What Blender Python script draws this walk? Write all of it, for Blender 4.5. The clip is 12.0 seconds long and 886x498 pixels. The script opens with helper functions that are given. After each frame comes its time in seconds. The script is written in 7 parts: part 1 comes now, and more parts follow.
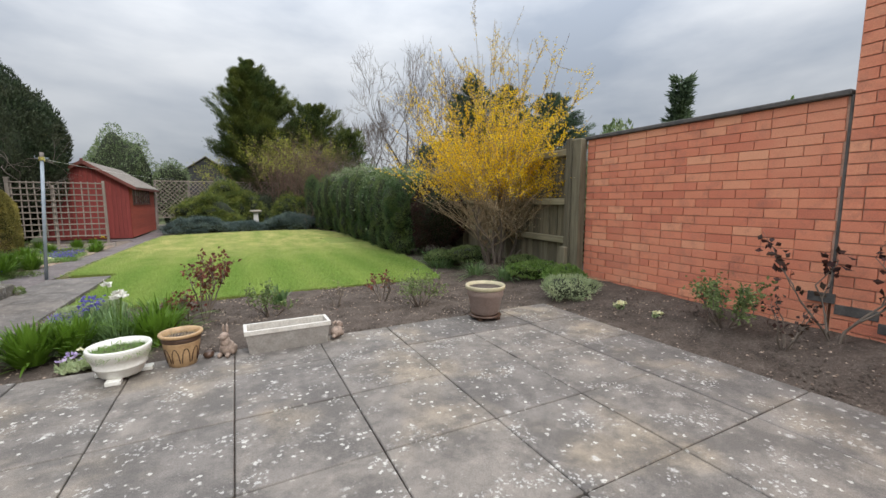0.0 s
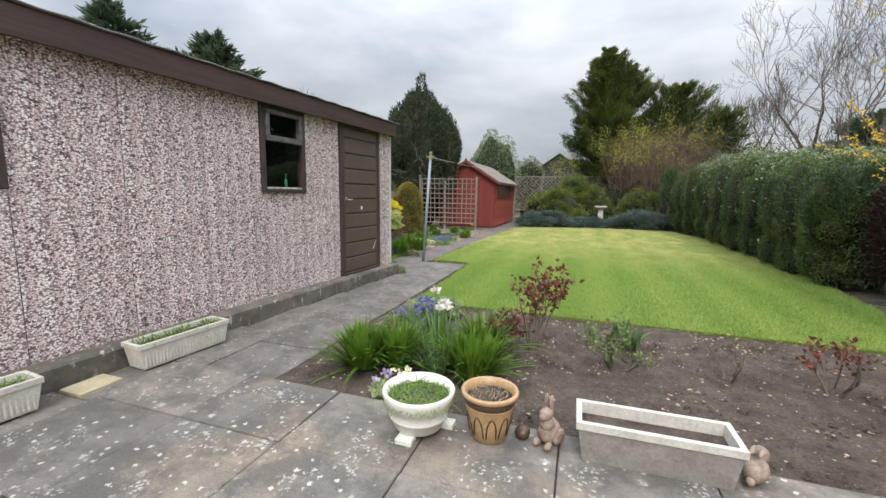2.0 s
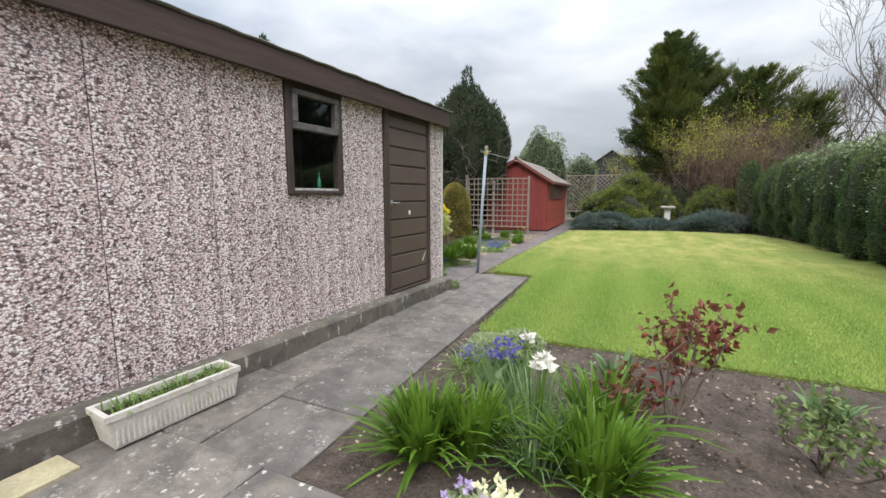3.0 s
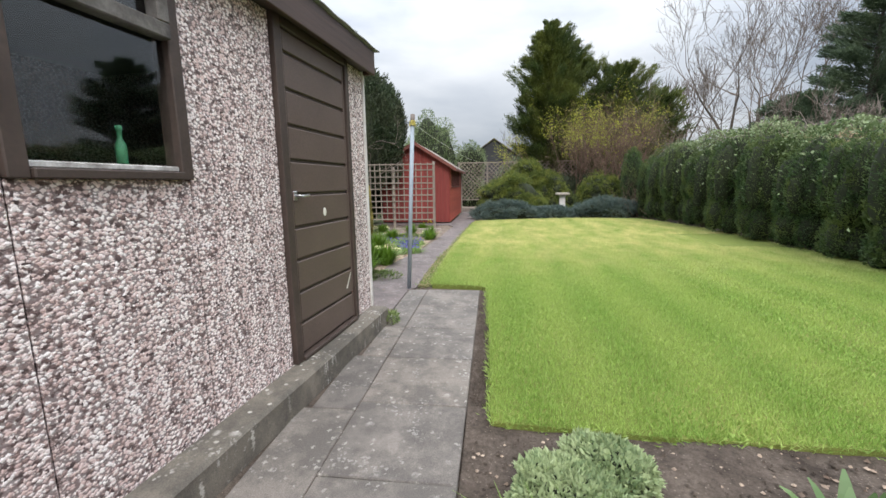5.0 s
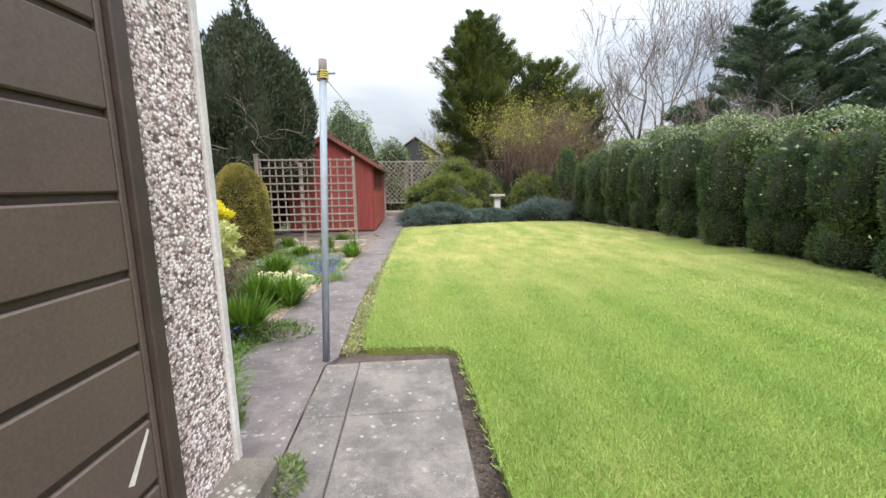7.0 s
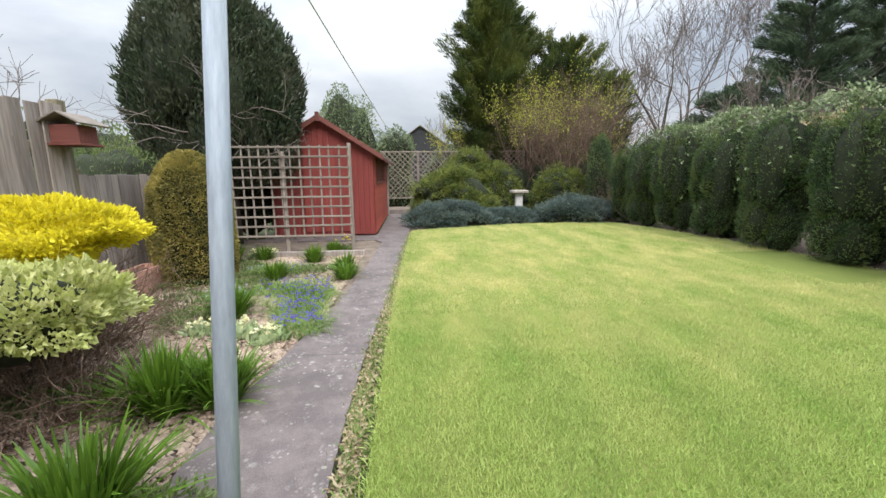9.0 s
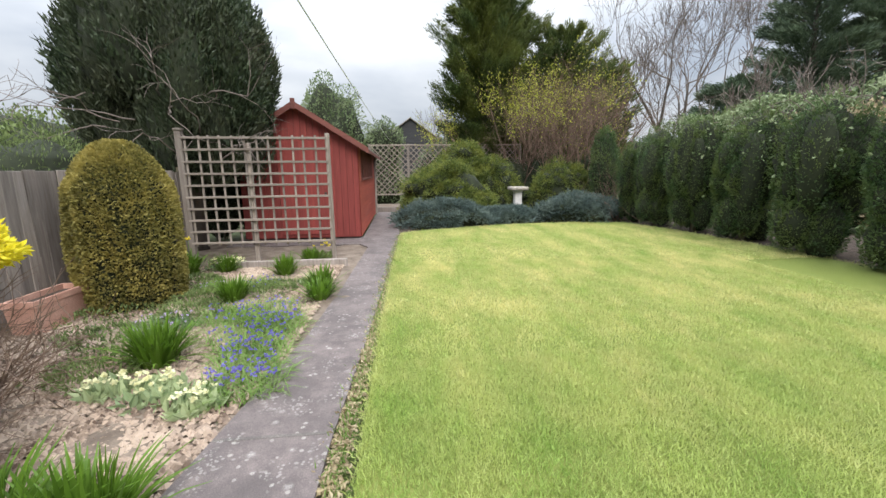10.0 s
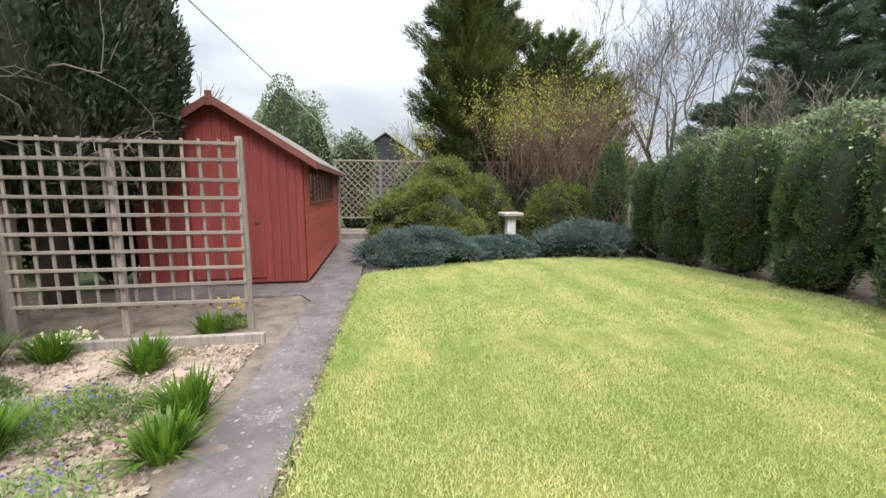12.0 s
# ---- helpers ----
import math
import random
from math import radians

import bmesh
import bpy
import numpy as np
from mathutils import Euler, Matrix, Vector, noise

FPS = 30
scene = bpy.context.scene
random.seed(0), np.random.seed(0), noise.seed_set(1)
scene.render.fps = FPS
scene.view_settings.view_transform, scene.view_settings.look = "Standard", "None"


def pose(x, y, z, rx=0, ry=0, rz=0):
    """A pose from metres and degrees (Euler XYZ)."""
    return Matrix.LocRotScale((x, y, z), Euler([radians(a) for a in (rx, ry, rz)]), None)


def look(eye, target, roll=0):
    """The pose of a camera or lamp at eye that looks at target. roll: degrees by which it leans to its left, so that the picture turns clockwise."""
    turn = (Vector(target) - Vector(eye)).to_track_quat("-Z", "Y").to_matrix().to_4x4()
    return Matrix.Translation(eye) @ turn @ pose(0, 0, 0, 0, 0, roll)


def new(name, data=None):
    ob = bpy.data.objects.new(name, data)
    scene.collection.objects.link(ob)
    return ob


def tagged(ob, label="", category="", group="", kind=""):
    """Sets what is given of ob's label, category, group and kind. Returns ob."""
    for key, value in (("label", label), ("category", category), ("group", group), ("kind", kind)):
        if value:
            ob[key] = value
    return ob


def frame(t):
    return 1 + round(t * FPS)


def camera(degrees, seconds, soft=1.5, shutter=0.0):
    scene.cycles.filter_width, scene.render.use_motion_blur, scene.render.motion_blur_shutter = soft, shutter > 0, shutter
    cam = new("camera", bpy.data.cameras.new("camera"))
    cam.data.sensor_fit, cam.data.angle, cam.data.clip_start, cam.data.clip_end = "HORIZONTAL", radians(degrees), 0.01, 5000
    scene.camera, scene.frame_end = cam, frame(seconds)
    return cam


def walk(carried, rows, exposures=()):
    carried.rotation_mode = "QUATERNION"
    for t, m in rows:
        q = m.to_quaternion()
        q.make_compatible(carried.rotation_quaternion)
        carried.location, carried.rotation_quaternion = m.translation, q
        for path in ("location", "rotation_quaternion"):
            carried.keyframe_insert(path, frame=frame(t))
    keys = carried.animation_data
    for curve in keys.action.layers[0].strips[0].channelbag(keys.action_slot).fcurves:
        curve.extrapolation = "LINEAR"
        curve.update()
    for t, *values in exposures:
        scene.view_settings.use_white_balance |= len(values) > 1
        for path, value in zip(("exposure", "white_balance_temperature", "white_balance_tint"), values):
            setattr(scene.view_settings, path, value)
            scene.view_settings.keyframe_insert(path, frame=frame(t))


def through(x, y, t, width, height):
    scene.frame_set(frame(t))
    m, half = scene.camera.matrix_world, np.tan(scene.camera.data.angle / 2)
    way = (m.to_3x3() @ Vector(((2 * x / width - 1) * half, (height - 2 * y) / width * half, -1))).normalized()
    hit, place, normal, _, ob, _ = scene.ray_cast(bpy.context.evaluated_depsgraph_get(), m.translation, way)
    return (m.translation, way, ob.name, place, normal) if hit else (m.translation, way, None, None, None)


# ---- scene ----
cam = camera(95.4, 12.0)
PATH = [
    (0, (0.093, 0.063, 1.253), (0.998, 1.831, 1.014), -0.1),
    (0.5, (0.284, 0.474, 1.279), (0.848, 2.378, 1.038), 0.9),
    (1, (0.393, 0.905, 1.282), (0.54, 2.884, 1.028), 1.7),
    (1.5, (0.3, 1.333, 1.266), (0.019, 3.295, 1.0), 1.5),
    (2, (0.054, 1.707, 1.255), (-0.578, 3.585, 0.984), 0.8),
    (2.5, (-0.231, 2.142, 1.247), (-1.074, 3.937, 0.985), 0.1),
    (4.5, (-1.491, 3.735, 1.232), (-1.926, 5.665, 0.936), -0.8),
    (5, (-1.722, 4.097, 1.218), (-1.962, 6.057, 0.901), -0.8),
    (5.5, (-1.912, 4.508, 1.182), (-1.979, 6.48, 0.855), -0.7),
    (6, (-2.017, 5.018, 1.164), (-1.956, 6.991, 0.839), -0.8),
    (6.5, (-2.056, 5.512, 1.185), (-1.923, 7.482, 0.865), -0.7),
    (7, (-2.1, 6.022, 1.186), (-1.94, 7.991, 0.873), -0.9),
    (7.5, (-2.111, 6.531, 1.177), (-1.959, 8.5, 0.866), -0.8),
    (9.5, (-2.295, 8.445, 1.261), (-2.138, 10.405, 0.893), -0.5),
    (10, (-2.253, 8.924, 1.266), (-2.054, 10.878, 0.889), -0.6),
    (10.5, (-2.214, 9.428, 1.282), (-1.972, 11.379, 0.911), -0.6),
    (11, (-2.167, 9.939, 1.311), (-1.88, 11.887, 0.959), -0.5),
    (11.5, (-2.049, 10.434, 1.327), (-1.748, 12.384, 1.004), -0.2),
    (12, (-2.008, 10.982, 1.345), (-1.699, 12.936, 1.053), 0.2),
]
EXPOSURES = [(0, 0.08), (1, 0.10), (2, 0.26), (2.7, 0.33), (4.3, 0.45), (6, 0.57), (7.0, 0.74), (7.7, 0.72), (9.3, 0.60), (10, 0.62), (12, 0.66)]
walk(cam, [(t, look(eye, target, roll)) for t, eye, target, roll in PATH], EXPOSURES)

# ---- world, sun ----
world = bpy.data.worlds.new("sky")
scene.world = world
world.use_nodes = True
wn, wl = world.node_tree.nodes, world.node_tree.links
wn.clear()
w_out = wn.new("ShaderNodeOutputWorld")
w_bg = wn.new("ShaderNodeBackground")
w_sky = wn.new("ShaderNodeTexSky")
w_sky.sky_type = 'NISHITA'
w_sky.sun_disc = False
w_sky.sun_elevation = radians(42)
w_sky.sun_rotation = radians(168)
w_sky.dust_density = 3.0
# overcast: cloud layer over the clear sky
w_tc = wn.new("ShaderNodeTexCoord")
w_map = wn.new("ShaderNodeMapping")
w_map.inputs["Scale"].default_value = (1.0, 1.0, 2.6)
w_n1 = wn.new("ShaderNodeTexNoise")
w_n1.inputs["Scale"].default_value = 2.3
w_n1.inputs["Detail"].default_value = 6.0
w_n1.inputs["Roughness"].default_value = 0.5
w_n1.inputs["Distortion"].default_value = 0.15
w_r1 = wn.new("ShaderNodeValToRGB")
w_r1.color_ramp.elements[0].position = 0.33
w_r1.color_ramp.elements[0].color = (4.0, 4.5, 5.3, 1)
w_r1.color_ramp.elements[1].position = 0.66
w_r1.color_ramp.elements[1].color = (8.0, 8.25, 8.6, 1)
w_mix = wn.new("ShaderNodeMix")
w_mix.data_type = 'RGBA'
w_mix.inputs["Factor"].default_value = 0.9
wl.new(w_tc.outputs["Generated"], w_map.inputs["Vector"])
wl.new(w_map.outputs["Vector"], w_n1.inputs["Vector"])
wl.new(w_n1.outputs["Fac"], w_r1.inputs["Fac"])
wl.new(w_sky.outputs["Color"], w_mix.inputs["A"])
wl.new(w_r1.outputs["Color"], w_mix.inputs["B"])
# an overcast sky is brighter overhead than at the horizon
w_sep = wn.new("ShaderNodeSeparateXYZ")
wl.new(w_tc.outputs["Generated"], w_sep.inputs[0])
w_sq = wn.new("ShaderNodeMath")
w_sq.operation = 'MULTIPLY'
wl.new(w_sep.outputs["Z"], w_sq.inputs[0])
wl.new(w_sep.outputs["Z"], w_sq.inputs[1])
w_up = wn.new("ShaderNodeMath")
w_up.operation = 'MULTIPLY_ADD'
w_up.inputs[1].default_value = 4.4
w_up.inputs[2].default_value = 0.80
wl.new(w_sq.outputs[0], w_up.inputs[0])
w_mul = wn.new("ShaderNodeVectorMath")
w_mul.operation = 'SCALE'
wl.new(w_mix.outputs["Result"], w_mul.inputs[0])
wl.new(w_up.outputs[0], w_mul.inputs["Scale"])
wl.new(w_mul.outputs[0], w_bg.inputs["Color"])
w_bg.inputs["Strength"].default_value = 0.088
wl.new(w_bg.outputs["Background"], w_out.inputs["Surface"])

sun = new("sun", bpy.data.lights.new("sun", 'SUN'))
sun.data.energy = 1.5
sun.data.angle = radians(24)
sun.data.color = (1.0, 0.96, 0.9)
sun.matrix_world = look((2.2, -6, 10), (0, 4, 0))

# ---- materials ----


class Nodes:
    """Short writing for node materials."""

    def __init__(self, name):
        self.m = bpy.data.materials.new(name)
        self.m.use_nodes = True
        self.t = self.m.node_tree
        self.b = self.t.nodes["Principled BSDF"]

    def add(self, kind, **values):
        n = self.t.nodes.new(kind)
        for key, value in values.items():
            n.inputs[key.replace("_", " ")].default_value = value
        return n

    def link(self, a, b):
        self.t.links.new(a, b)

    def coords(self, world_space=True):
        if world_space:
            return self.add("ShaderNodeNewGeometry").outputs["Position"]
        tc = self.add("ShaderNodeTexCoord").outputs["Object"]
        info = self.add("ShaderNodeObjectInfo")
        mul = self.t.nodes.new("ShaderNodeVectorMath")
        mul.operation = 'MULTIPLY_ADD'
        mul.inputs[1].default_value = (37.0, 19.0, 53.0)
        comb = self.add("ShaderNodeCombineXYZ")
        for k in "XYZ":
            self.link(info.outputs["Random"], comb.inputs[k])
        self.link(comb.outputs[0], mul.inputs[0])
        self.link(tc, mul.inputs[2])
        return mul.outputs[0]

    def noise(self, vec, scale, detail=3.0, rough=0.6, distort=0.0):
        n = self.add("ShaderNodeTexNoise", Scale=scale, Detail=detail, Roughness=rough, Distortion=distort)
        self.link(vec, n.inputs["Vector"])
        return n.outputs["Fac"]

    def voronoi(self, vec, scale, feature='F1', out="Distance", randomness=1.0):
        n = self.add("ShaderNodeTexVoronoi", Scale=scale)
        n.feature = feature
        n.inputs["Randomness"].default_value = randomness
        self.link(vec, n.inputs["Vector"])
        return n.outputs[out]

    def ramp(self, fac, *stops, smooth=False):
        n = self.add("ShaderNodeValToRGB")
        e = n.color_ramp.elements
        while len(e) < len(stops):
            e.new(0.5)
        for k, (pos, col) in enumerate(stops):
            e[k].position = pos
            e[k].color = (*col, 1) if len(col) == 3 else col
        self.link(fac, n.inputs["Fac"])
        return n.outputs["Color"]

    def mix(self, fac, a, b, blend='MIX'):
        n = self.add("ShaderNodeMix")
        n.data_type = 'RGBA'
        n.blend_type = blend
        for value, key in ((fac, "Factor"), (a, "A"), (b, "B")):
            if isinstance(value, (int, float)):
                n.inputs[key].default_value = value
            elif isinstance(value, tuple):
                n.inputs[key].default_value = (*value, 1)
            else:
                self.link(value, n.inputs[key])
        return n.outputs["Result"]

    def scaled(self, vec, sx, sy, sz):
        n = self.add("ShaderNodeMapping")
        n.inputs["Scale"].default_value = (sx, sy, sz)
        self.link(vec, n.inputs["Vector"])
        return n.outputs["Vector"]

    def random(self):
        return self.add("ShaderNodeObjectInfo").outputs["Random"]

    def island(self):
        return self.add("ShaderNodeNewGeometry").outputs["Random Per Island"]

    def done(self, colour, rough=0.8, bump=None, strength=0.3, distance=0.01, metallic=0.0, spec=0.5):
        if isinstance(colour, tuple):
            self.b.inputs["Base Color"].default_value = (*colour, 1)
        else:
            self.link(colour, self.b.inputs["Base Color"])
        if isinstance(rough, (int, float)):
            self.b.inputs["Roughness"].default_value = rough
        else:
            self.link(rough, self.b.inputs["Roughness"])
        self.b.inputs["Metallic"].default_value = metallic
        self.b.inputs["Specular IOR Level"].default_value = spec
        if bump is not None:
            n = self.add("ShaderNodeBump", Strength=strength, Distance=distance)
            self.link(bump, n.inputs["Height"])
            self.link(n.outputs["Normal"], self.b.inputs["Normal"])
        return self.m


W, K = (1, 1, 1), (0, 0, 0)


def mat_plain(name, c1, c2, scale=6.0, rough=0.7, fine=60.0, strength=0.25, world_space=False, metallic=0.0, stretch=(1, 1, 1)):
    """A two-tone surface: broad blotches and fine grain with relief."""
    n = Nodes(name)
    v = n.scaled(n.coords(world_space), *stretch)
    broad = n.noise(v, scale, 4, 0.6)
    grain = n.noise(v, fine, 3, 0.7)
    c = n.mix(n.ramp(broad, (0.3, K), (0.7, W)), c1, c2)
    c = n.mix(0.35, c, n.ramp(grain, (0.25, (0.25, 0.25, 0.25)), (0.75, (0.9, 0.9, 0.9))), 'OVERLAY')
    return n.done(c, rough, grain, strength, 0.004, metallic)


def mat_leaf(name, dark, light, tip=None, rough=0.55, scale=3.0, sheen=0.0, through=0.25):
    """Leaves: every leaf its own tone, broad patches, some light coming through."""
    n = Nodes(name)
    v = n.coords(True)
    broad = n.noise(v, scale, 3, 0.6)
    c = n.mix(n.island(), dark, light)
    c = n.mix(n.ramp(broad, (0.42, K), (0.68, W)), c, tip or light)
    m = n.done(c, rough, spec=0.3)
    tr = n.add("ShaderNodeBsdfTranslucent")
    n.link(c, tr.inputs["Color"])
    ms = n.add("ShaderNodeMixShader")
    ms.inputs[0].default_value = through
    out = n.t.nodes["Material Output"]
    n.link(n.b.outputs[0], ms.inputs[1])
    n.link(tr.outputs[0], ms.inputs[2])
    n.link(ms.outputs[0], out.inputs["Surface"])
    return m


def mat_slab(name="paving_concrete", tint=(0.182, 0.164, 0.149), stain=True, lichen=1.0):
    """Old concrete slabs: grey, ochre stains, white lichen, dark grime."""
    n = Nodes(name)
    v = n.coords(True)
    r = n.random()
    big = n.noise(v, 1.6, 4, 0.6)
    mid = n.noise(v, 7.0, 5, 0.65)
    grain = n.noise(v, 190.0, 2, 0.7)
    d = tuple(c * 0.55 for c in tint)
    l = tuple(c * 1.35 for c in tint)
    c = n.mix(n.ramp(mid, (0.3, K), (0.7, W)), d, l)
    c = n.mix(n.ramp(big, (0.35, K), (0.65, W)), c, tint)
    per = n.ramp(r, (0.0, (0.82, 0.81, 0.80)), (0.5, (1.0, 0.99, 0.97)), (1.0, (1.16, 1.13, 1.07)))
    c = n.mix(1.0, c, per, 'MULTIPLY')
    # ochre bloom on some
    ochre_zone = n.ramp(n.noise(v, 1.15, 3, 0.5), (0.51, K), (0.64, W))
    if stain:
        c = n.mix(n.mix(0.75, K, ochre_zone), c, n.mix(mid, (0.22, 0.17, 0.115), (0.38, 0.32, 0.24)))
    grime = n.ramp(n.noise(v, 3.0, 7, 0.74), (0.42, W), (0.58, K))
    c = n.mix(n.mix(0.7, K, grime), c, tuple(q * 0.42 for q in tint))
    # lichen: pale round patches with broken edges, thick in places
    dist = n.mix(0.035, v, n.add("ShaderNodeTexNoise", Scale=40.0).outputs["Color"])
    zone = n.ramp(n.noise(v, 2.2, 3, 0.6), (0.36, K), (0.52, W))
    spot = n.ramp(n.voronoi(n.scaled(dist, 1, 1, 0.2), 24.0), (0.20, W), (0.30, K))
    spot2 = n.ramp(n.voronoi(n.scaled(dist, 1, 1, 0.2), 48.0), (0.28, W), (0.40, K))
    pick = n.ramp(n.voronoi(n.scaled(dist, 1, 1, 0.2), 24.0, out="Color"), (0.60, K), (0.66, W))
    m1 = n.mix(1.0, n.mix(1.0, spot, pick, 'MULTIPLY'), zone, 'MULTIPLY')
    m2 = n.mix(1.0, spot2, n.ramp(n.noise(v, 4.0, 4, 0.65), (0.54, K), (0.62, W)), 'MULTIPLY')
    spot3 = n.ramp(n.voronoi(n.scaled(dist, 1, 1, 0.2), 9.0), (0.10, W), (0.24, K))
    pick3 = n.ramp(n.voronoi(n.scaled(dist, 1, 1, 0.2), 9.0, out="Color"), (0.66, K), (0.70, W))
    m3 = n.mix(1.0, n.mix(1.0, spot3, pick3, 'MULTIPLY'), n.ramp(n.noise(v, 14.0, 5, 0.75), (0.40, K), (0.58, W)), 'MULTIPLY')
    c = n.mix(n.mix(0.75 * lichen, K, m3), c, (0.52, 0.50, 0.46))
    c = n.mix(n.mix(0.72 * lichen, K, m1), c, (0.60, 0.58, 0.52))
    c = n.mix(n.mix(0.7 * lichen, K, m2), c, (0.50, 0.485, 0.45))
    c = n.mix(0.5, c, n.ramp(grain, (0.25, (0.2, 0.2, 0.2)), (0.75, (0.85, 0.85, 0.85))), 'OVERLAY')
    hgt = n.mix(0.5, grain, n.noise(v, 40, 4, 0.7))
    return n.done(c, n.ramp(mid, (0.3, (0.7, 0.7, 0.7)), (0.7, (0.95, 0.95, 0.95))), hgt, 0.45, 0.006)


def mat_aggregate():
    """Exposed stone chippings: white, pink and dark brown in grey cement."""
    n = Nodes("stone_chippings")
    v = n.coords(True)
    warp = n.mix(0.012, v, n.add("ShaderNodeTexNoise", Scale=60.0).outputs["Color"])
    vec = warp
    vor = n.add("ShaderNodeTexVoronoi", Scale=84.0)
    vor.distance = 'MANHATTAN'
    n.link(n.scaled(vec, 1, 0.8, 1.15), vor.inputs["Vector"])
    sep = n.add("ShaderNodeSeparateColor")
    n.link(vor.outputs["Color"], sep.inputs[0])
    tone = n.ramp(sep.outputs[0], (0.0, (0.06, 0.042, 0.042)), (0.11, (0.17, 0.12, 0.115)), (0.17, (0.60, 0.47, 0.44)), (0.42, (0.72, 0.60, 0.58)), (0.66, (0.88, 0.82, 0.80)), (1.0, (0.95, 0.94, 0.93)))
    gap = n.ramp(vor.outputs["Distance"], (0.66, K), (0.92, W))
    c = n.mix(n.mix(0.8, K, gap), tone, (0.10, 0.072, 0.07))
    zone = n.noise(v, 1.1, 4, 0.6)
    c = n.mix(1.0, c, n.ramp(zone, (0.3, (0.92, 0.87, 0.87)), (0.7, (1.1, 1.05, 1.04))), 'MULTIPLY')
    lump = n.noise(v, 150, 2, 0.6)
    hgt = n.mix(0.3, n.ramp(vor.outputs["Distance"], (0.1, W), (0.9, K)), lump)
    return n.done(c, 0.75, hgt, 0.6, 0.006)


def mat_soil():
    n = Nodes("bare_soil")
    v = n.coords(True)
    a, b = n.noise(v, 5.0, 6, 0.65), n.noise(v, 45.0, 5, 0.75)
    c = n.mix(n.ramp(a, (0.3, K), (0.7, W)), (0.055, 0.042, 0.034), (0.135, 0.108, 0.088))
    c = n.mix(0.7, c, n.ramp(b, (0.3, (0.2, 0.2, 0.2)), (0.72, (0.85, 0.85, 0.85))), 'OVERLAY')
    fleck = n.ramp(n.voronoi(v, 70.0), (0.16, W), (0.26, K))
    fleck = n.mix(1.0, fleck, n.ramp(n.voronoi(v, 70.0, out="Color"), (0.66, K), (0.72, W)), 'MULTIPLY')
    c = n.mix(n.mix(0.7, K, fleck), c, (0.30, 0.25, 0.20))
    return n.done(c, 0.95, n.mix(0.6, a, b), 1.0, 0.03, spec=0.2)


def mat_lawn():
    n = Nodes("mown_turf")
    v = n.coords(True)
    base = n.mix(n.ramp(n.noise(v, 260, 3, 0.8), (0.3, K), (0.7, W)), (0.11, 0.14, 0.025), (0.26, 0.31, 0.08))
    patch = n.ramp(n.noise(v, 1.1, 5, 0.62), (0.5, K), (0.68, W))
    c = n.mix(n.mix(0.6, K, patch), base, (0.33, 0.34, 0.10))
    return n.done(c, 0.85, n.noise(v, 120, 3, 0.8), 0.8, 0.02, spec=0.2)


def mat_blade():
    """Turf blades: mowing bands along the garden, straw-coloured dry patches."""
    n = Nodes("grass_blades")
    v = n.coords(True)
    c = n.mix(n.island(), (0.150, 0.275, 0.045), (0.34, 0.49, 0.115))
    wave = n.add("ShaderNodeTexWave", Scale=0.42, Distortion=0.25)
    wave.inputs["Detail Scale"].default_value = 0.6
    n.link(n.scaled(v, 1.0, 0.07, 0), wave.inputs["Vector"])
    c = n.mix(n.mix(0.36, K, wave.outputs["Color"]), c, (0.46, 0.55, 0.16))
    patch = n.ramp(n.noise(n.scaled(v, 1, 0.45, 1), 2.0, 8, 0.72), (0.30, K), (0.66, W))
    # yellower towards the shed: straw patches, and a white-balance shift put into colour
    sep = n.add("ShaderNodeSeparateXYZ")
    n.link(v, sep.inputs[0])
    dry = n.add("ShaderNodeMapRange")
    dry.inputs["From Min"].default_value = 8.6
    dry.inputs["From Max"].default_value = 12.5
    dry.inputs["To Min"].default_value = 0.06
    dry.inputs["To Max"].default_value = 0.82
    n.link(sep.outputs["Y"], dry.inputs["Value"])
    c = n.mix(n.mix(dry.outputs[0], K, patch), c, (0.80, 0.69, 0.34))
    dark = n.ramp(n.noise(v, 5.0, 6, 0.75), (0.52, K), (0.7, W))
    c = n.mix(n.mix(0.3, K, dark), c, (0.16, 0.24, 0.04))
    m = n.done(c, 0.6, spec=0.3)
    tr = n.add("ShaderNodeBsdfTranslucent")
    n.link(c, tr.inputs["Color"])
    ms = n.add("ShaderNodeMixShader")
    ms.inputs[0].default_value = 0.3
    n.link(n.b.outputs[0], ms.inputs[1])
    n.link(tr.outputs[0], ms.inputs[2])
    n.link(ms.outputs[0], n.t.nodes["Material Output"].inputs["Surface"])
    return m


def mat_brick(island=False):
    n = Nodes("red_brick")
    v = n.coords(True)
    r = n.island() if island else n.random()
    c = n.ramp(r, (0.0, (0.52, 0.165, 0.10)), (0.15, (0.63, 0.205, 0.12)), (0.5, (0.68, 0.24, 0.14)), (0.85, (0.71, 0.27, 0.155)), (1.0, (0.76, 0.34, 0.20)))
    a, g = n.noise(v, 6.0, 6, 0.75), n.noise(v, 110.0, 3, 0.7)
    c = n.mix(n.mix(0.65, K, n.ramp(a, (0.50, K), (0.70, W))), c, (0.36, 0.14, 0.095))
    c = n.mix(n.mix(0.35, K, n.ramp(n.noise(v, 1.3, 4, 0.6), (0.48, K), (0.66, W))), c, (0.74, 0.36, 0.22))
    c = n.mix(0.4, c, n.ramp(g, (0.25, (0.22, 0.22, 0.22)), (0.75, (0.85, 0.85, 0.85))), 'OVERLAY')
    return n.done(c, 0.9, g, 0.5, 0.004)


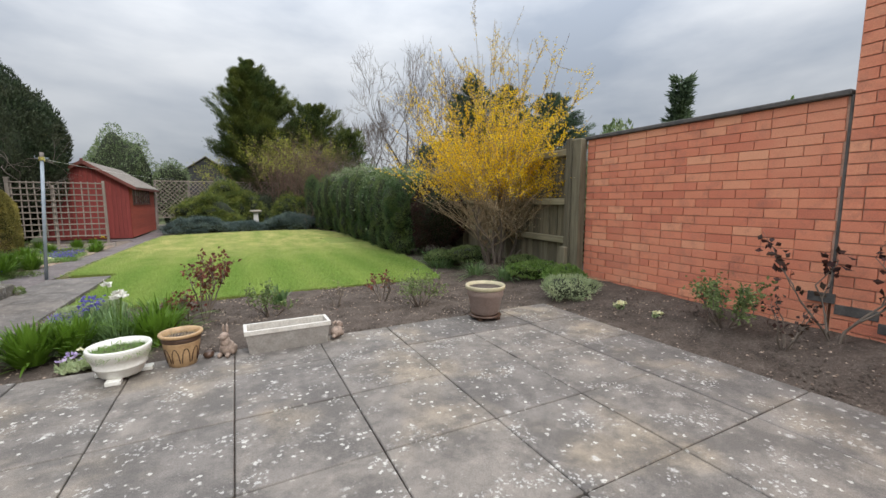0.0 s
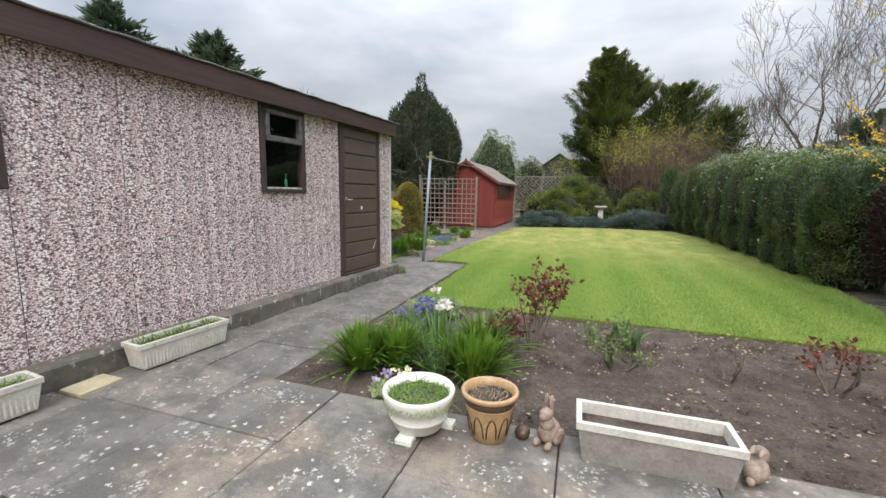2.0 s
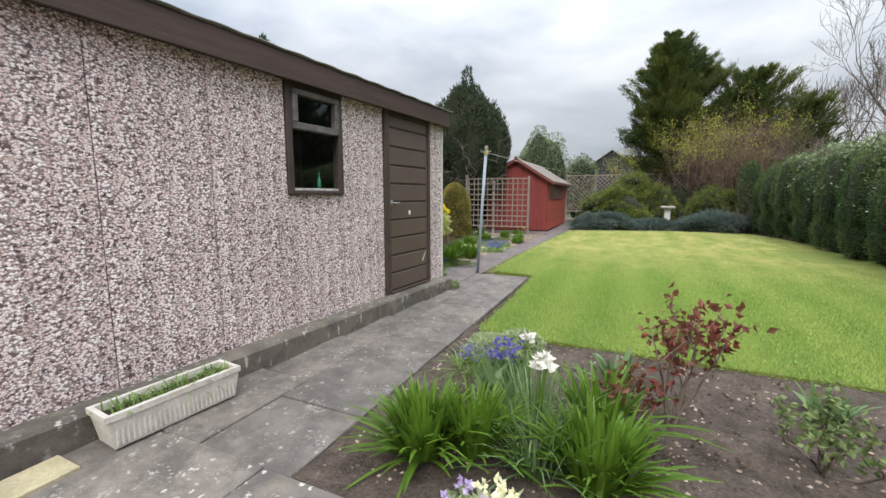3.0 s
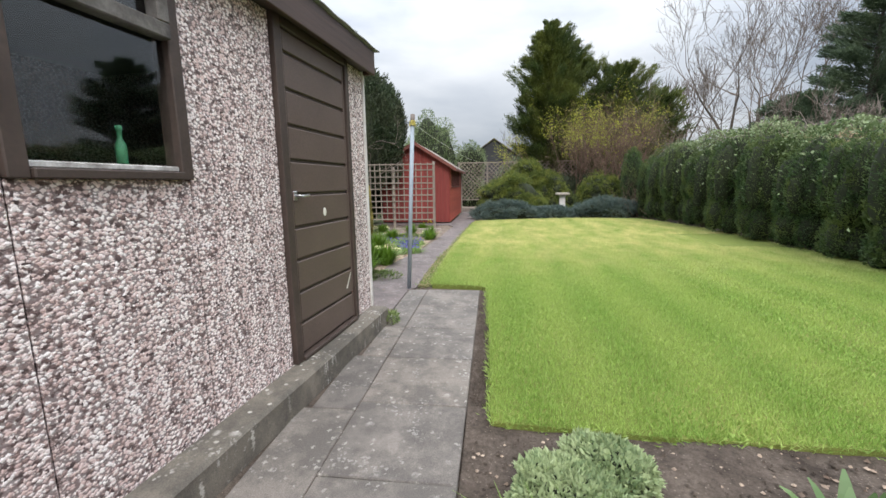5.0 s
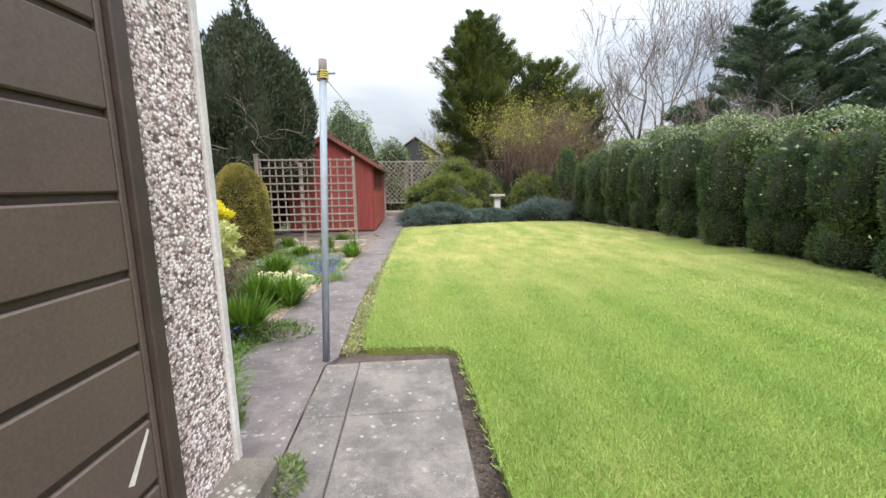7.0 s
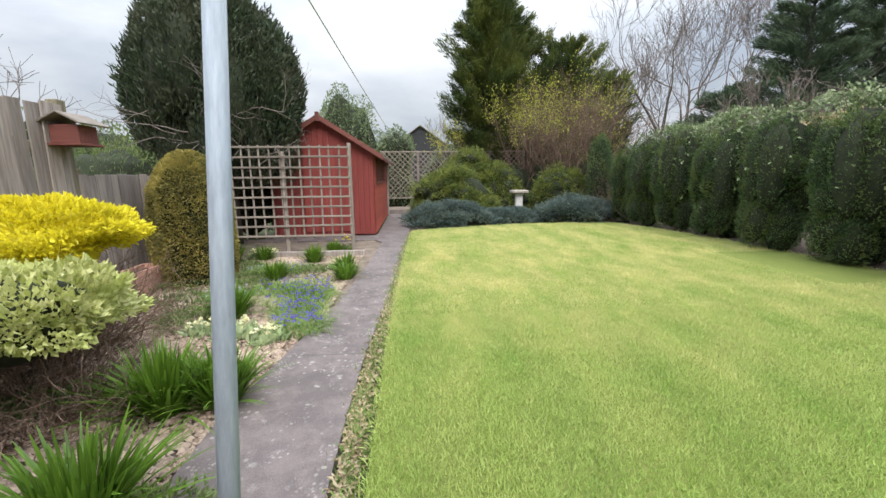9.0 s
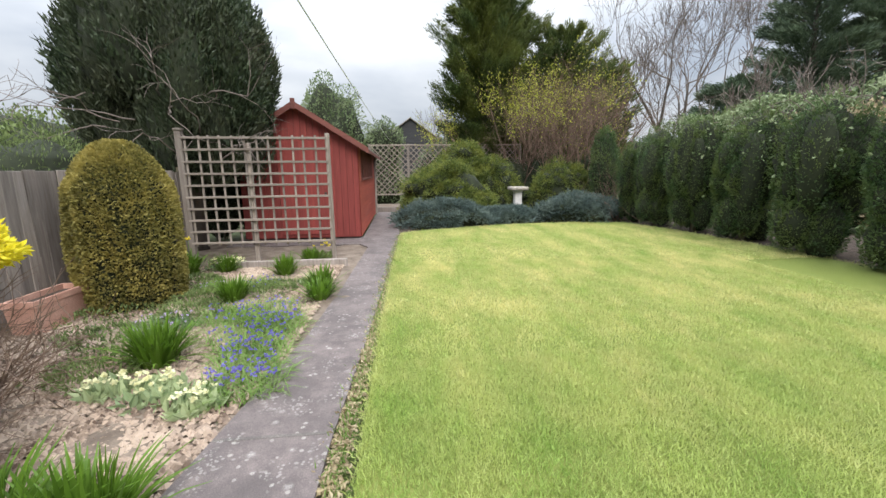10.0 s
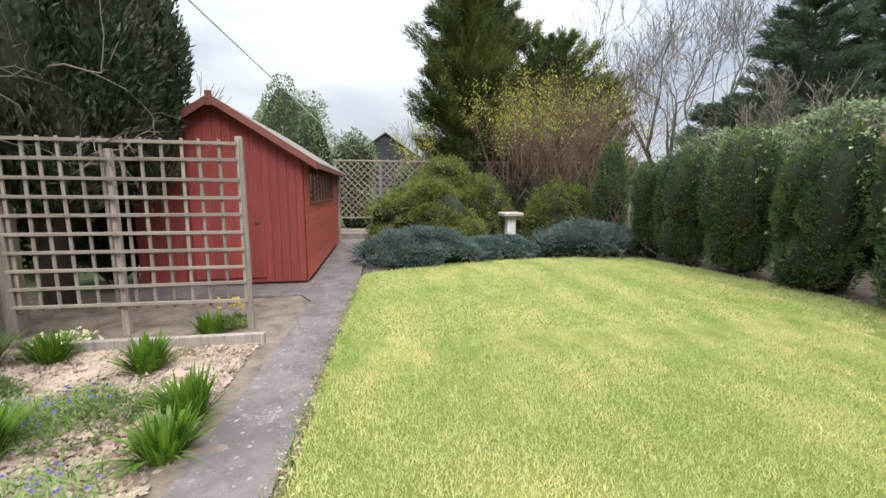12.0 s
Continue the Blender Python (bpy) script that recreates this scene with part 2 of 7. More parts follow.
def mat_wood(name, c1, c2, along='Z', rough=0.75, per_piece=0.25, grain=40.0, relief=0.4):
    """Timber with grain along one axis, each board a little different."""
    n = Nodes(name)
    s = {'X': (0.06, 1, 1), 'Y': (1, 0.06, 1), 'Z': (1, 1, 0.06)}[along]
    v = n.scaled(n.coords(False), *s)
    g = n.noise(v, grain, 4, 0.65, 0.4)
    broad = n.noise(v, 4.0, 3, 0.6)
    c = n.mix(n.ramp(g, (0.3, K), (0.7, W)), c1, c2)
    c = n.mix(1.0, c, n.ramp(broad, (0.25, (0.8, 0.8, 0.8)), (0.75, (1.12, 1.12, 1.12))), 'MULTIPLY')
    lo, hi = 1 - per_piece, 1 + per_piece
    c = n.mix(1.0, c, n.ramp(n.random(), (0.0, (lo, lo, lo)), (1.0, (hi, hi, hi))), 'MULTIPLY')
    return n.done(c, rough, g, relief, 0.003)


M = {
    "slab": mat_slab(),
    "slab_path": mat_slab("path_slab_concrete", (0.172, 0.154, 0.140), False, 0.45),
    "path": mat_slab("path_concrete", (0.188, 0.156, 0.150), False, 0.4),
    "plinth": mat_slab("plinth_concrete", (0.135, 0.122, 0.105), False, 0.85),
    "agg": mat_aggregate(),
    "soil": mat_soil(),
    "lawn": mat_lawn(),
    "blade": mat_blade(),
    "brick": mat_brick(),
    "brick_far": mat_brick(True),
    "mortar": mat_plain("mortar", (0.42, 0.24, 0.17), (0.56, 0.36, 0.27), 8, 0.95, world_space=True),
    "coping": mat_plain("dark_coping", (0.055, 0.052, 0.05), (0.12, 0.11, 0.1), 9, 0.85, world_space=True),
    "fascia": mat_wood("fascia_brown", (0.040, 0.022, 0.017), (0.075, 0.042, 0.033), 'Y', 0.55, 0.1),
    "door": mat_plain("brown_door_paint", (0.088, 0.062, 0.052), (0.105, 0.075, 0.063), 3, 0.5, 90, 0.08),
    "door_dark": mat_plain("brown_frame_paint", (0.04, 0.027, 0.022), (0.062, 0.043, 0.035), 6, 0.6, 70, 0.2),
    "frame_grey": mat_plain("weathered_frame", (0.05, 0.045, 0.042), (0.17, 0.16, 0.15), 9, 0.8, 60, 0.5),
    "sill": mat_plain("flaked_white_paint", (0.12, 0.10, 0.09), (0.62, 0.62, 0.60), 16, 0.7, 80, 0.5),
    "roof": mat_plain("cement_sheet", (0.17, 0.17, 0.165), (0.28, 0.275, 0.26), 5, 0.9, 70, 0.3),
    "trim": mat_plain("white_corner_trim", (0.45, 0.43, 0.41), (0.62, 0.60, 0.58), 8, 0.7, 80, 0.2),
    "metal": mat_plain("galvanised_steel", (0.19, 0.225, 0.26), (0.29, 0.33, 0.37), 12, 0.6, 70, 0.08, metallic=0.15, stretch=(1, 1, 0.15)),
    "chrome": mat_plain("handle_metal", (0.5, 0.5, 0.5), (0.62, 0.62, 0.62), 20, 0.3, 90, 0.05, metallic=0.9),
    "enamel": mat_plain("ivory_disc", (0.62, 0.60, 0.52), (0.7, 0.68, 0.6), 20, 0.4),
    "fence": mat_wood("fence_timber", (0.105, 0.092, 0.058), (0.235, 0.205, 0.135), 'Z', 0.9, 0.3),
    "rail": mat_wood("rail_timber", (0.17, 0.145, 0.095), (0.29, 0.26, 0.17), 'Y', 0.9, 0.15),
    "greyboard": mat_wood("silvered_timber", (0.17, 0.14, 0.12), (0.33, 0.29, 0.26), 'Z', 0.9, 0.3),
    "trellis": mat_wood("trellis_timber", (0.15, 0.12, 0.10), (0.31, 0.27, 0.23), 'Z', 0.9, 0.25),
    "trellis_x": mat_wood("trellis_batten", (0.17, 0.135, 0.11), (0.33, 0.285, 0.24), 'X', 0.9, 0.25),
    # front darker than long side: how light falls is put into the stain colours
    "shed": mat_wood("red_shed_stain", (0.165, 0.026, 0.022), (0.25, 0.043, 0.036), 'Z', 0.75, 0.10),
    "shed_side": mat_wood("red_shed_side_lit", (0.29, 0.050, 0.030), (0.40, 0.078, 0.045), 'Y', 0.72, 0.08),
    "shed_trim": mat_wood("red_brown_barge", (0.12, 0.035, 0.027), (0.19, 0.06, 0.045), 'X', 0.7, 0.1),
    "felt": mat_plain("roof_felt", (0.13, 0.11, 0.09), (0.24, 0.21, 0.18), 6, 0.95, 200, 0.5, world_space=True),
    "black_shed": mat_wood("black_boards", (0.028, 0.028, 0.03), (0.06, 0.06, 0.065), 'X', 0.9, 0.2),
    "gravel": mat_plain("gravel_bed", (0.095, 0.07, 0.052), (0.22, 0.175, 0.135), 5, 0.95, 60, 1.0, world_space=True),
    "stone": mat_plain("weathered_cast_stone", (0.19, 0.165, 0.14), (0.42, 0.37, 0.32), 14, 0.9, 120, 0.5),
    "rabbit": mat_plain("mossy_cast_stone", (0.17, 0.125, 0.095), (0.40, 0.31, 0.25), 18, 0.9, 120, 0.5),
    "white_pot": mat_plain("ivory_plastic", (0.68, 0.665, 0.60), (0.78, 0.77, 0.71), 5, 0.35, 60, 0.05),
    "terra": mat_plain("tan_glazed_clay", (0.34, 0.215, 0.105), (0.45, 0.30, 0.16), 9, 0.4, 60, 0.15),
    "terra_dark": mat_plain("brown_glaze", (0.05, 0.028, 0.018), (0.10, 0.055, 0.034), 9, 0.35, 60, 0.15),
    "big_pot": mat_plain("grey_brown_plastic", (0.27, 0.20, 0.17), (0.34, 0.26, 0.225), 5, 0.5, 60, 0.1),
    "pot_rim": mat_plain("buff_rim", (0.36, 0.32, 0.20), (0.5, 0.44, 0.29), 9, 0.5, 60, 0.1),
    "trough_white": mat_plain("chalky_plastic", (0.46, 0.43, 0.38), (0.62, 0.59, 0.53), 8, 0.6, 60, 0.15),
    "trough_grey": mat_plain("grimy_grey_plastic", (0.19, 0.17, 0.15), (0.31, 0.29, 0.26), 8, 0.75, 60, 0.3),
    "rope": mat_plain("line_plastic", (0.45, 0.47, 0.42), (0.6, 0.62, 0.55), 20, 0.6),
    "yellow_rope": mat_plain("yellow_cord", (0.5, 0.42, 0.10), (0.6, 0.52, 0.16), 20, 0.7),
    "bark": mat_plain("grey_brown_bark", (0.10, 0.078, 0.06), (0.21, 0.17, 0.135), 9, 0.95, 60, 0.8, stretch=(1, 1, 0.3)),
    "bark_tan": mat_plain("tan_bark", (0.20, 0.145, 0.085), (0.33, 0.25, 0.15), 9, 0.9, 60, 0.6, stretch=(1, 1, 0.3)),
    "bark_dark": mat_plain("dark_bark", (0.05, 0.04, 0.034), (0.10, 0.085, 0.07), 9, 0.95, 60, 0.8, stretch=(1, 1, 0.3)),
    "twig_grey": mat_plain("grey_twigs", (0.115, 0.09, 0.075), (0.21, 0.175, 0.155), 2, 0.9, 60, 0.2, world_space=True),
    "twig_brown": mat_plain("brown_twigs", (0.115, 0.072, 0.05), (0.22, 0.15, 0.11), 2, 0.9, 60, 0.2, world_space=True),
    "hedge": mat_leaf("thuja_green", (0.027, 0.057, 0.024), (0.115, 0.185, 0.070), (0.160, 0.205, 0.066), scale=2.2),
    # near-black: shade deep inside the foliage is put into this colour
    "inner_shade": mat_plain("hedge_shade", (0.010, 0.014, 0.006), (0.026, 0.034, 0.014), 6, 0.95, 40, 1.0, world_space=True),
    "ivy": mat_leaf("ivy_leaves", (0.062, 0.106, 0.035), (0.237, 0.312, 0.150), (0.325, 0.375, 0.213), scale=2.5, rough=0.45),
    "conifer": mat_leaf("dark_conifer", (0.022, 0.037, 0.019), (0.063, 0.088, 0.044), (0.073, 0.080, 0.047), scale=1.2),
    "cypress": mat_leaf("cypress_sprays", (0.026, 0.044, 0.015), (0.089, 0.128, 0.036), (0.153, 0.173, 0.038), scale=0.8),
    # paled and greyed: distance haze is put into the leaf colour
    "fir": mat_leaf("hazy_fir", (0.047, 0.075, 0.051), (0.114, 0.157, 0.094), (0.126, 0.168, 0.094), scale=0.8),
    "juniper": mat_leaf("green_juniper", (0.042, 0.066, 0.018), (0.155, 0.200, 0.044), (0.25, 0.275, 0.060), scale=4.0),
    "blue_juniper": mat_leaf("blue_juniper", (0.041, 0.067, 0.063), (0.122, 0.168, 0.153), (0.153, 0.194, 0.163), scale=2.5),
    "box": mat_leaf("golden_box", (0.10, 0.098, 0.026), (0.32, 0.275, 0.08), (0.42, 0.35, 0.10), scale=3.0),
    "gold": mat_leaf("gold_leaves", (0.42, 0.36, 0.012), (0.78, 0.68, 0.03), (0.8, 0.72, 0.05), through=0.35),
    "cream": mat_leaf("variegated_leaves", (0.32, 0.36, 0.09), (0.74, 0.74, 0.38), (0.55, 0.60, 0.2), through=0.3),
    "strap": mat_leaf("strap_leaves", (0.052, 0.108, 0.010), (0.141, 0.254, 0.028), (0.112, 0.206, 0.023), rough=0.4, through=0.3),
    "daff": mat_leaf("daffodil_leaves", (0.07, 0.13, 0.045), (0.17, 0.26, 0.11), (0.2, 0.3, 0.12), rough=0.45, through=0.3),
    "herb": mat_leaf("low_leaves", (0.08, 0.15, 0.03), (0.20, 0.32, 0.07), (0.24, 0.34, 0.10), through=0.3),
    "pale_herb": mat_leaf("pale_leaves", (0.20, 0.28, 0.14), (0.42, 0.50, 0.27), (0.5, 0.56, 0.33), through=0.3),
    "scrub": mat_leaf("shrub_leaves", (0.060, 0.098, 0.030), (0.195, 0.255, 0.090), (0.225, 0.285, 0.105)),
    "red_leaf": mat_leaf("red_young_leaves", (0.10, 0.026, 0.020), (0.25, 0.07, 0.05), (0.15, 0.10, 0.045), rough=0.4),
    "dark_red": mat_leaf("dark_purple_leaves", (0.028, 0.014, 0.014), (0.077, 0.031, 0.028), (0.056, 0.042, 0.025)),
    "forsythia": mat_leaf("forsythia_flowers", (0.74, 0.46, 0.010), (0.92, 0.70, 0.035), (0.90, 0.60, 0.02), through=0.5, scale=2.0),
    "spring": mat_leaf("fresh_yellow_green", (0.24, 0.28, 0.03), (0.45, 0.48, 0.07), (0.5, 0.5, 0.08), through=0.35),
    "white_petal": mat_leaf("white_petals", (0.72, 0.70, 0.62), (0.85, 0.84, 0.78), (0.85, 0.84, 0.78), through=0.3),
    "yellow_petal": mat_leaf("yellow_petals", (0.75, 0.58, 0.03), (0.88, 0.74, 0.08), (0.88, 0.74, 0.1), through=0.3),
    "primrose": mat_leaf("primrose_petals", (0.74, 0.72, 0.38), (0.85, 0.83, 0.55), (0.85, 0.83, 0.6), through=0.3),
    "blue_petal": mat_leaf("blue_petals", (0.10, 0.085, 0.36), (0.21, 0.18, 0.56), (0.24, 0.2, 0.56), through=0.3),
    "lilac_petal": mat_leaf("lilac_petals", (0.36, 0.26, 0.52), (0.62, 0.52, 0.74), (0.7, 0.6, 0.75), through=0.3),
    "pink_petal": mat_leaf("pink_blossom", (0.55, 0.38, 0.46), (0.75, 0.60, 0.66), (0.75, 0.6, 0.68), through=0.3),
    "dry": mat_leaf("dry_stems", (0.240, 0.186, 0.108), (0.480, 0.396, 0.264), (0.480, 0.396, 0.240)),
    "chip": mat_leaf("bark_chips", (0.085, 0.055, 0.040), (0.40, 0.305, 0.23), (0.46, 0.365, 0.285), through=0.0, rough=0.9),
    "terracotta": mat_plain("pink_terracotta", (0.42, 0.22, 0.165), (0.55, 0.33, 0.26), 7, 0.85, 80, 0.2),
    "bottle": mat_plain("green_bottle", (0.05, 0.2, 0.10), (0.08, 0.3, 0.16), 9, 0.2),
    # near-black: the dimness indoors is put into this colour
    "dark_room": mat_plain("interior_shade", (0.012, 0.012, 0.012), (0.03, 0.03, 0.03), 4, 0.95),
    "meadow": mat_plain("rough_grass", (0.05, 0.07, 0.02), (0.10, 0.12, 0.04), 0.5, 0.95, 20, 0.5, world_space=True),
}


def glass():
    n = Nodes("window_glass")
    n.b.inputs["Base Color"].default_value = (0.9, 0.95, 0.95, 1)
    n.b.inputs["Roughness"].default_value = 0.02
    n.b.inputs["IOR"].default_value = 1.5
    n.b.inputs["Transmission Weight"].default_value = 1.0
    return n.m


M["glass"] = glass()

# ---- building helpers ----
rng = np.random.default_rng(7)


def mesh_of(name, verts, faces, material, smooth=False):
    me = bpy.data.meshes.new(name)
    me.from_pydata([tuple(v) for v in verts], [], [tuple(f) for f in faces])
    me.materials.append(material)
    if smooth:
        me.polygons.foreach_set("use_smooth", [True] * len(me.polygons))
    me.update()
    return me


def mesh_fast(name, verts, faces, material, smooth=False):
    """A mesh from arrays; every face has the same number of corners."""
    me = bpy.data.meshes.new(name)
    verts, faces = np.asarray(verts, np.float32), np.asarray(faces, np.int32)
    k = faces.shape[1]
    me.vertices.add(len(verts))
    me.vertices.foreach_set("co", verts.ravel())
    me.loops.add(faces.size)
    me.loops.foreach_set("vertex_index", faces.ravel())
    me.polygons.add(len(faces))
    me.polygons.foreach_set("loop_start", np.arange(0, faces.size, k, dtype=np.int32))
    me.polygons.foreach_set("use_smooth", np.full(len(faces), smooth))
    me.materials.append(material)
    me.update(calc_edges=True)
    return me


def from_bm(name, bm, material, smooth=False):
    bmesh.ops.recalc_face_normals(bm, faces=bm.faces)
    me = bpy.data.meshes.new(name)
    bm.to_mesh(me)
    bm.free()
    me.materials.append(material)
    if smooth:
        me.polygons.foreach_set("use_smooth", [True] * len(me.polygons))
    return me


def part(name, data, material, parent, label=""):
    """One mesh object under a thing or a part. data: a bmesh or a mesh."""
    me = from_bm(name, data, material) if isinstance(data, bmesh.types.BMesh) else data
    ob = new(name, me)
    ob.parent = parent
    return tagged(ob, label, kind="stuff" if name in JOINED else "")


JOINED = ("bud_mass", "branchwork", "weed_tuft", "foliage", "leaves", "flowers", "twigs", "dead_twigs", "limbs", "shoots", "boughs", "buds", "blossom", "stems", "seedlings", "weeds", "dead_stems")


def base(name, x, y, z, label, category, group="", kind="", turn=0.0):
    ob = new(name)
    ob.empty_display_size = 0.1
    ob.matrix_world = pose(x, y, z, 0, 0, turn)
    return tagged(ob, label, category, group, kind)


def box(bm, x0, y0, z0, x1, y1, z1, bevel=0.0):
    c = bmesh.ops.create_cube(bm, size=1.0, matrix=Matrix.Translation(((x0 + x1) / 2, (y0 + y1) / 2, (z0 + z1) / 2)) @ Matrix.Diagonal((x1 - x0, y1 - y0, z1 - z0, 1)))
    if bevel:
        es = list({e for v in c["verts"] for e in v.link_edges})
        bmesh.ops.bevel(bm, geom=es, offset=bevel, segments=1, affect='EDGES')
    return bm


def boxed(x0, y0, z0, x1, y1, z1, bevel=0.004):
    return box(bmesh.new(), x0, y0, z0, x1, y1, z1, bevel)


def tube(points, radii, sides=8, cap=True):
    """Rings along points; returns verts, faces (quads, and fans at the ends)."""
    verts, faces = [], []
    P = [Vector(p) for p in points]
    for i, p in enumerate(P):
        d = (P[min(i + 1, len(P) - 1)] - P[max(i - 1, 0)]).normalized()
        a = d.orthogonal().normalized() if abs(d.z) < 0.9 else Vector((1, 0, 0)).cross(d).normalized()
        b = d.cross(a)
        for k in range(sides):
            t = 2 * math.pi * k / sides
            verts.append(p + (a * math.cos(t) + b * math.sin(t)) * radii[i])
    for i in range(len(P) - 1):
        for k in range(sides):
            k2 = (k + 1) % sides
            faces.append((i * sides + k, i * sides + k2, (i + 1) * sides + k2, (i + 1) * sides + k))
    if cap:
        faces.append(tuple(range(sides))[::-1])
        n = (len(P) - 1) * sides
        faces.append(tuple(n + k for k in range(sides)))
    return verts, faces


def tube_mesh(name, points, radii, material, sides=8, smooth=True):
    v, f = tube(points, radii, sides)
    return mesh_of(name, v, f, material, smooth)


def lathe(profile, sides=32, sx=1.0, sy=1.0, flute=0.0, caps=True):
    """Verts and faces of a turned body; profile of (radius, z). sx, sy: oval."""
    verts, faces = [], []
    for r, z in profile:
        for k in range(sides):
            t = 2 * math.pi * k / sides
            rr = r * (1 + flute * (k % 2))
            verts.append((rr * math.cos(t) * sx, rr * math.sin(t) * sy, z))
    for i in range(len(profile) - 1):
        for k in range(sides):
            k2 = (k + 1) % sides
            faces.append((i * sides + k, i * sides + k2, (i + 1) * sides + k2, (i + 1) * sides + k))
    if caps:
        faces.append(tuple(range(sides))[::-1])
        n = (len(profile) - 1) * sides
        faces.append(tuple(n + k for k in range(sides)))
    return verts, faces


def poly_slab(name, outline, z0, z1, material):
    """A flat sheet of any outline with real thickness."""
    bm = bmesh.new()
    vs = [bm.verts.new((x, y, z1)) for x, y in outline]
    f = bm.faces.new(vs)
    r = bmesh.ops.extrude_face_region(bm, geom=[f])
    for g in r["geom"]:
        if isinstance(g, bmesh.types.BMVert):
            g.co.z = z0
    return from_bm(name, bm, material)


def unit(v):
    return v / np.maximum(np.linalg.norm(v, axis=1, keepdims=True), 1e-9)


def leaf_mesh(name, P, D, L, Wd, material, fold=0.15, droop=0.0):
    """Many leaves: pointed four-cornered blades at P along D."""
    n = len(P)
    D = unit(D)
    S = unit(np.cross(D, unit(rng.normal(size=(n, 3)))))
    N = np.cross(D, S)
    L, Wd = np.broadcast_to(L, n)[:, None], np.broadcast_to(Wd, n)[:, None]
    mid = P + D * L * 0.5 + N * L * fold
    tip = P + D * L
    tip[:, 2] -= droop * L[:, 0]
    V = np.stack([P, mid + S * Wd / 2, tip, mid - S * Wd / 2], 1).reshape(-1, 3)
    return mesh_fast(name, V, np.arange(4 * n).reshape(-1, 4), material)


def strap_mesh(name, P, D, L, Wd, material, bend=0.5, steps=4, keel=0.25):
    """Arching strap leaves: quad strips, tapered and bent over, each its own island."""
    n = len(P)
    D = unit(D)
    side = unit(np.cross(D, np.array([0.0, 0.0, 1.0])) + 1e-6)
    out = D.copy()
    out[:, 2] = 0
    V = np.zeros((n, steps + 1, 2, 3), np.float32)
    L = np.broadcast_to(L, n)
    Wd = np.broadcast_to(Wd, n)
    bend = np.broadcast_to(bend, n)
    for k in range(steps + 1):
        t = k / steps
        c = P + D * (L * t)[:, None]
        c = c + out * (L * bend * t ** 2.2)[:, None]
        c[:, 2] -= L * bend * 0.75 * t ** 2.6
        w = Wd * (1 - 0.85 * t ** 2.5) * (0.7 + 0.3 * min(1, 3 * t))
        V[:, k, 0] = c - side * (w / 2)[:, None]
        V[:, k, 1] = c + side * (w / 2)[:, None]
    idx = np.arange(n * (steps + 1) * 2).reshape(n, steps + 1, 2)
    F = np.stack([idx[:, :-1, 0], idx[:, :-1, 1], idx[:, 1:, 1], idx[:, 1:, 0]], -1).reshape(-1, 4)
    return mesh_fast(name, V.reshape(-1, 3), F, material)


def sphere_dirs(n, low=-1.0):
    z = rng.uniform(low, 1, n)
    a = rng.uniform(0, 2 * math.pi, n)
    r = np.sqrt(1 - z * z)
    return np.stack([r * np.cos(a), r * np.sin(a), z], 1)


def bumps(d, seed, freq=2.0, amp=0.25):
    """Smooth uneven radius factors over directions d."""
    g = np.random.default_rng(seed)
    f = np.zeros(len(d))
    for k in range(5):
        w = g.normal(size=3) * freq * (1 + 0.7 * k)
        f += np.sin(d @ w + g.uniform(0, 6.28)) / (1 + 0.6 * k)
    return 1 + amp * f / 2


def blob_core(name, c, r, material, seed=0, freq=2.5, amp=0.2, rings=14, segs=22):
    """An uneven inner body that the leaves stand on, mostly coloured as painted shade."""
    d, faces = [], []
    for i in range(rings + 1):
        t = math.pi * i / rings
        for k in range(segs):
            a = 2 * math.pi * k / segs
            d.append((math.sin(t) * math.cos(a), math.sin(t) * math.sin(a), math.cos(t)))
    for i in range(rings):
        for k in range(segs):
            k2 = (k + 1) % segs
            faces.append((i * segs + k, (i + 1) * segs + k, (i + 1) * segs + k2, i * segs + k2))
    d = np.array(d)
    v = np.array(c) + d * np.array(r) * bumps(d, seed, freq, amp)[:, None]
    return mesh_fast(name, v, faces, material, True)


def blob_leaves(c, r, n, seed=0, freq=2.5, amp=0.2, low=-0.9, depth=0.18, up=0.4):
    """Points and directions of leaves on an uneven blob."""
    d = sphere_dirs(n, low)
    f = bumps(d, seed, freq, amp) * (1.0 - depth * rng.random(n) ** 2)
    P = np.array(c) + d * np.array(r) * f[:, None]
    D = unit(d / np.array(r)) + rng.normal(size=(n, 3)) * 0.55 + np.array([0, 0, up])
    return P, D


def bush(name, x, y, z, rx, ry, rz, leaf, n, L, Wd, label, category="shrub", seed=1, core=True, amp=0.2, freq=2.5, low=-0.75, up=0.4, group="", coremat="inner_shade", squash=0.86):
    """A shrub: leaves in uneven clumps over an inner body, by default painted dark as shade, on short stems."""
    ob = base(name, x, y, z, label, category, group)
    c = (0, 0, rz * 0.92)
    if core:
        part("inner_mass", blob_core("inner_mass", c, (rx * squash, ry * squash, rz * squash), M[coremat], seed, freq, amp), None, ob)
    P, D = blob_leaves(c, (rx, ry, rz), n, seed, freq, amp, low, up=up)
    keep = P[:, 2] > 0.0
    P, D = P[keep], D[keep]
    part("foliage", leaf_mesh("foliage", P, D, L * rng.uniform(0.6, 1.3, len(P)), Wd * rng.uniform(0.7, 1.2, len(P)), M[leaf]), None, ob)
    v, f = [], []
    for k in range(4):
        a = k * 1.6 + seed
        tv, tf = tube([(0.12 * rx * math.cos(a), 0.12 * ry * math.sin(a), -0.03), (0.4 * rx * math.cos(a), 0.4 * ry * math.sin(a), rz * 0.7)], [0.012 + 0.012 * rx, 0.008], 6)
        f += [tuple(i + len(v) for i in q) for q in tf]
        v += tv
    part("stem", mesh_of("stem", v, f, M["bark"], True), None, ob)
    return ob


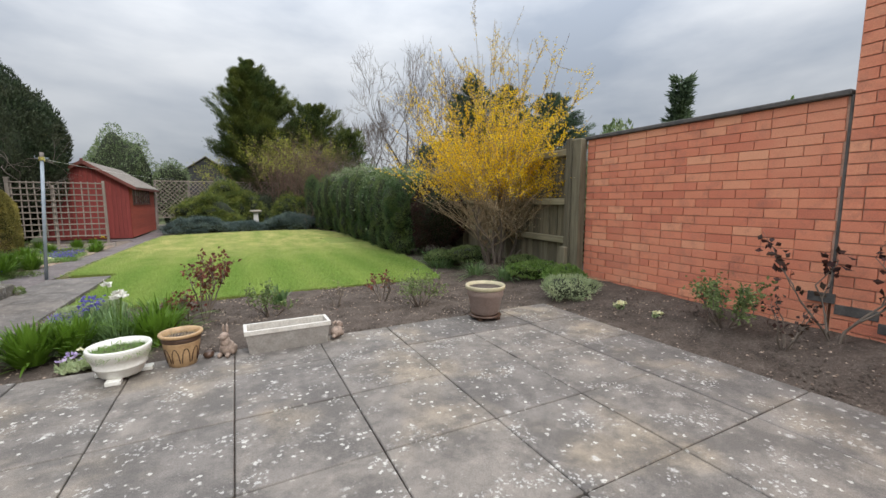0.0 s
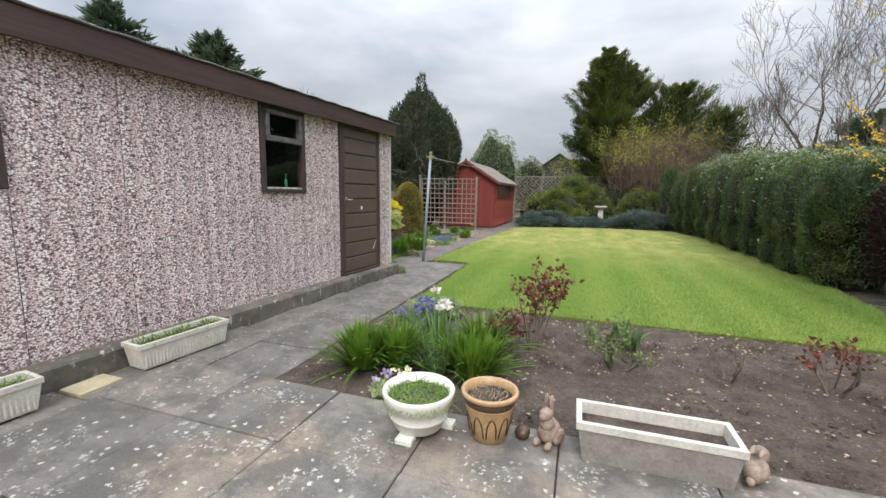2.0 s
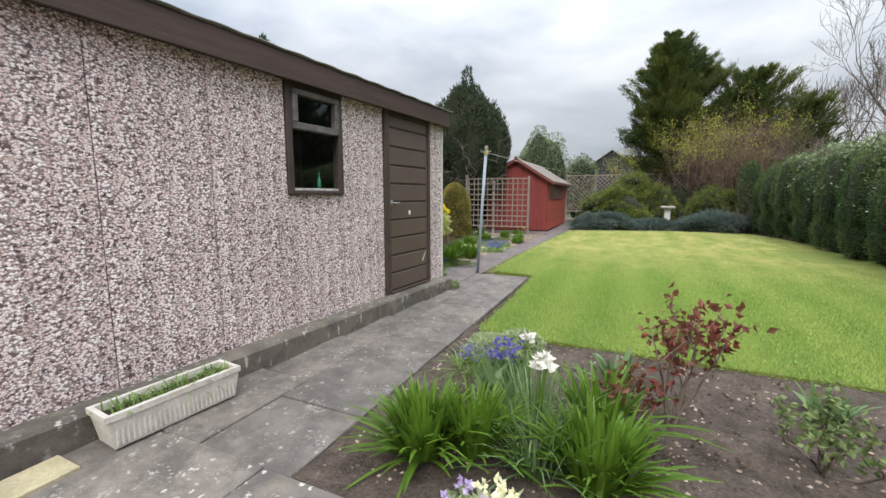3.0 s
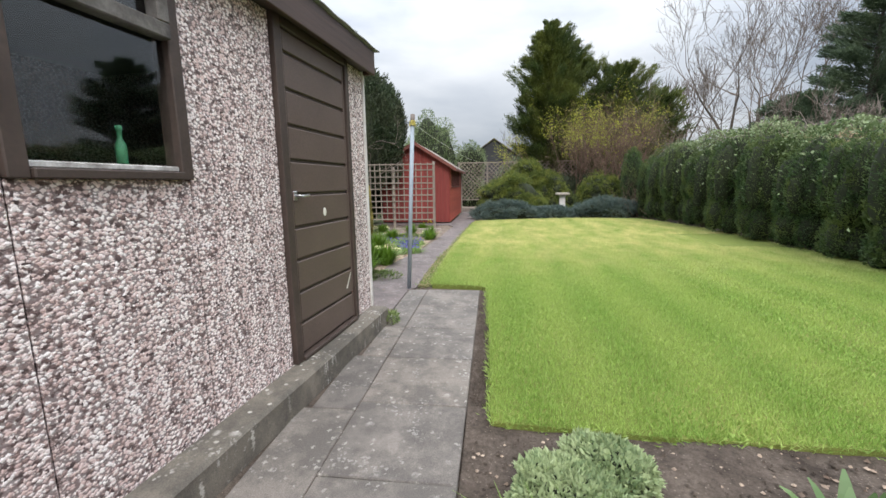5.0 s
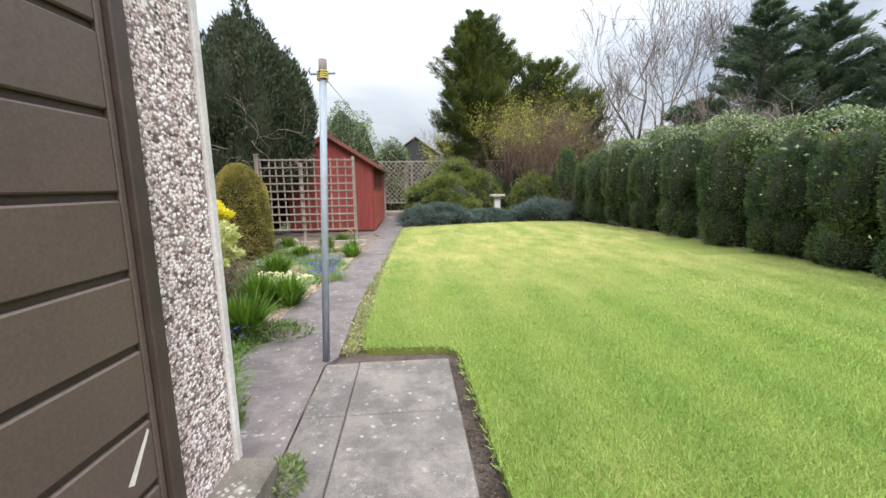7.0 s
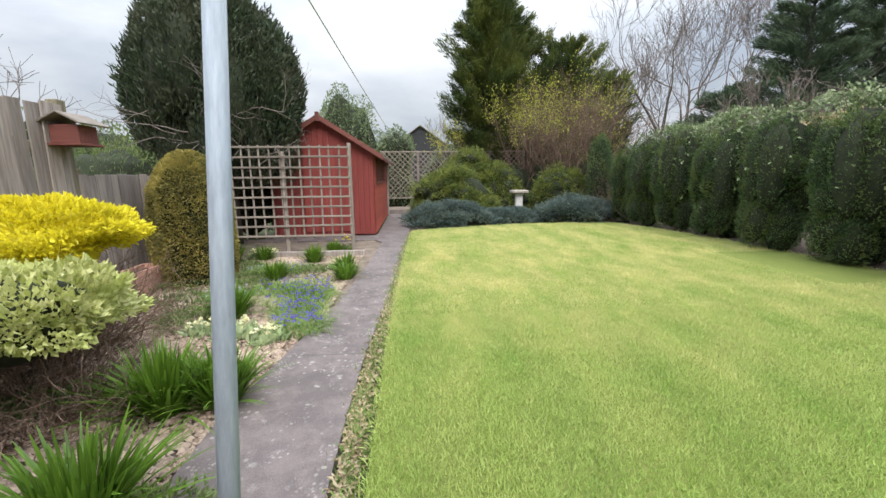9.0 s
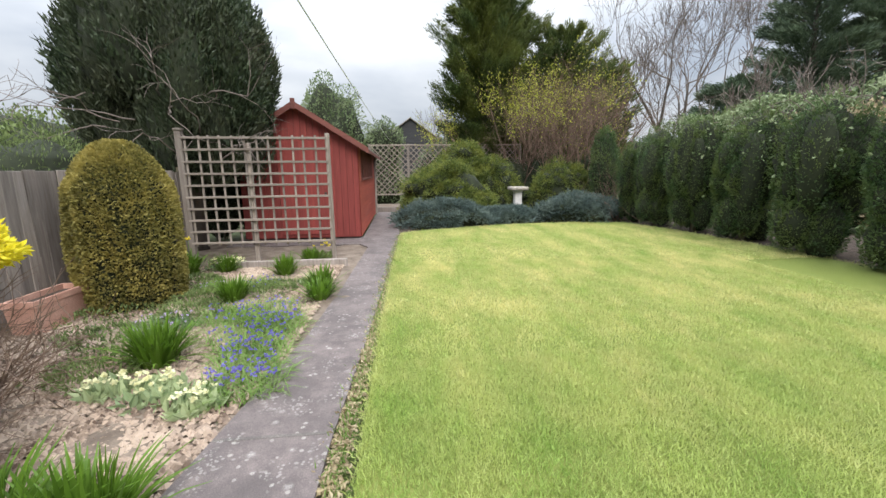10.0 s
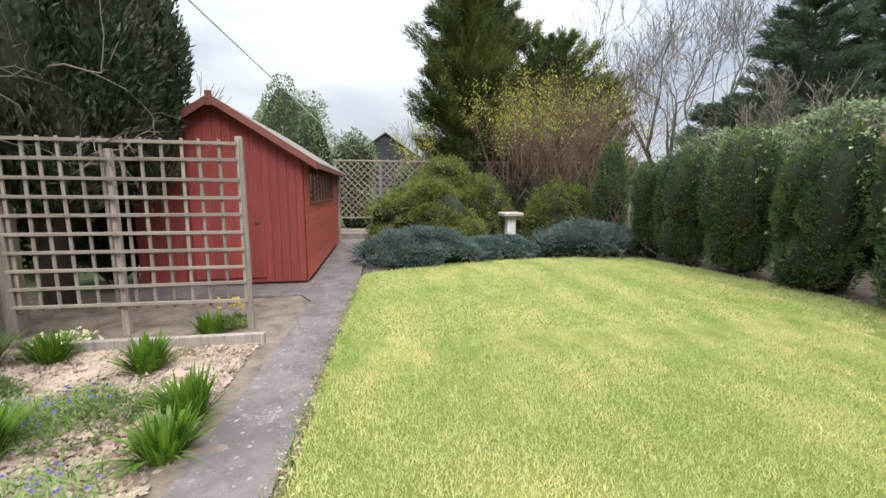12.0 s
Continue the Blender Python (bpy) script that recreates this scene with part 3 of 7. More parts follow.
def branches(start, heading, length, radius, depth, spread, g, out, up=0.15, kids=3, shrink=0.68, wob=0.18):
    """Recursive limbs: fills out with (points, radii, level)."""
    p = np.array(start, float)
    d = np.array(heading, float)
    d /= np.linalg.norm(d)
    pts, rad = [tuple(p)], [radius]
    steps = 4
    joints = []
    for k in range(steps):
        d = d + g.normal(size=3) * wob + np.array([0, 0, up * 0.3])
        d /= np.linalg.norm(d)
        p = p + d * length / steps
        pts.append(tuple(p))
        rad.append(radius * (1 - 0.5 * (k + 1) / steps))
        joints.append((p.copy(), d.copy()))
    out.append((pts, rad, depth))
    if depth > 0:
        for k in range(kids):
            j, dd = joints[min(steps - 1, 1 + k % 3) if k else steps - 1]
            nd = dd + g.normal(size=3) * spread + np.array([0, 0, up])
            branches(j, nd, length * shrink * g.uniform(0.8, 1.2), radius * 0.52, depth - 1, spread, g, out, up, kids, shrink, wob)


def limbs_mesh(name, limbs, material, sides=(3, 4, 5, 7)):
    V, F = [], []
    for pts, rad, depth in limbs:
        v, f = tube(pts, rad, sides[min(depth, 3)], False)
        o = len(V)
        V += v
        F += [tuple(i + o for i in q) for q in f]
    return mesh_fast(name, np.array([tuple(v) for v in V]), np.array(F), material, True)


# ---- ground ----
gm = bpy.data.meshes.new("ground")
bm = bmesh.new()
bmesh.ops.create_grid(bm, x_segments=8, y_segments=8, size=600, matrix=Matrix.Translation((0, 0, -0.10)))
tagged(new("ground", from_bm("ground", bm, M["meadow"])), "rough grassy ground reaching to the horizon", "ground", kind="structure")


def soil_sheet(name, x0, y0, x1, y1, height, step, label, material="soil", inside=None, rough=0.02):
    """A bed of soil: a fine sheet of uneven height with an edge that goes down."""
    nx, ny = int((x1 - x0) / step) + 1, int((y1 - y0) / step) + 1
    X, Y = np.meshgrid(np.linspace(x0, x1, nx), np.linspace(y0, y1, ny), indexing="ij")
    Z = np.zeros_like(X)
    for i in range(nx):
        for j in range(ny):
            q = Vector((X[i, j] * 3.1, Y[i, j] * 3.1, 0.3))
            Z[i, j] = height(X[i, j], Y[i, j]) + rough * noise.fractal(q, 0.8, 2.2, 5)
    V = np.stack([X, Y, Z], -1).reshape(-1, 3)
    idx = np.arange(nx * ny).reshape(nx, ny)
    F = np.stack([idx[:-1, :-1], idx[1:, :-1], idx[1:, 1:], idx[:-1, 1:]], -1).reshape(-1, 4)
    if inside is not None:
        cx = V[F].mean(1)
        F = F[[inside(px, py) for px, py, _ in cx]]
    return tagged(new(name, mesh_fast(name, V, F, M[material], True)), label, "flower bed" if material == "soil" else "gravel bed", kind="structure")


def bank(x, y):
    """Height of the soil: it rises towards the brick wall and the fence."""
    if x < 3.3:
        return -0.02
    t = min(1.0, (x - 3.3) / 1.0)
    return -0.02 + 0.20 * t * t * (3 - 2 * t)


soil_sheet("bed_soil", -1.9, 3.75, 5.6, 6.2, bank, 0.05, "dark bare soil of the flower bed beside the patio", inside=lambda x, y: x > -1.86 and y > 3.80)
soil_sheet("bed_soil_side", 3.34, -1.5, 4.5, 3.80, bank, 0.05, "dark bare soil below the red brick wall", inside=lambda x, y: x > 3.37)
soil_sheet("bed_soil_fence", 2.9, 6.2, 5.9, 19.0, lambda x, y: -0.03 + 0.08 * max(0, min(1, x - 3.6)), 0.09, "dark soil under the hedge and fence")
soil_sheet("bed_soil_far", -2.3, 17.2, 8.0, 24.0, lambda x, y: -0.03 + 0.01 * max(0, y - 18), 0.12, "soil of the shrub bed behind the lawn")
soil_sheet("gravel_border", -8.6, 7.3, -2.7, 16.9, lambda x, y: -0.04, 0.06, "gravel and bark strewn border beside the path", "gravel", rough=0.025)
tagged(new("path_gap_soil", poly_slab("path_gap_soil", [(-1.86, 3.9), (-1.70, 3.9), (-1.70, 8.95), (-1.80, 8.95), (-2.7, 8.95), (-2.7, 8.70), (-1.86, 8.70)], -0.12, -0.055, M["soil"])), "strip of soil between path and lawn edge", "soil", kind="structure")

# ---- lawn ----
RIGHT = [(3.02, 5.92), (3.3, 7.2), (3.5, 9.0), (3.7, 11.5), (3.75, 13.5), (3.68, 15.5), (3.45, 17.0), (3.1, 18.15)]
FAR = [(1.9, 18.45), (0.6, 18.4), (-0.8, 18.05), (-2.1, 17.5)]
LEFT = [(-2.26, 17.3), (-2.385, 14.4), (-2.455, 12.0), (-2.475, 10.7), (-2.48, 9.2), (-2.45, 8.90), (-1.84, 8.86), (-1.77, 8.78), (-1.74, 7.5), (-1.72, 6.03)]
LAWN = [(-0.9, 5.98), (0.9, 5.97)] + RIGHT + FAR + LEFT


def in_lawn(x, y):
    """Whether points lie on the lawn (arrays)."""
    c = np.zeros(len(x), bool)
    px, py = np.array(LAWN).T
    j = len(px) - 1
    for i in range(len(px)):
        hit = ((py[i] > y) != (py[j] > y)) & (x < (px[j] - px[i]) * (y - py[i]) / (py[j] - py[i] + 1e-12) + px[i])
        c ^= hit
        j = i
    return c


lawn = tagged(new("lawn", poly_slab("lawn", LAWN, -0.12, 0.0, M["lawn"])), "mown green lawn with pale stripes and dry patches", "lawn", kind="structure")


def grass_blades(n, x0, y0, x1, y1, h0, h1, wd):
    x, y = rng.uniform(x0, x1, n), rng.uniform(y0, y1, n)
    k = in_lawn(x, y)
    x, y = x[k], y[k]
    n = len(x)
    P = np.stack([x, y, np.full(n, -0.002)], 1)
    a = rng.uniform(0, 6.283, n)
    h = rng.uniform(h0, h1, n)
    S = np.stack([np.cos(a), np.sin(a), np.zeros(n)], 1) * wd / 2
    lean = rng.normal(size=(n, 3)) * 0.5
    lean[:, 2] = 1
    T = P + unit(lean) * h[:, None]
    V = np.stack([P - S, P + S, T], 1).reshape(-1, 3)
    return V


def grass(name, V):
    ob = new(name, mesh_fast(name, V, np.arange(len(V)).reshape(-1, 3), M["blade"]))
    return tagged(ob, "short green grass blades of the mown lawn", "grass", kind="stuff")


grass("grass", np.concatenate([
    grass_blades(260000, -2.6, 5.9, 0.6, 11.5, 0.018, 0.042, 0.006),
    grass_blades(180000, -2.6, 10.5, 2.5, 14.5, 0.018, 0.042, 0.007),
    grass_blades(130000, 0.6, 5.9, 4.0, 12.0, 0.02, 0.042, 0.009),
    grass_blades(110000, -2.6, 14.0, 4.0, 18.6, 0.02, 0.042, 0.011)]))

# ragged grass leaning over the cut edges
edge_pts = []
for (xa, ya), (xb, yb) in zip(LAWN, LAWN[1:] + LAWN[:1]):
    m = int(260 * math.hypot(xb - xa, yb - ya))
    t = rng.random(m)
    edge_pts.append(np.stack([xa + (xb - xa) * t, ya + (yb - ya) * t, rng.uniform(-0.03, 0.0, m)], 1))
edge_pts = np.concatenate(edge_pts)
edge_pts[:, :2] += rng.normal(size=(len(edge_pts), 2)) * 0.012
ed = rng.normal(size=(len(edge_pts), 3)) * 0.6
ed[:, 2] = np.abs(ed[:, 2]) + 0.25
tagged(new("grass_edge", leaf_mesh("grass_edge", edge_pts, ed, rng.uniform(0.03, 0.075, len(edge_pts)), 0.006, M["blade"])), "ragged grass along the cut lawn edge", "grass", kind="stuff")

# ---- patio and paths: the sheets under the slabs ----
tagged(new("patio_bed", poly_slab("patio_bed", [(-3.2, -3.2), (3.36, -3.2), (3.36, 3.80), (-1.86, 3.80), (-1.86, 8.68), (-2.70, 8.68), (-2.70, 7.4), (-3.2, 3.0)], -0.14, -0.022, M["soil"])), "dark gritty joints under the paving slabs", "pavement", kind="structure")
PATH_L = [(-3.35, 7.5), (-3.32, 10.06), (-3.16, 11.17), (-3.04, 12.07), (-2.95, 13.53), (-2.86, 16.0), (-3.02, 16.3), (-5.4, 16.4), (-5.4, 17.2), (-3.04, 17.2), (-3.04, 22.4)]
PATH_R = [(-2.3, 22.4), (-2.32, 17.15), (-2.45, 14.12), (-2.56, 11.88), (-2.63, 10.74)]
far_path = tagged(new("garden_path", poly_slab("garden_path", PATH_L + PATH_R + [(-2.645, 10.0), (-2.64, 8.8), (-2.71, 8.69), (-2.71, 7.5)], -0.14, -0.02, M["path"])), "worn grey-brown concrete path with white lichen", "path", kind="structure")
part("joint", boxed(-3.21, 10.785, -0.03, -2.645, 10.808, -0.018, 0.001), M["slab_path"], far_path, "pale mortar joint across the path")

# ---- garage ----
GX, GY0, GY1, WT = 0.0, -2.4, 7.50, 2.14
GTURN = -5.14
garage = base("garage", -2.79, 7.6, 0, "prefabricated concrete garage with stone-chip walls and brown trim", "garage", turn=GTURN)


def gpart(name, bm, material, parent=None, label=""):
    """A part of the garage: x out from the wall face, y along the wall."""
    me = from_bm(name, bm, material) if isinstance(bm, bmesh.types.BMesh) else bm
    me.transform(Matrix.Translation((0, -7.6, 0)))
    ob = new(name, me)
    ob.parent = parent or garage
    return tagged(ob, label)


# wall panels with joints; openings for two windows and the door
PANELS = [GY0, -1.8, -1.2, -0.6, 0.0, 0.6, 1.2, 1.9, 2.53, 3.16, 3.79, 4.42, 5.03, 5.65, 6.27, 7.18, GY1]
for ya, yb in zip(PANELS, PANELS[1:]):
    if abs(ya - 6.27) < 0.01:
        continue
    win = abs(ya - 5.03) < 0.01 or abs(ya - 2.53) < 0.01
    top = 1.25 if win else WT
    gpart("wall_panel", boxed(GX - 0.06, ya + 0.002, 0.14, GX, yb - 0.002, top, 0.004), M["agg"])
box_r = bmesh.new()
box(box_r, GX - 2.6, GY0, 0.14, GX - 2.54, GY1, 2.425)
box(box_r, GX - 2.54, GY0, 0.14, GX - 0.06, GY0 + 0.06, 2.29)
box(box_r, GX - 2.54, GY1 - 0.06, 0.14, GX - 0.06, GY1, 2.29)
gpart("wall_rear", box_r, M["agg"])
gpart("corner_trim", boxed(GX - 0.03, GY1 - 0.002, 0.14, GX + 0.012, GY1 + 0.035, WT + 0.02, 0.004), M["trim"], None, "pale painted corner strip")
gpart("plinth", boxed(GX - 2.65, GY0 - 0.05, -0.12, 0.155, GY1 + 0.03, 0.145, 0.018), M["plinth"], None, "rough mossy concrete plinth")
fas = boxed(0.075, GY0 - 0.1, 2.115, 0.105, GY1 + 0.045, 2.30, 0.004)
gpart("fascia", fas, M["fascia"], None, "dark brown timber fascia board")
gpart("soffit", boxed(GX - 0.05, GY0, 2.142, 0.074, GY1 + 0.004, 2.165, 0.003), M["door_dark"])
gpart("fascia_end", boxed(GX - 2.6, GY1 + 0.005, 2.115, 0.074, GY1 + 0.045, 2.30, 0.004), M["fascia"])
# corrugated roof sheet
rv, rf = [], []
nr = 150
for i in range(nr + 1):
    yy = GY0 - 0.15 + (GY1 + 0.27 - GY0) * i / nr
    zz = 0.004 * math.sin(i * 1.35)
    for xx, z0 in ((0.125, 2.312), (GX - 2.75, 2.44)):
        rv.append((xx, yy, z0 + zz))
for i in range(nr):
    rf.append((2 * i, 2 * i + 1, 2 * i + 3, 2 * i + 2))
rm = mesh_of("roof", rv, rf, M["roof"], True)
roof = gpart("roof", rm, None, None, "grey corrugated cement roof sheets")
sol = roof.modifiers.new("thick", 'SOLIDIFY')
sol.thickness = 0.008
# added, unseen: dark sheet that blocks light leaking in under the roof
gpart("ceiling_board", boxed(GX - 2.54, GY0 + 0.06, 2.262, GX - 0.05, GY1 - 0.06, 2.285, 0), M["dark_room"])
# floor coloured near-black for the shade indoors
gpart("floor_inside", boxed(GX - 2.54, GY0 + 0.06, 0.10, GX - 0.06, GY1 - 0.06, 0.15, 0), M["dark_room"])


def garage_window(ya, yb, z0, z1, bottle):
    w = new("window")
    w.parent = garage
    tagged(w, "dark weathered timber window with a small top light")

    def wpart(name, bm, material, label=""):
        ob = gpart(name, bm, material, w, label)
        return ob
    fr = 0.055
    zt = z0 + (z1 - z0) * 0.62
    wpart("jamb", boxed(GX - 0.06, ya, z0, GX + 0.022, ya + fr, z1), M["door_dark"])
    wpart("jamb", boxed(GX - 0.06, yb - fr, z0, GX + 0.022, yb, z1), M["door_dark"])
    wpart("head", boxed(GX - 0.06, ya + fr, z1 - fr, GX + 0.02, yb - fr, z1), M["door_dark"])
    wpart("sill", boxed(GX - 0.06, ya + fr, z0, GX + 0.035, yb - fr, z0 + 0.03), M["door_dark"])
    wpart("glazing_bead", boxed(GX - 0.02, ya + fr, z0 + 0.031, GX + 0.008, yb - fr, z0 + 0.052), M["sill"], "flaking white painted bead")
    # top light with its own sash
    s = 0.05
    for (a0, c0, a1, c1) in ((ya + fr, zt - 0.03, yb - fr, zt + 0.025), (ya + fr, z1 - fr - 0.045, yb - fr, z1 - fr - 0.002)):
        wpart("sash_rail", boxed(GX - 0.02, a0, c0, GX + 0.04, a1, c1), M["frame_grey"], "weathered grey sash rail")
    wpart("sash_stile", boxed(GX - 0.02, ya + fr, zt + 0.026, GX + 0.04, ya + fr + s, z1 - fr - 0.046), M["frame_grey"])
    wpart("sash_stile", boxed(GX - 0.02, yb - fr - s, zt + 0.026, GX + 0.04, yb - fr, z1 - fr - 0.046), M["frame_grey"])
    for c0, c1 in ((z0 + 0.03, zt - 0.02), (zt + 0.02, z1 - fr - 0.03)):
        p = wpart("pane", boxed(GX - 0.012, ya + fr - 0.01, c0, GX - 0.008, yb - fr + 0.01, c1, 0), M["glass"])
        p.visible_shadow = False
    if bottle:
        v, f = lathe([(0.016, 0), (0.018, 0.008), (0.018, 0.075), (0.008, 0.10), (0.008, 0.125), (0.011, 0.127), (0.011, 0.145)], 14)
        b = tagged(new("bottle", mesh_of("bottle", v, f, M["bottle"], True)), "small green bottle on the window ledge", "bottle")
        b.matrix_world = pose(-2.79, 7.6, 0, 0, 0, GTURN) @ pose(-0.09, yb - fr - 0.15 - 7.6, z0 + 0.05)
        led = gpart("ledge", boxed(GX - 0.16, ya, z0 + 0.02, GX - 0.03, yb, z0 + 0.05), M["door_dark"])


garage_window(5.03, 5.65, 1.25, WT, True)
garage_window(2.53, 3.16, 1.25, WT, False)

# the side door
DY0, DY1, DZ0, DZ1 = 6.27, 7.18, 0.15, 2.138
gdoor = new("door")
gdoor.parent = garage
tagged(gdoor, "closed brown garage side door with horizontal grooves")
gpart("door_jamb", boxed(GX - 0.06, DY0, DZ0, GX + 0.03, DY0 + 0.065, DZ1 + 0.0), M["door_dark"], gdoor)
gpart("door_jamb", boxed(GX - 0.06, DY1 - 0.05, DZ0, GX + 0.03, DY1, DZ1), M["door_dark"], gdoor)
gpart("door_head", boxed(GX - 0.06, DY0 + 0.065, DZ1 - 0.05, GX + 0.03, DY1 - 0.05, DZ1), M["door_dark"], gdoor)
gpart("threshold", boxed(GX - 0.06, DY0 + 0.065, DZ0, GX + 0.045, DY1 - 0.05, DZ0 + 0.025), M["door_dark"], gdoor)
ly0, ly1, lz0, lz1 = DY0 + 0.068, DY1 - 0.053, DZ0 + 0.028, DZ1 - 0.053
gpart("door_leaf", boxed(GX - 0.03, ly0, lz0, GX - 0.002, ly1, lz1, 0), M["door_dark"], gdoor)
NB = 10
bh = 0.1985
for k in range(NB):
    # each board lies proud; the groove stops short of the door edges
    gpart("door_board", boxed(GX - 0.004, ly0 + 0.030, lz0 + k * bh + 0.010, GX + 0.012, ly1 - 0.022, min(lz1, lz0 + (k + 1) * bh - 0.010), 0.005), M["door"], gdoor)
gpart("door_stile", boxed(GX - 0.004, ly0, lz0, GX + 0.0125, ly0 + 0.0295, lz1, 0.003), M["door"], gdoor)
gpart("door_stile", boxed(GX - 0.004, ly1 - 0.0215, lz0, GX + 0.0125, ly1, lz1, 0.003), M["door"], gdoor)
hz = 1.16
hnd = gpart("handle_plate", boxed(GX + 0.012, ly0 + 0.028, hz - 0.025, GX + 0.02, ly0 + 0.07, hz + 0.03, 0.004), M["chrome"], gdoor, "tarnished metal lever handle")
gpart("lever", tube_mesh("lever", [(GX + 0.014, ly0 + 0.05, hz), (GX + 0.05, ly0 + 0.05, hz), (GX + 0.055, ly0 + 0.065, hz), (GX + 0.055, ly0 + 0.14, hz + 0.004)], [0.009, 0.009, 0.009, 0.007], M["chrome"]), None, gdoor)
v, f = lathe([(0.0, 0), (0.021, 0), (0.021, 0.003), (0.004, 0.006)], 18)
disc = mesh_of("keyhole_cover", v, f, M["enamel"])
disc.transform(Matrix.Translation((GX + 0.012, 6.735, 1.045)) @ Euler((0, radians(90), 0)).to_matrix().to_4x4() @ Matrix.Diagonal((1.35, 1, 1, 1)))
gpart("keyhole_cover", disc, None, gdoor, "oval ivory keyhole cover")
scr = mesh_of("scratch", [(GX + 0.0135, 7.00, 0.44), (GX + 0.0135, 7.02, 0.43), (GX + 0.0135, 7.09, 0.54), (GX + 0.0135, 7.085, 0.55)], [(0, 1, 2, 3)], M["enamel"])
gpart("scratch", scr, None, gdoor, "pale scraped paint mark")

# ---- red brick wall with its taller part ----
BX, CH, BL = 4.40, 2.12 / 24, 0.25
BY1, BYS, BZ0, BZ1, BZ2 = 4.15, 1.50, -0.05, 2.06, 3.3
wall = tagged(new("wall_brick", from_bm("wall_brick", box(boxed(BX + 0.012, BYS + 0.01, -0.15, BX + 0.22, BY1 - 0.012, BZ1 - 0.004, 0), BX + 0.002, -3.2, -0.15, BX + 0.22, BYS - 0.012, BZ2, 0), M["mortar"])), "red brick garden wall with a dark movement joint", "wall", kind="structure")
cop = bmesh.new()
box(cop, BX - 0.035, BYS - 0.0, BZ1, BX + 0.26, BY1 + 0.03, BZ1 + 0.045, 0.008)
part("coping", cop, M["coping"], wall, "thin dark coping strip")
part("coping", boxed(BX - 0.045, -3.2, BZ2, BX + 0.26, BYS + 0.03, BZ2 + 0.05, 0.008), M["coping"], wall)
part("movement_joint", boxed(BX - 0.004, BYS - 0.012, 0.45, BX + 0.015, BYS + 0.008, BZ1, 0.002), M["coping"], wall, "dark vertical joint filler")

# ---- washing line post ----
PX, PY = -2.712, 8.756
post = base("washing_line_post", PX, PY, -0.02, "galvanised steel washing line post beside the path", "post")
post.matrix_world = pose(PX, PY, -0.02, -6.1, 1.5, 0)
part("tube", tube_mesh("tube", [(0, 0, -0.05), (0, 0, 1.96)], [0.024, 0.024], M["metal"], 18), None, post)
part("cap", tube_mesh("cap", [(0, 0, 1.96), (0, 0, 2.07)], [0.027, 0.027], M["greyboard"], 14), None, post, "weathered wooden plug")
part("crossbar", tube_mesh("crossbar", [(-0.085, 0.01, 1.975), (0.085, -0.01, 1.98)], [0.008, 0.008], M["metal"], 8), None, post)
part("hook", tube_mesh("hook", [(-0.085, 0.01, 1.975), (-0.095, 0.01, 2.0), (-0.085, 0.01, 2.02)], [0.006] * 3, M["metal"], 6), None, post)
kn = []
for k in range(30):
    a = k * 0.9
    kn.append((0.036 * math.cos(a), 0.036 * math.sin(a), 1.93 + 0.0022 * k))
part("cord_wrap", tube_mesh("cord_wrap", kn, [0.006] * 30, M["yellow_rope"], 5), None, post, "yellow cord wound round the post")

# ---- timber fence beside the brick wall ----


def fence_run(name, xa, ya, xb, yb, z0, height, label, bays, material="fence", rails=(0.25, 0.62, 0.96), posts=True, board=0.115, rail_side=-1, group=""):
    """Boards, rails and posts between two points; rails face the camera's side."""
    L = math.hypot(xb - xa, yb - ya)
    ob = base(name, xa, ya, z0, label, "fence", group, turn=math.degrees(math.atan2(yb - ya, xb - xa)))
    n = int(L / (board - 0.012))
    g = np.random.default_rng(int(L * 100))
    vari = [boxed(0, -0.008, 0, board, 0.008, height + dz, 0.003) for dz in (0.0, -0.012, 0.01)]
    meshes = [from_bm("board", b, M[material]) for b in vari]
    for k in range(n):
        b = new("board", meshes[int(g.integers(3))])
        b.parent = ob
        b.matrix_local = pose(k * L / n, 0.010 * (k % 2), 0.0, g.normal() * 0.4, g.normal() * 0.5, 0)
    for f in rails:
        zz = f * height
        part("rail", boxed(0, -0.085, zz - 0.05, L, -0.009, zz + 0.05, 0.012) if rail_side < 0 else boxed(0, 0.022, zz - 0.04, L, 0.07, zz + 0.04, 0.006), M["rail_x"], ob)
    if posts:
        for k in range(bays + 1):
            xx = L * k / bays
            part("post", boxed(xx - 0.055, rail_side * 0.06 - 0.055, -0.15, xx + 0.055, rail_side * 0.06 + 0.055, height + 0.06, 0.008), M["fence"], ob)
    return ob


M["rail_x"] = mat_wood("rail_timber_long", (0.20, 0.175, 0.11), (0.34, 0.305, 0.20), 'X', 0.9, 0.15)
fence_run("garden_fence", 4.95, 9.9, 4.44, 4.28, 0.02, 2.02, "weathered closeboard timber fence with posts and rails", 3, rails=(0.32, 0.60, 0.95))
# stout end post and lining beside the brick wall
endp = base("end_post", 4.30, 4.36, 0.0, "weathered square timber post against the brick wall", "fence post")
part("post", boxed(-0.05, -0.05, -0.1, 0.05, 0.05, 2.10, 0.01), M["fence"], endp)
part("side_board", boxed(-0.02, -0.20, -0.05, 0.10, -0.052, 2.08, 0.006), M["fence"], endp)
part("stub", boxed(-0.12, -0.06, -0.1, -0.052, 0.05, 0.60, 0.01), M["fence"], endp, "short support stub")

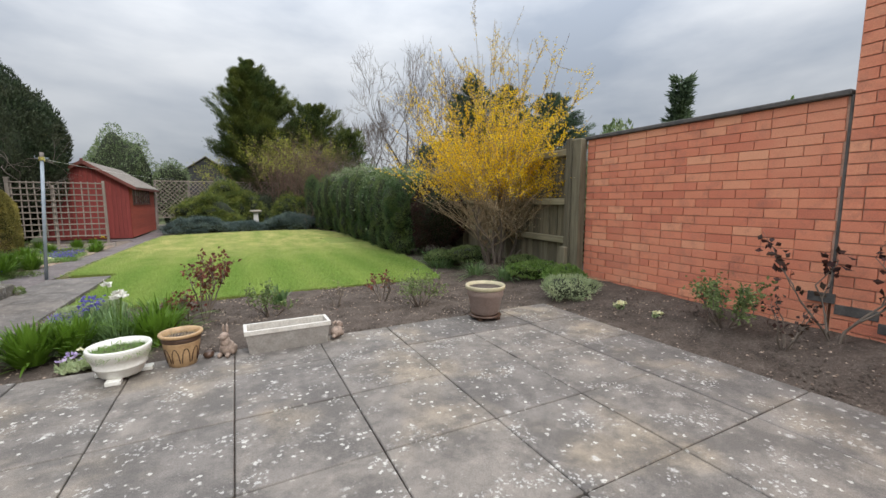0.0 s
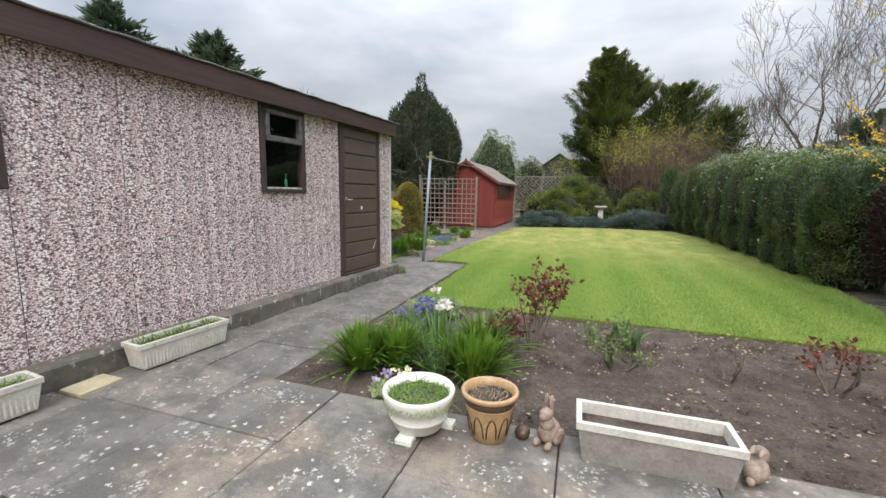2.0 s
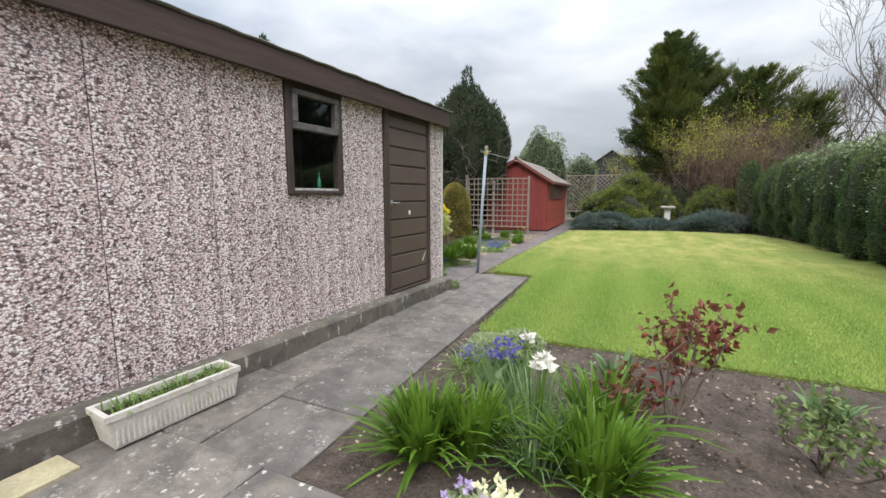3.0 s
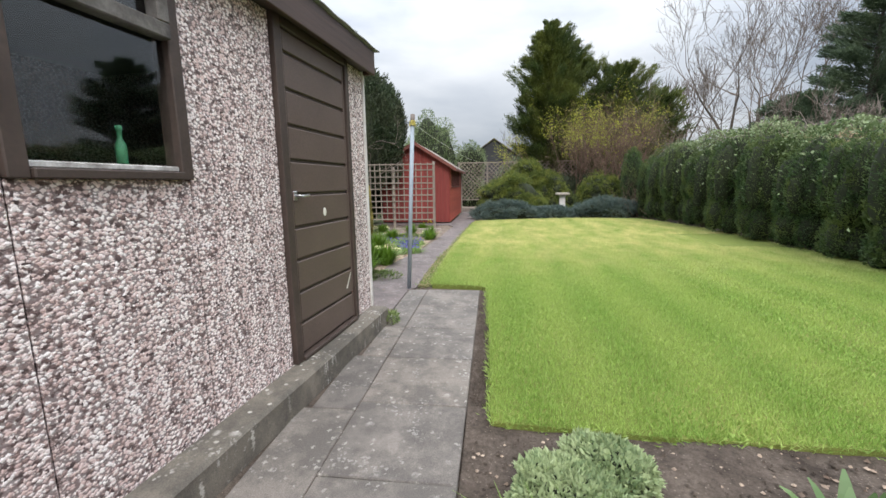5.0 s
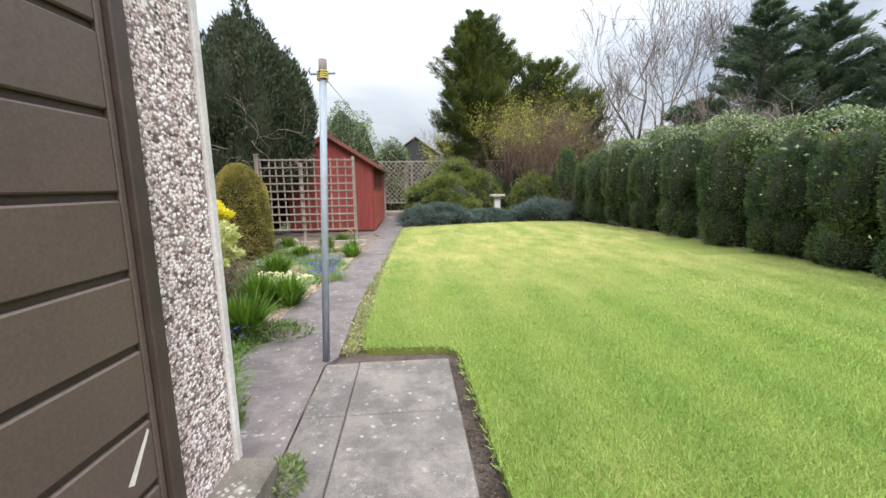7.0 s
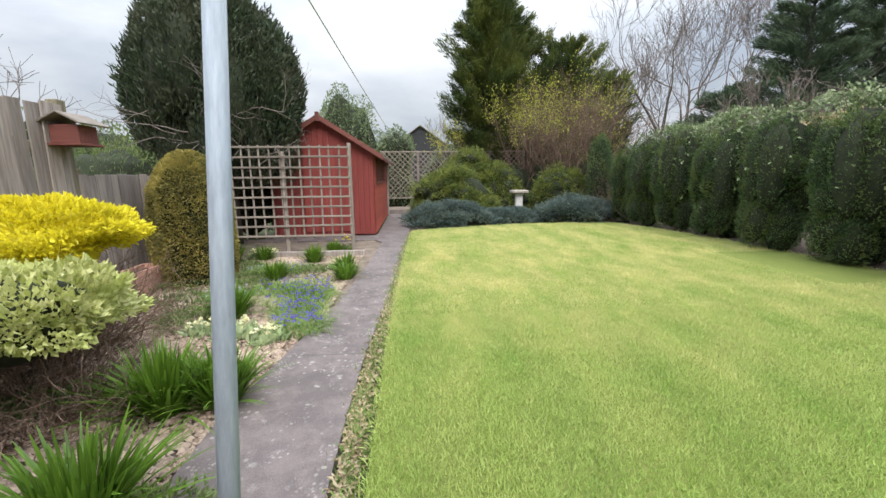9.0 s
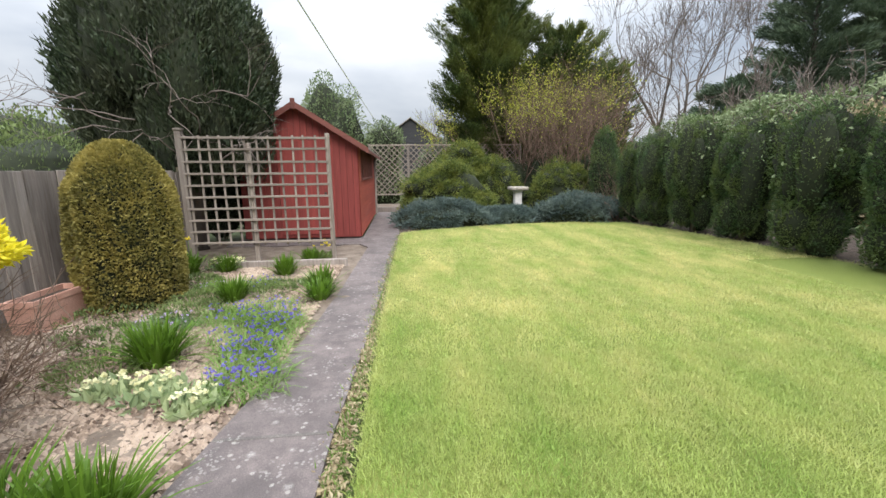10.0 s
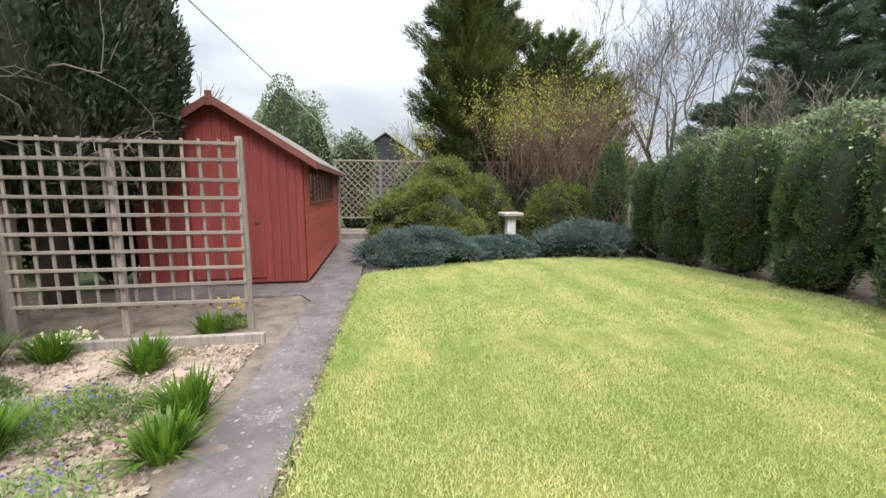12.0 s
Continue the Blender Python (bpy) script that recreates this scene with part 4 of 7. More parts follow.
# ---- trellis screen in front of the shed ----
TY, TX0, TX1 = 15.08, -5.31, -3.30
tre = base("trellis_screen", TX0, TY, 0.0, "open square timber trellis on weathered posts", "trellis")
W_T = TX1 - TX0
NV, NH = 13, 10
upm = from_bm("upright_batten", boxed(-0.014, -0.009, 0.22, 0.014, 0.009, 1.80, 0.003), M["trellis"])
hm = from_bm("cross_batten", boxed(0.0, -0.012, -0.016, W_T, 0.010, 0.016, 0.003), M["trellis_x"])
for k in range(NV):
    o = new("upright_batten", upm)
    o.parent = tre
    o.matrix_local = pose(0.06 + (W_T - 0.08) * k / (NV - 1), 0.012, 0, 0, rng.normal() * 0.35, 0)
for k in range(NH):
    o = new("cross_batten", hm)
    o.parent = tre
    o.matrix_local = pose(0, -0.010, 0.27 + 1.50 * k / (NH - 1), 0, rng.normal() * 0.25, 0)
part("post", boxed(-0.055, -0.02, -0.15, 0.035, 0.07, 1.86, 0.008), M["trellis"], tre)
part("post_cap", boxed(-0.065, -0.03, 1.862, 0.045, 0.08, 1.90, 0.01), M["trellis"], tre)
part("post", boxed(W_T - 0.03, 0.024, -0.15, W_T + 0.03, 0.08, 1.83, 0.006), M["trellis"], tre)
part("post", boxed(0.86, 0.03, -0.15, 0.92, 0.09, 1.70, 0.006), M["trellis"], tre)

# boundary on the border's side: a low run of boards, then a taller one
fence_run("low_fence", -5.66, 12.45, -5.42, 15.35, -0.05, 1.36, "low silvered board fence behind the border", 2, "greyboard", rails=(0.3, 0.85), rail_side=1)
fence_run("side_fence", -5.66, 12.40, -5.95, 6.2, -0.05, 2.02, "tall silvered board fence along the border", 3, "greyboard", rails=(0.25, 0.8), rail_side=-1, board=0.14)

# ---- bird box on the side fence ----
bbx = base("bird_box", -5.50, 12.28, 1.60, "red-brown wooden bird box with a pitched felt roof on the fence", "bird box")
part("body", boxed(-0.13, -0.12, 0.0, 0.13, 0.12, 0.17, 0.006), M["shed_trim"], bbx)
part("tray", boxed(-0.16, -0.15, -0.024, 0.16, 0.15, -0.001, 0.004), M["shed_trim"], bbx)
for sgn in (-1, 1):
    o = part("roof", boxed(0.0, -0.19, 0.0, 0.23, 0.19, 0.018, 0.003), M["felt"], bbx, "dark felted roof slope")
    o.matrix_local = pose(0, 0, 0.27, 0, 28, 0 if sgn > 0 else 180)

# ---- red shed ----
SX0, SX1, SY0, SY1, SE, SR = -5.27, -3.05, 17.0, 21.6, 1.80, 2.50
SXM = (SX0 + SX1) / 2
shed = base("garden_shed", SXM, SY0, 0.0, "red stained timber garden shed with a felt roof", "shed")
hw = (SX1 - SX0) / 2


def front_board(x0, x1, y0, y1, name="front_board", top=None):
    """An upright cladding board cut to the slope of the gable."""
    def zt(x):
        return SE + (SR - SE) * (1 - abs(x) / hw) if top is None else top
    bm = bmesh.new()
    ring = [(x0, 0.02), (x1, 0.02), (x1, zt(x1)), (x0, zt(x0))]
    if x0 < 0 < x1:
        ring = [(x0, 0.02), (x1, 0.02), (x1, zt(x1)), (0, zt(0)), (x0, zt(x0))]
    a = [bm.verts.new((x, y0, z)) for x, z in ring]
    f = bm.faces.new(a)
    r = bmesh.ops.extrude_face_region(bm, geom=[f])
    for gq in r["geom"]:
        if isinstance(gq, bmesh.types.BMVert):
            gq.co.y = y1
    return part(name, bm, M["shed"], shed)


nb = 19
for k in range(nb):
    xa = -hw + 2 * hw * k / nb
    xb = -hw + 2 * hw * (k + 1) / nb
    front_board(xa + 0.003, xb - 0.003, 0.0, 0.020)
part("gable_lining", from_bm("gable_lining", boxed(-hw + 0.02, 0.021, 0.0, hw - 0.02, 0.04, SE, 0), M["shed_trim"]), None, shed)
front_board(-hw + 0.02, hw - 0.02, SY1 - SY0 - 0.04, SY1 - SY0, "rear_wall")
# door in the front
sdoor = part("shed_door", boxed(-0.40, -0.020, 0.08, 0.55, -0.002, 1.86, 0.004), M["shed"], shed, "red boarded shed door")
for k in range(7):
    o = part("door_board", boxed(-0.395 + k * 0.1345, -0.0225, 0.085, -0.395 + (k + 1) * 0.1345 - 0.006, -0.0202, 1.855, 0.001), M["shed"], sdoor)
part("knob", boxed(0.44, -0.05, 0.86, 0.48, -0.023, 0.90, 0.004), M["door_dark"], sdoor)
# long side wall with horizontal boards, window opening above
nsb = 9
for k in range(nsb):
    z0, z1 = 0.02 + 1.08 * k / nsb, 0.02 + 1.08 * (k + 1) / nsb
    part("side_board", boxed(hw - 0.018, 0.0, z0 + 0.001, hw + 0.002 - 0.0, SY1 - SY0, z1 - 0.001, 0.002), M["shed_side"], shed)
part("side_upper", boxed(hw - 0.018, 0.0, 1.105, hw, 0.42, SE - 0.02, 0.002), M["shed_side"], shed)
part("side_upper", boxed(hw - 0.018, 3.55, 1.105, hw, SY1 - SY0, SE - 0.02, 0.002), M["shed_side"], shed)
part("side_wall_far", boxed(-hw, 0.021, 0.02, -hw + 0.02, SY1 - SY0 - 0.041, SE, 0.002), M["shed"], shed)
swin = part("shed_window", boxed(hw - 0.03, 0.42, 1.105, hw + 0.03, 3.55, 1.15, 0.004), M["shed_trim"], shed, "row of small panes with red glazing bars")
part("window_head", boxed(hw - 0.03, 0.42, SE - 0.06, hw + 0.015, 3.55, SE - 0.02, 0.004), M["shed_trim"], swin)
for k in range(9):
    yy = 0.42 + (3.55 - 0.42 - 0.05) * k / 8
    part("glazing_bar", boxed(hw - 0.025, yy, 1.151, hw + 0.012, yy + 0.05, SE - 0.061, 0.003), M["shed_trim"], swin)
for k in range(8):
    yy = 0.42 + (3.55 - 0.42 - 0.05) * k / 8
    p = part("pane", boxed(hw - 0.010, yy + 0.051, 1.152, hw - 0.006, yy + 0.385, SE - 0.062, 0), M["glass"], swin)
    p.visible_shadow = False
# floor in the same painted indoor shade
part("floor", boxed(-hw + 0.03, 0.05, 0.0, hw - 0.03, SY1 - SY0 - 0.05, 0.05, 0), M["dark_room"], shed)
# roof slopes with felt, bargeboards, finial
for sgn in (-1, 1):
    e = hw + 0.20
    zs = SR - (SR - SE) / hw * e
    bm = bmesh.new()
    ring = [(0.0, SR + 0.055), (sgn * e, zs + 0.055), (sgn * e, zs + 0.03), (0.0, SR + 0.03)]
    a = [bm.verts.new((x, -0.16, z)) for x, z in ring]
    f = bm.faces.new(a)
    r = bmesh.ops.extrude_face_region(bm, geom=[f])
    for gq in r["geom"]:
        if isinstance(gq, bmesh.types.BMVert):
            gq.co.y = SY1 - SY0 + 0.14
    part("roof", bm, M["felt"], shed, "mossy mineral felt roof")
    bm = bmesh.new()
    ring = [(sgn * 0.02, SR + 0.048), (sgn * (e + 0.01), zs + 0.048), (sgn * (e + 0.01), zs - 0.06), (sgn * 0.02, SR - 0.06)]
    a = [bm.verts.new((x, -0.185, z)) for x, z in ring]
    f = bm.faces.new(a)
    r = bmesh.ops.extrude_face_region(bm, geom=[f])
    for gq in r["geom"]:
        if isinstance(gq, bmesh.types.BMVert):
            gq.co.y = -0.163
    part("bargeboard", bm, M["shed_trim"], shed)
    part("eave_fascia", boxed(min(sgn * e, sgn * (e - 0.02)), -0.15, zs - 0.04, max(sgn * e, sgn * (e - 0.02)), SY1 - SY0 + 0.12, zs + 0.028, 0.003), M["shed_trim"], shed)
part("finial", boxed(-0.04, -0.20, SR - 0.09, 0.04, -0.165, SR + 0.10, 0.006), M["shed_trim"], shed)
# little grey end box and lamp at the far end of the side wall
part("corner_post", boxed(hw + 0.003, SY1 - SY0 - 0.06, 0.0, hw + 0.06, SY1 - SY0, 1.75, 0.005), M["greyboard"], shed)

# ---- washing line to the far screen ----
lv = []
for k in range(21):
    t = k / 20
    lv.append((PX + 0.052 + (-2.52 - PX - 0.052) * t, PY + 0.21 + (24.0 - PY - 0.21) * t, 1.935 + (2.32 - 1.935) * t - 0.30 * t * (1 - t)))
cl = base("washing_line", 0, 0, 0, "thin plastic washing line strung from the post", "washing line")
part("cord", tube_mesh("cord", lv, [0.0035] * 21, M["rope"], 5), None, cl)
tagged(cl, kind="")

# ---- diagonal lattice screen behind the shrubs ----
lat = base("lattice_screen", -3.35, 24.1, 0.0, "grey diagonal timber lattice screen on posts", "trellis")
LW, LZ0, LZ1 = 5.6, 0.45, 2.24
for k in range(5):
    part("post", boxed(LW * k / 4 - 0.04, 0.02, -0.1, LW * k / 4 + 0.04, 0.10, LZ1 + 0.03, 0.006), M["greyboard"], lat)
part("rail", boxed(0, -0.02, LZ1 - 0.03, LW, 0.018, LZ1 + 0.01, 0.004), M["trellis_x"], lat)
part("rail", boxed(0, -0.02, LZ0 - 0.02, LW, 0.018, LZ0 + 0.02, 0.004), M["trellis_x"], lat)
hh = LZ1 - LZ0
for sgn in (1, -1):
    x = -hh
    while x < LW:
        a, b = x, x + hh
        t0, t1 = max(0, -a / hh), min(1, (LW - a) / hh)
        if t1 - t0 > 0.04:
            p0 = (a + hh * t0, LZ0 + hh * t0)
            p1 = (a + hh * t1, LZ0 + hh * t1)
            if sgn < 0:
                p0, p1 = (LW - p0[0], p0[1]), (LW - p1[0], p1[1])
            ln = math.hypot(p1[0] - p0[0], p1[1] - p0[1])
            o = part("slat", boxed(0, -0.005, -0.013, ln, 0.005, 0.013, 0.002), M["trellis_x"], lat)
            o.matrix_local = pose(p0[0], -0.004 + 0.011 * sgn, p0[1], 0, -math.degrees(math.atan2(p1[1] - p0[1], p1[0] - p0[0])), 0)
        x += 0.20
# gravel step below the lattice
tagged(new("gravel_step", from_bm("gravel_step", boxed(-3.3, 22.4, -0.15, -2.3, 24.0, 0.12, 0.01), M["gravel"])), "gravel filled step at the end of the path", "step", kind="structure")
part("step_edge", boxed(-3.3, 22.33, -0.15, -2.3, 22.397, 0.14, 0.008), M["greyboard"], bpy.data.objects["gravel_step"])

# ---- black shed beyond ----
bs = base("black_shed", -1.6, 33.5, 0.0, "dark weathered board shed beyond the garden", "shed")
bm = bmesh.new()
ring = [(-1.55, 0.0), (1.55, 0.0), (1.55, 3.2), (0.0, 4.29), (-1.55, 3.2)]
a = [bm.verts.new((x, 0, z)) for x, z in ring]
f = bm.faces.new(a)
r = bmesh.ops.extrude_face_region(bm, geom=[f])
for gq in r["geom"]:
    if isinstance(gq, bmesh.types.BMVert):
        gq.co.y = 3.0
part("body", bm, M["black_shed"], bs)
for k in range(23):
    z = 0.1 + 0.18 * k
    half = 1.55 if z < 3.05 else 1.55 * (4.29 - z) / 1.09 - 0.24
    if half > 0.05:
        part("board", boxed(-half, -0.022, z, half, -0.003, z + 0.165, 0.004), M["black_shed"], bs)
for sgn in (-1, 1):
    o = part("roof", boxed(-0.02, -0.15, 0, 2.05, 3.15, 0.05, 0.004), M["felt"], bs)
    o.matrix_local = pose(0, 0, 4.32, 0, 35.1 if sgn > 0 else 180 - 35.1, 0) if sgn > 0 else pose(0, 3.0, 4.32, 0, 35.1, 180)

# ---- bird bath ----
bb = base("bird_bath", 0.87, 19.6, 0.0, "stone bird bath with a square slab top", "bird bath")
part("base_slab", boxed(-0.19, -0.19, -0.05, 0.19, 0.19, 0.08, 0.012), M["stone"], bb)
v, f = lathe([(0.16, 0.08), (0.16, 0.14), (0.135, 0.17), (0.13, 0.70), (0.17, 0.76)], 4)
me = mesh_of("column", v, f, M["trim"])
me.transform(Euler((0, 0, radians(45))).to_matrix().to_4x4())
part("column", me, None, bb, "pale square column")
part("basin", boxed(-0.23, -0.23, 0.762, 0.23, 0.23, 0.85, 0.02), M["stone"], bb, "grey stone basin slab")

# ---- pots on the patio ----


def pot_soil(ob, r, z, material="soil", sx=1.0, sy=1.0):
    v, f = lathe([(r, z - 0.02), (r, z), (r * 0.5, z + 0.012), (0.01, z + 0.015)], 24, sx, sy)
    return part("compost", mesh_of("compost", v, f, M[material], True), None, ob)


wp = base("white_bowl_planter", -0.70, 3.58, 0.0, "ivory plastic bowl planter with weedy grass growing in it", "plant pot")
for px, py in ((-0.02, -0.13), (0.13, 0.08), (-0.12, 0.08)):
    part("foot", boxed(px - 0.045, py - 0.035, 0.0, px + 0.045, py + 0.035, 0.031, 0.004), M["white_pot"], wp)
v, f = lathe([(0.118, 0.030), (0.128, 0.040), (0.152, 0.095), (0.158, 0.099), (0.158, 0.107), (0.155, 0.111), (0.174, 0.165), (0.181, 0.169), (0.190, 0.215), (0.192, 0.232), (0.186, 0.240), (0.175, 0.236), (0.165, 0.19), (0.155, 0.18)], 44)
part("bowl", mesh_of("bowl", v, f, M["white_pot"], True), None, wp)
pot_soil(wp, 0.163, 0.190)
n = 700
a, q = rng.uniform(0, 6.28, n), 0.155 * np.sqrt(rng.random(n))
P = np.stack([q * np.cos(a), q * np.sin(a), np.full(n, 0.192)], 1)
D = rng.normal(size=(n, 3)) * 0.8 + np.array([0, 0, 0.7])
part("weed_tuft", strap_mesh("weed_tuft", P, np.abs(D) * np.sign(D) * np.array([1, 1, 0]) + np.array([0, 0, 0.6]), rng.uniform(0.04, 0.10, n), 0.005, M["herb"], 0.7, 3), None, wp, "fine green grassy weeds")

tp = base("clay_pot", -0.335, 3.66, 0.0, "tan glazed clay pot with looped relief and dark rim", "plant pot")
v, f = lathe([(0.088, 0.0), (0.094, 0.004), (0.112, 0.10), (0.128, 0.185), (0.129, 0.19)], 36)
part("body", mesh_of("body", v, f, M["terra"], True), None, tp)
v, f = lathe([(0.129, 0.191), (0.134, 0.20), (0.136, 0.222), (0.131, 0.228)], 36, caps=False)
part("collar", mesh_of("collar", v, f, M["terra_dark"], True), None, tp, "dark brown glazed band")
v, f = lathe([(0.131, 0.2285), (0.147, 0.234), (0.15, 0.25), (0.145, 0.258), (0.130, 0.256), (0.122, 0.22), (0.118, 0.19)], 36, caps=False)
part("rim", mesh_of("rim", v, f, M["terra"], True), None, tp)
for k in range(10):
    a0 = 2 * math.pi * k / 10
    pts = []
    for j in range(11):
        u = j / 10
        ang = a0 + (u - 0.5) * 0.5
        zz = 0.035 + 0.115 * math.sin(math.pi * u) ** 0.5
        rr = 0.0945 + (zz - 0.004) * 0.186 + 0.001
        pts.append((rr * math.cos(ang), rr * math.sin(ang), zz))
    part("relief_loop", tube_mesh("relief_loop", pts, [0.0035] * 11, M["terra_dark"], 5), None, tp)
pot_soil(tp, 0.12, 0.215)
n = 90
a, q = rng.uniform(0, 6.28, n), 0.10 * np.sqrt(rng.random(n))
part("dead_stems", leaf_mesh("dead_stems", np.stack([q * np.cos(a), q * np.sin(a), np.full(n, 0.22)], 1), rng.normal(size=(n, 3)) + np.array([0, 0, 0.4]), rng.uniform(0.03, 0.08, n), 0.005, M["dry"]), None, tp)


def trough_body(name, x, y, z, turn, length, width, height, wall_mat, rim_mat, label, ribs, fill=0.75, group=""):
    """A tapered window-box planter with a lip, ribs and compost."""
    ob = base(name, x, y, z, label, "planter", group, turn=turn)

    def ring(l, w, zz):
        return [(-l / 2, -w / 2, zz), (l / 2, -w / 2, zz), (l / 2, w / 2, zz), (-l / 2, w / 2, zz)]
    lo, hi = 0.90, 0.97
    rings = [ring(length * lo, width * 0.82, 0.0), ring(length * hi, width * 0.94, height * 0.82)]
    V = [p for q in rings for p in q]
    F = [(0, 3, 2, 1)] + [(k, (k + 1) % 4, 4 + (k + 1) % 4, 4 + k) for k in range(4)]
    part("box", mesh_of("box", V, F, wall_mat), None, ob)
    rr = [ring(length * hi - 0.002, width * 0.93, height * 0.80), ring(length, width, height * 0.83), ring(length, width, height), ring(length - 0.05, width - 0.05, height), ring(length - 0.06, width - 0.06, height * 0.6)]
    V = [p for q in rr for p in q]
    F = [(4 * i + k, 4 * i + (k + 1) % 4, 4 * i + 4 + (k + 1) % 4, 4 * i + 4 + k) for i in range(4) for k in range(4)]
    part("rim", mesh_of("rim", V, F, rim_mat), None, ob, "paler rounded rim")
    part("compost", boxed(-length / 2 + 0.03, -width / 2 + 0.03, height * fill - 0.03, length / 2 - 0.03, width / 2 - 0.03, height * fill, 0.004), M["soil"], ob)
    if ribs:
        for k in range(ribs):
            xx = (-0.5 + (k + 0.5) / ribs) * length * 0.90
            V, F = [], []
            o = boxed(xx - 0.006, -width * 0.455, 0.012, xx + 0.006, -width * 0.40, height * 0.78, 0.002)
            part("rib", o, wall_mat, ob)
    return ob


trough_body("stone_trough", 0.44, 3.71, 0.0, 0.5, 0.69, 0.24, 0.20, M["trough_grey"], M["trough_white"], "pale rectangular trough planter with grimy sides", 0, 0.72)
UX, UY = math.sin(radians(-GTURN)), math.cos(radians(-GTURN))


def along_wall(s, off):
    """World place of a point s along the garage wall and off in front of it."""
    return -2.79 + UX * (s - 7.6) + UY * off, 7.6 + UY * (s - 7.6) - UX * off


for s0, seed in ((3.92, 3), (2.72, 5)):
    px, py = along_wall(s0, 0.29)
    tb = trough_body("window_box", px, py, 0.0, 90 + GTURN, 0.70, 0.21, 0.185, M["trough_white"], M["trough_white"], "white ribbed plastic trough of seedlings beside the garage", 26, 0.8, "troughs beside the garage")
    g = np.random.default_rng(seed)
    n = 220
    P = np.stack([g.uniform(-0.3, 0.3, n), g.uniform(-0.07, 0.07, n), np.full(n, 0.145)], 1)
    D = g.normal(size=(n, 3)) * 0.5 + np.array([0, 0, 0.9])
    part("seedlings", strap_mesh("seedlings", P, D, g.uniform(0.04, 0.13, n), 0.009, M["herb"], 0.5, 3), None, tb)

bp = base("large_pot", 2.42, 3.62, 0.0, "large grey-brown plastic pot with a buff rim on a stand", "plant pot")
for k in range(4):
    a = k * 1.571 + 0.6
    part("stand_foot", boxed(0.15 * math.cos(a) - 0.03, 0.15 * math.sin(a) - 0.03, 0.0, 0.15 * math.cos(a) + 0.03, 0.15 * math.sin(a) + 0.03, 0.03, 0.004), M["terra_dark"], bp)
v, f = lathe([(0.145, 0.031), (0.19, 0.034), (0.19, 0.05), (0.15, 0.052)], 30)
part("saucer", mesh_of("saucer", v, f, M["terra_dark"], True), None, bp, "dark saucer")
v, f = lathe([(0.135, 0.053), (0.16, 0.07), (0.20, 0.26), (0.208, 0.265), (0.215, 0.33), (0.216, 0.335)], 40)
part("body", mesh_of("body", v, f, M["big_pot"], True), None, bp)
v, f = lathe([(0.216, 0.336), (0.232, 0.345), (0.234, 0.378), (0.228, 0.385), (0.21, 0.382), (0.20, 0.33)], 40, caps=False)
part("rim", mesh_of("rim", v, f, M["pot_rim"], True), None, bp, "buff mossy rim")
pot_soil(bp, 0.205, 0.35)
bp.scale = (0.91, 0.91, 0.95)

# ---- stone rabbits and a stone ----


def rabbit(x, y, turn, s, pose_up):
    """A cast stone rabbit as one plain mesh."""
    bm = bmesh.new()
    balls = [((0, 0, 0.075), (0.062, 0.085, 0.075)), ((0, -0.03, 0.14), (0.045, 0.05, 0.06)), ((0, -0.045, 0.20), (0.038, 0.05, 0.038)), ((0, -0.085, 0.195), (0.022, 0.025, 0.02)),
             ((0.018, -0.02, 0.265), (0.012, 0.016, 0.05)), ((-0.02, -0.01, 0.262), (0.012, 0.016, 0.05)), ((0.035, -0.075, 0.025), (0.02, 0.035, 0.024)), ((-0.035, -0.075, 0.025), (0.02, 0.035, 0.024)), ((0.05, 0.02, 0.05), (0.025, 0.06, 0.05)), ((-0.05, 0.02, 0.05), (0.025, 0.06, 0.05)), ((0, 0.09, 0.045), (0.022, 0.022, 0.022))]
    if not pose_up:
        balls = [((0, 0, 0.06), (0.055, 0.085, 0.06)), ((0, -0.06, 0.11), (0.04, 0.05, 0.038)), ((0, -0.10, 0.105), (0.02, 0.024, 0.02)), ((0.018, 0.0, 0.15), (0.011, 0.045, 0.014)), ((-0.018, 0.0, 0.15), (0.011, 0.045, 0.014)), ((0.03, -0.075, 0.02), (0.018, 0.04, 0.02)), ((-0.03, -0.075, 0.02), (0.018, 0.04, 0.02)), ((0, 0.085, 0.04), (0.02, 0.02, 0.02))]
    for c, r in balls:
        bmesh.ops.create_icosphere(bm, subdivisions=2, radius=1.0, matrix=Matrix.Translation(c) @ Matrix.Diagonal((*r, 1)))
    for vtx in bm.verts:
        vtx.co += Vector([noise.noise(vtx.co * 40 + Vector((k * 9, 0, 0))) for k in range(3)]) * 0.003
    ob = new("stone_rabbit", from_bm("stone_rabbit", bm, M["rabbit"], True))
    ob.matrix_world = pose(x, y, 0.0, 0, 0, turn) @ Matrix.Scale(s, 4)
    return ob


tagged(rabbit(-0.03, 3.70, -25, 0.86, True), "worn stone rabbit ornament sitting upright beside the trough", "garden ornament", "stone rabbits")
tagged(rabbit(0.86, 3.72, 150, 0.95, False), "small crouching stone rabbit leaning at the trough", "garden ornament", "stone rabbits")
sb = bmesh.new()
bmesh.ops.create_icosphere(sb, subdivisions=2, radius=0.042, matrix=Matrix.Translation((-0.165, 3.70, 0.028)) @ Matrix.Diagonal((1, 1, 0.8, 1)))
for vtx in sb.verts:
    vtx.co += Vector((0, 0, 1)) * noise.noise(vtx.co * 25) * 0.01
tagged(new("stone", from_bm("stone", sb, M["terra_dark"], True)), "rounded dark stone on the paving edge", "stone")

# ---- plants of the near bed ----


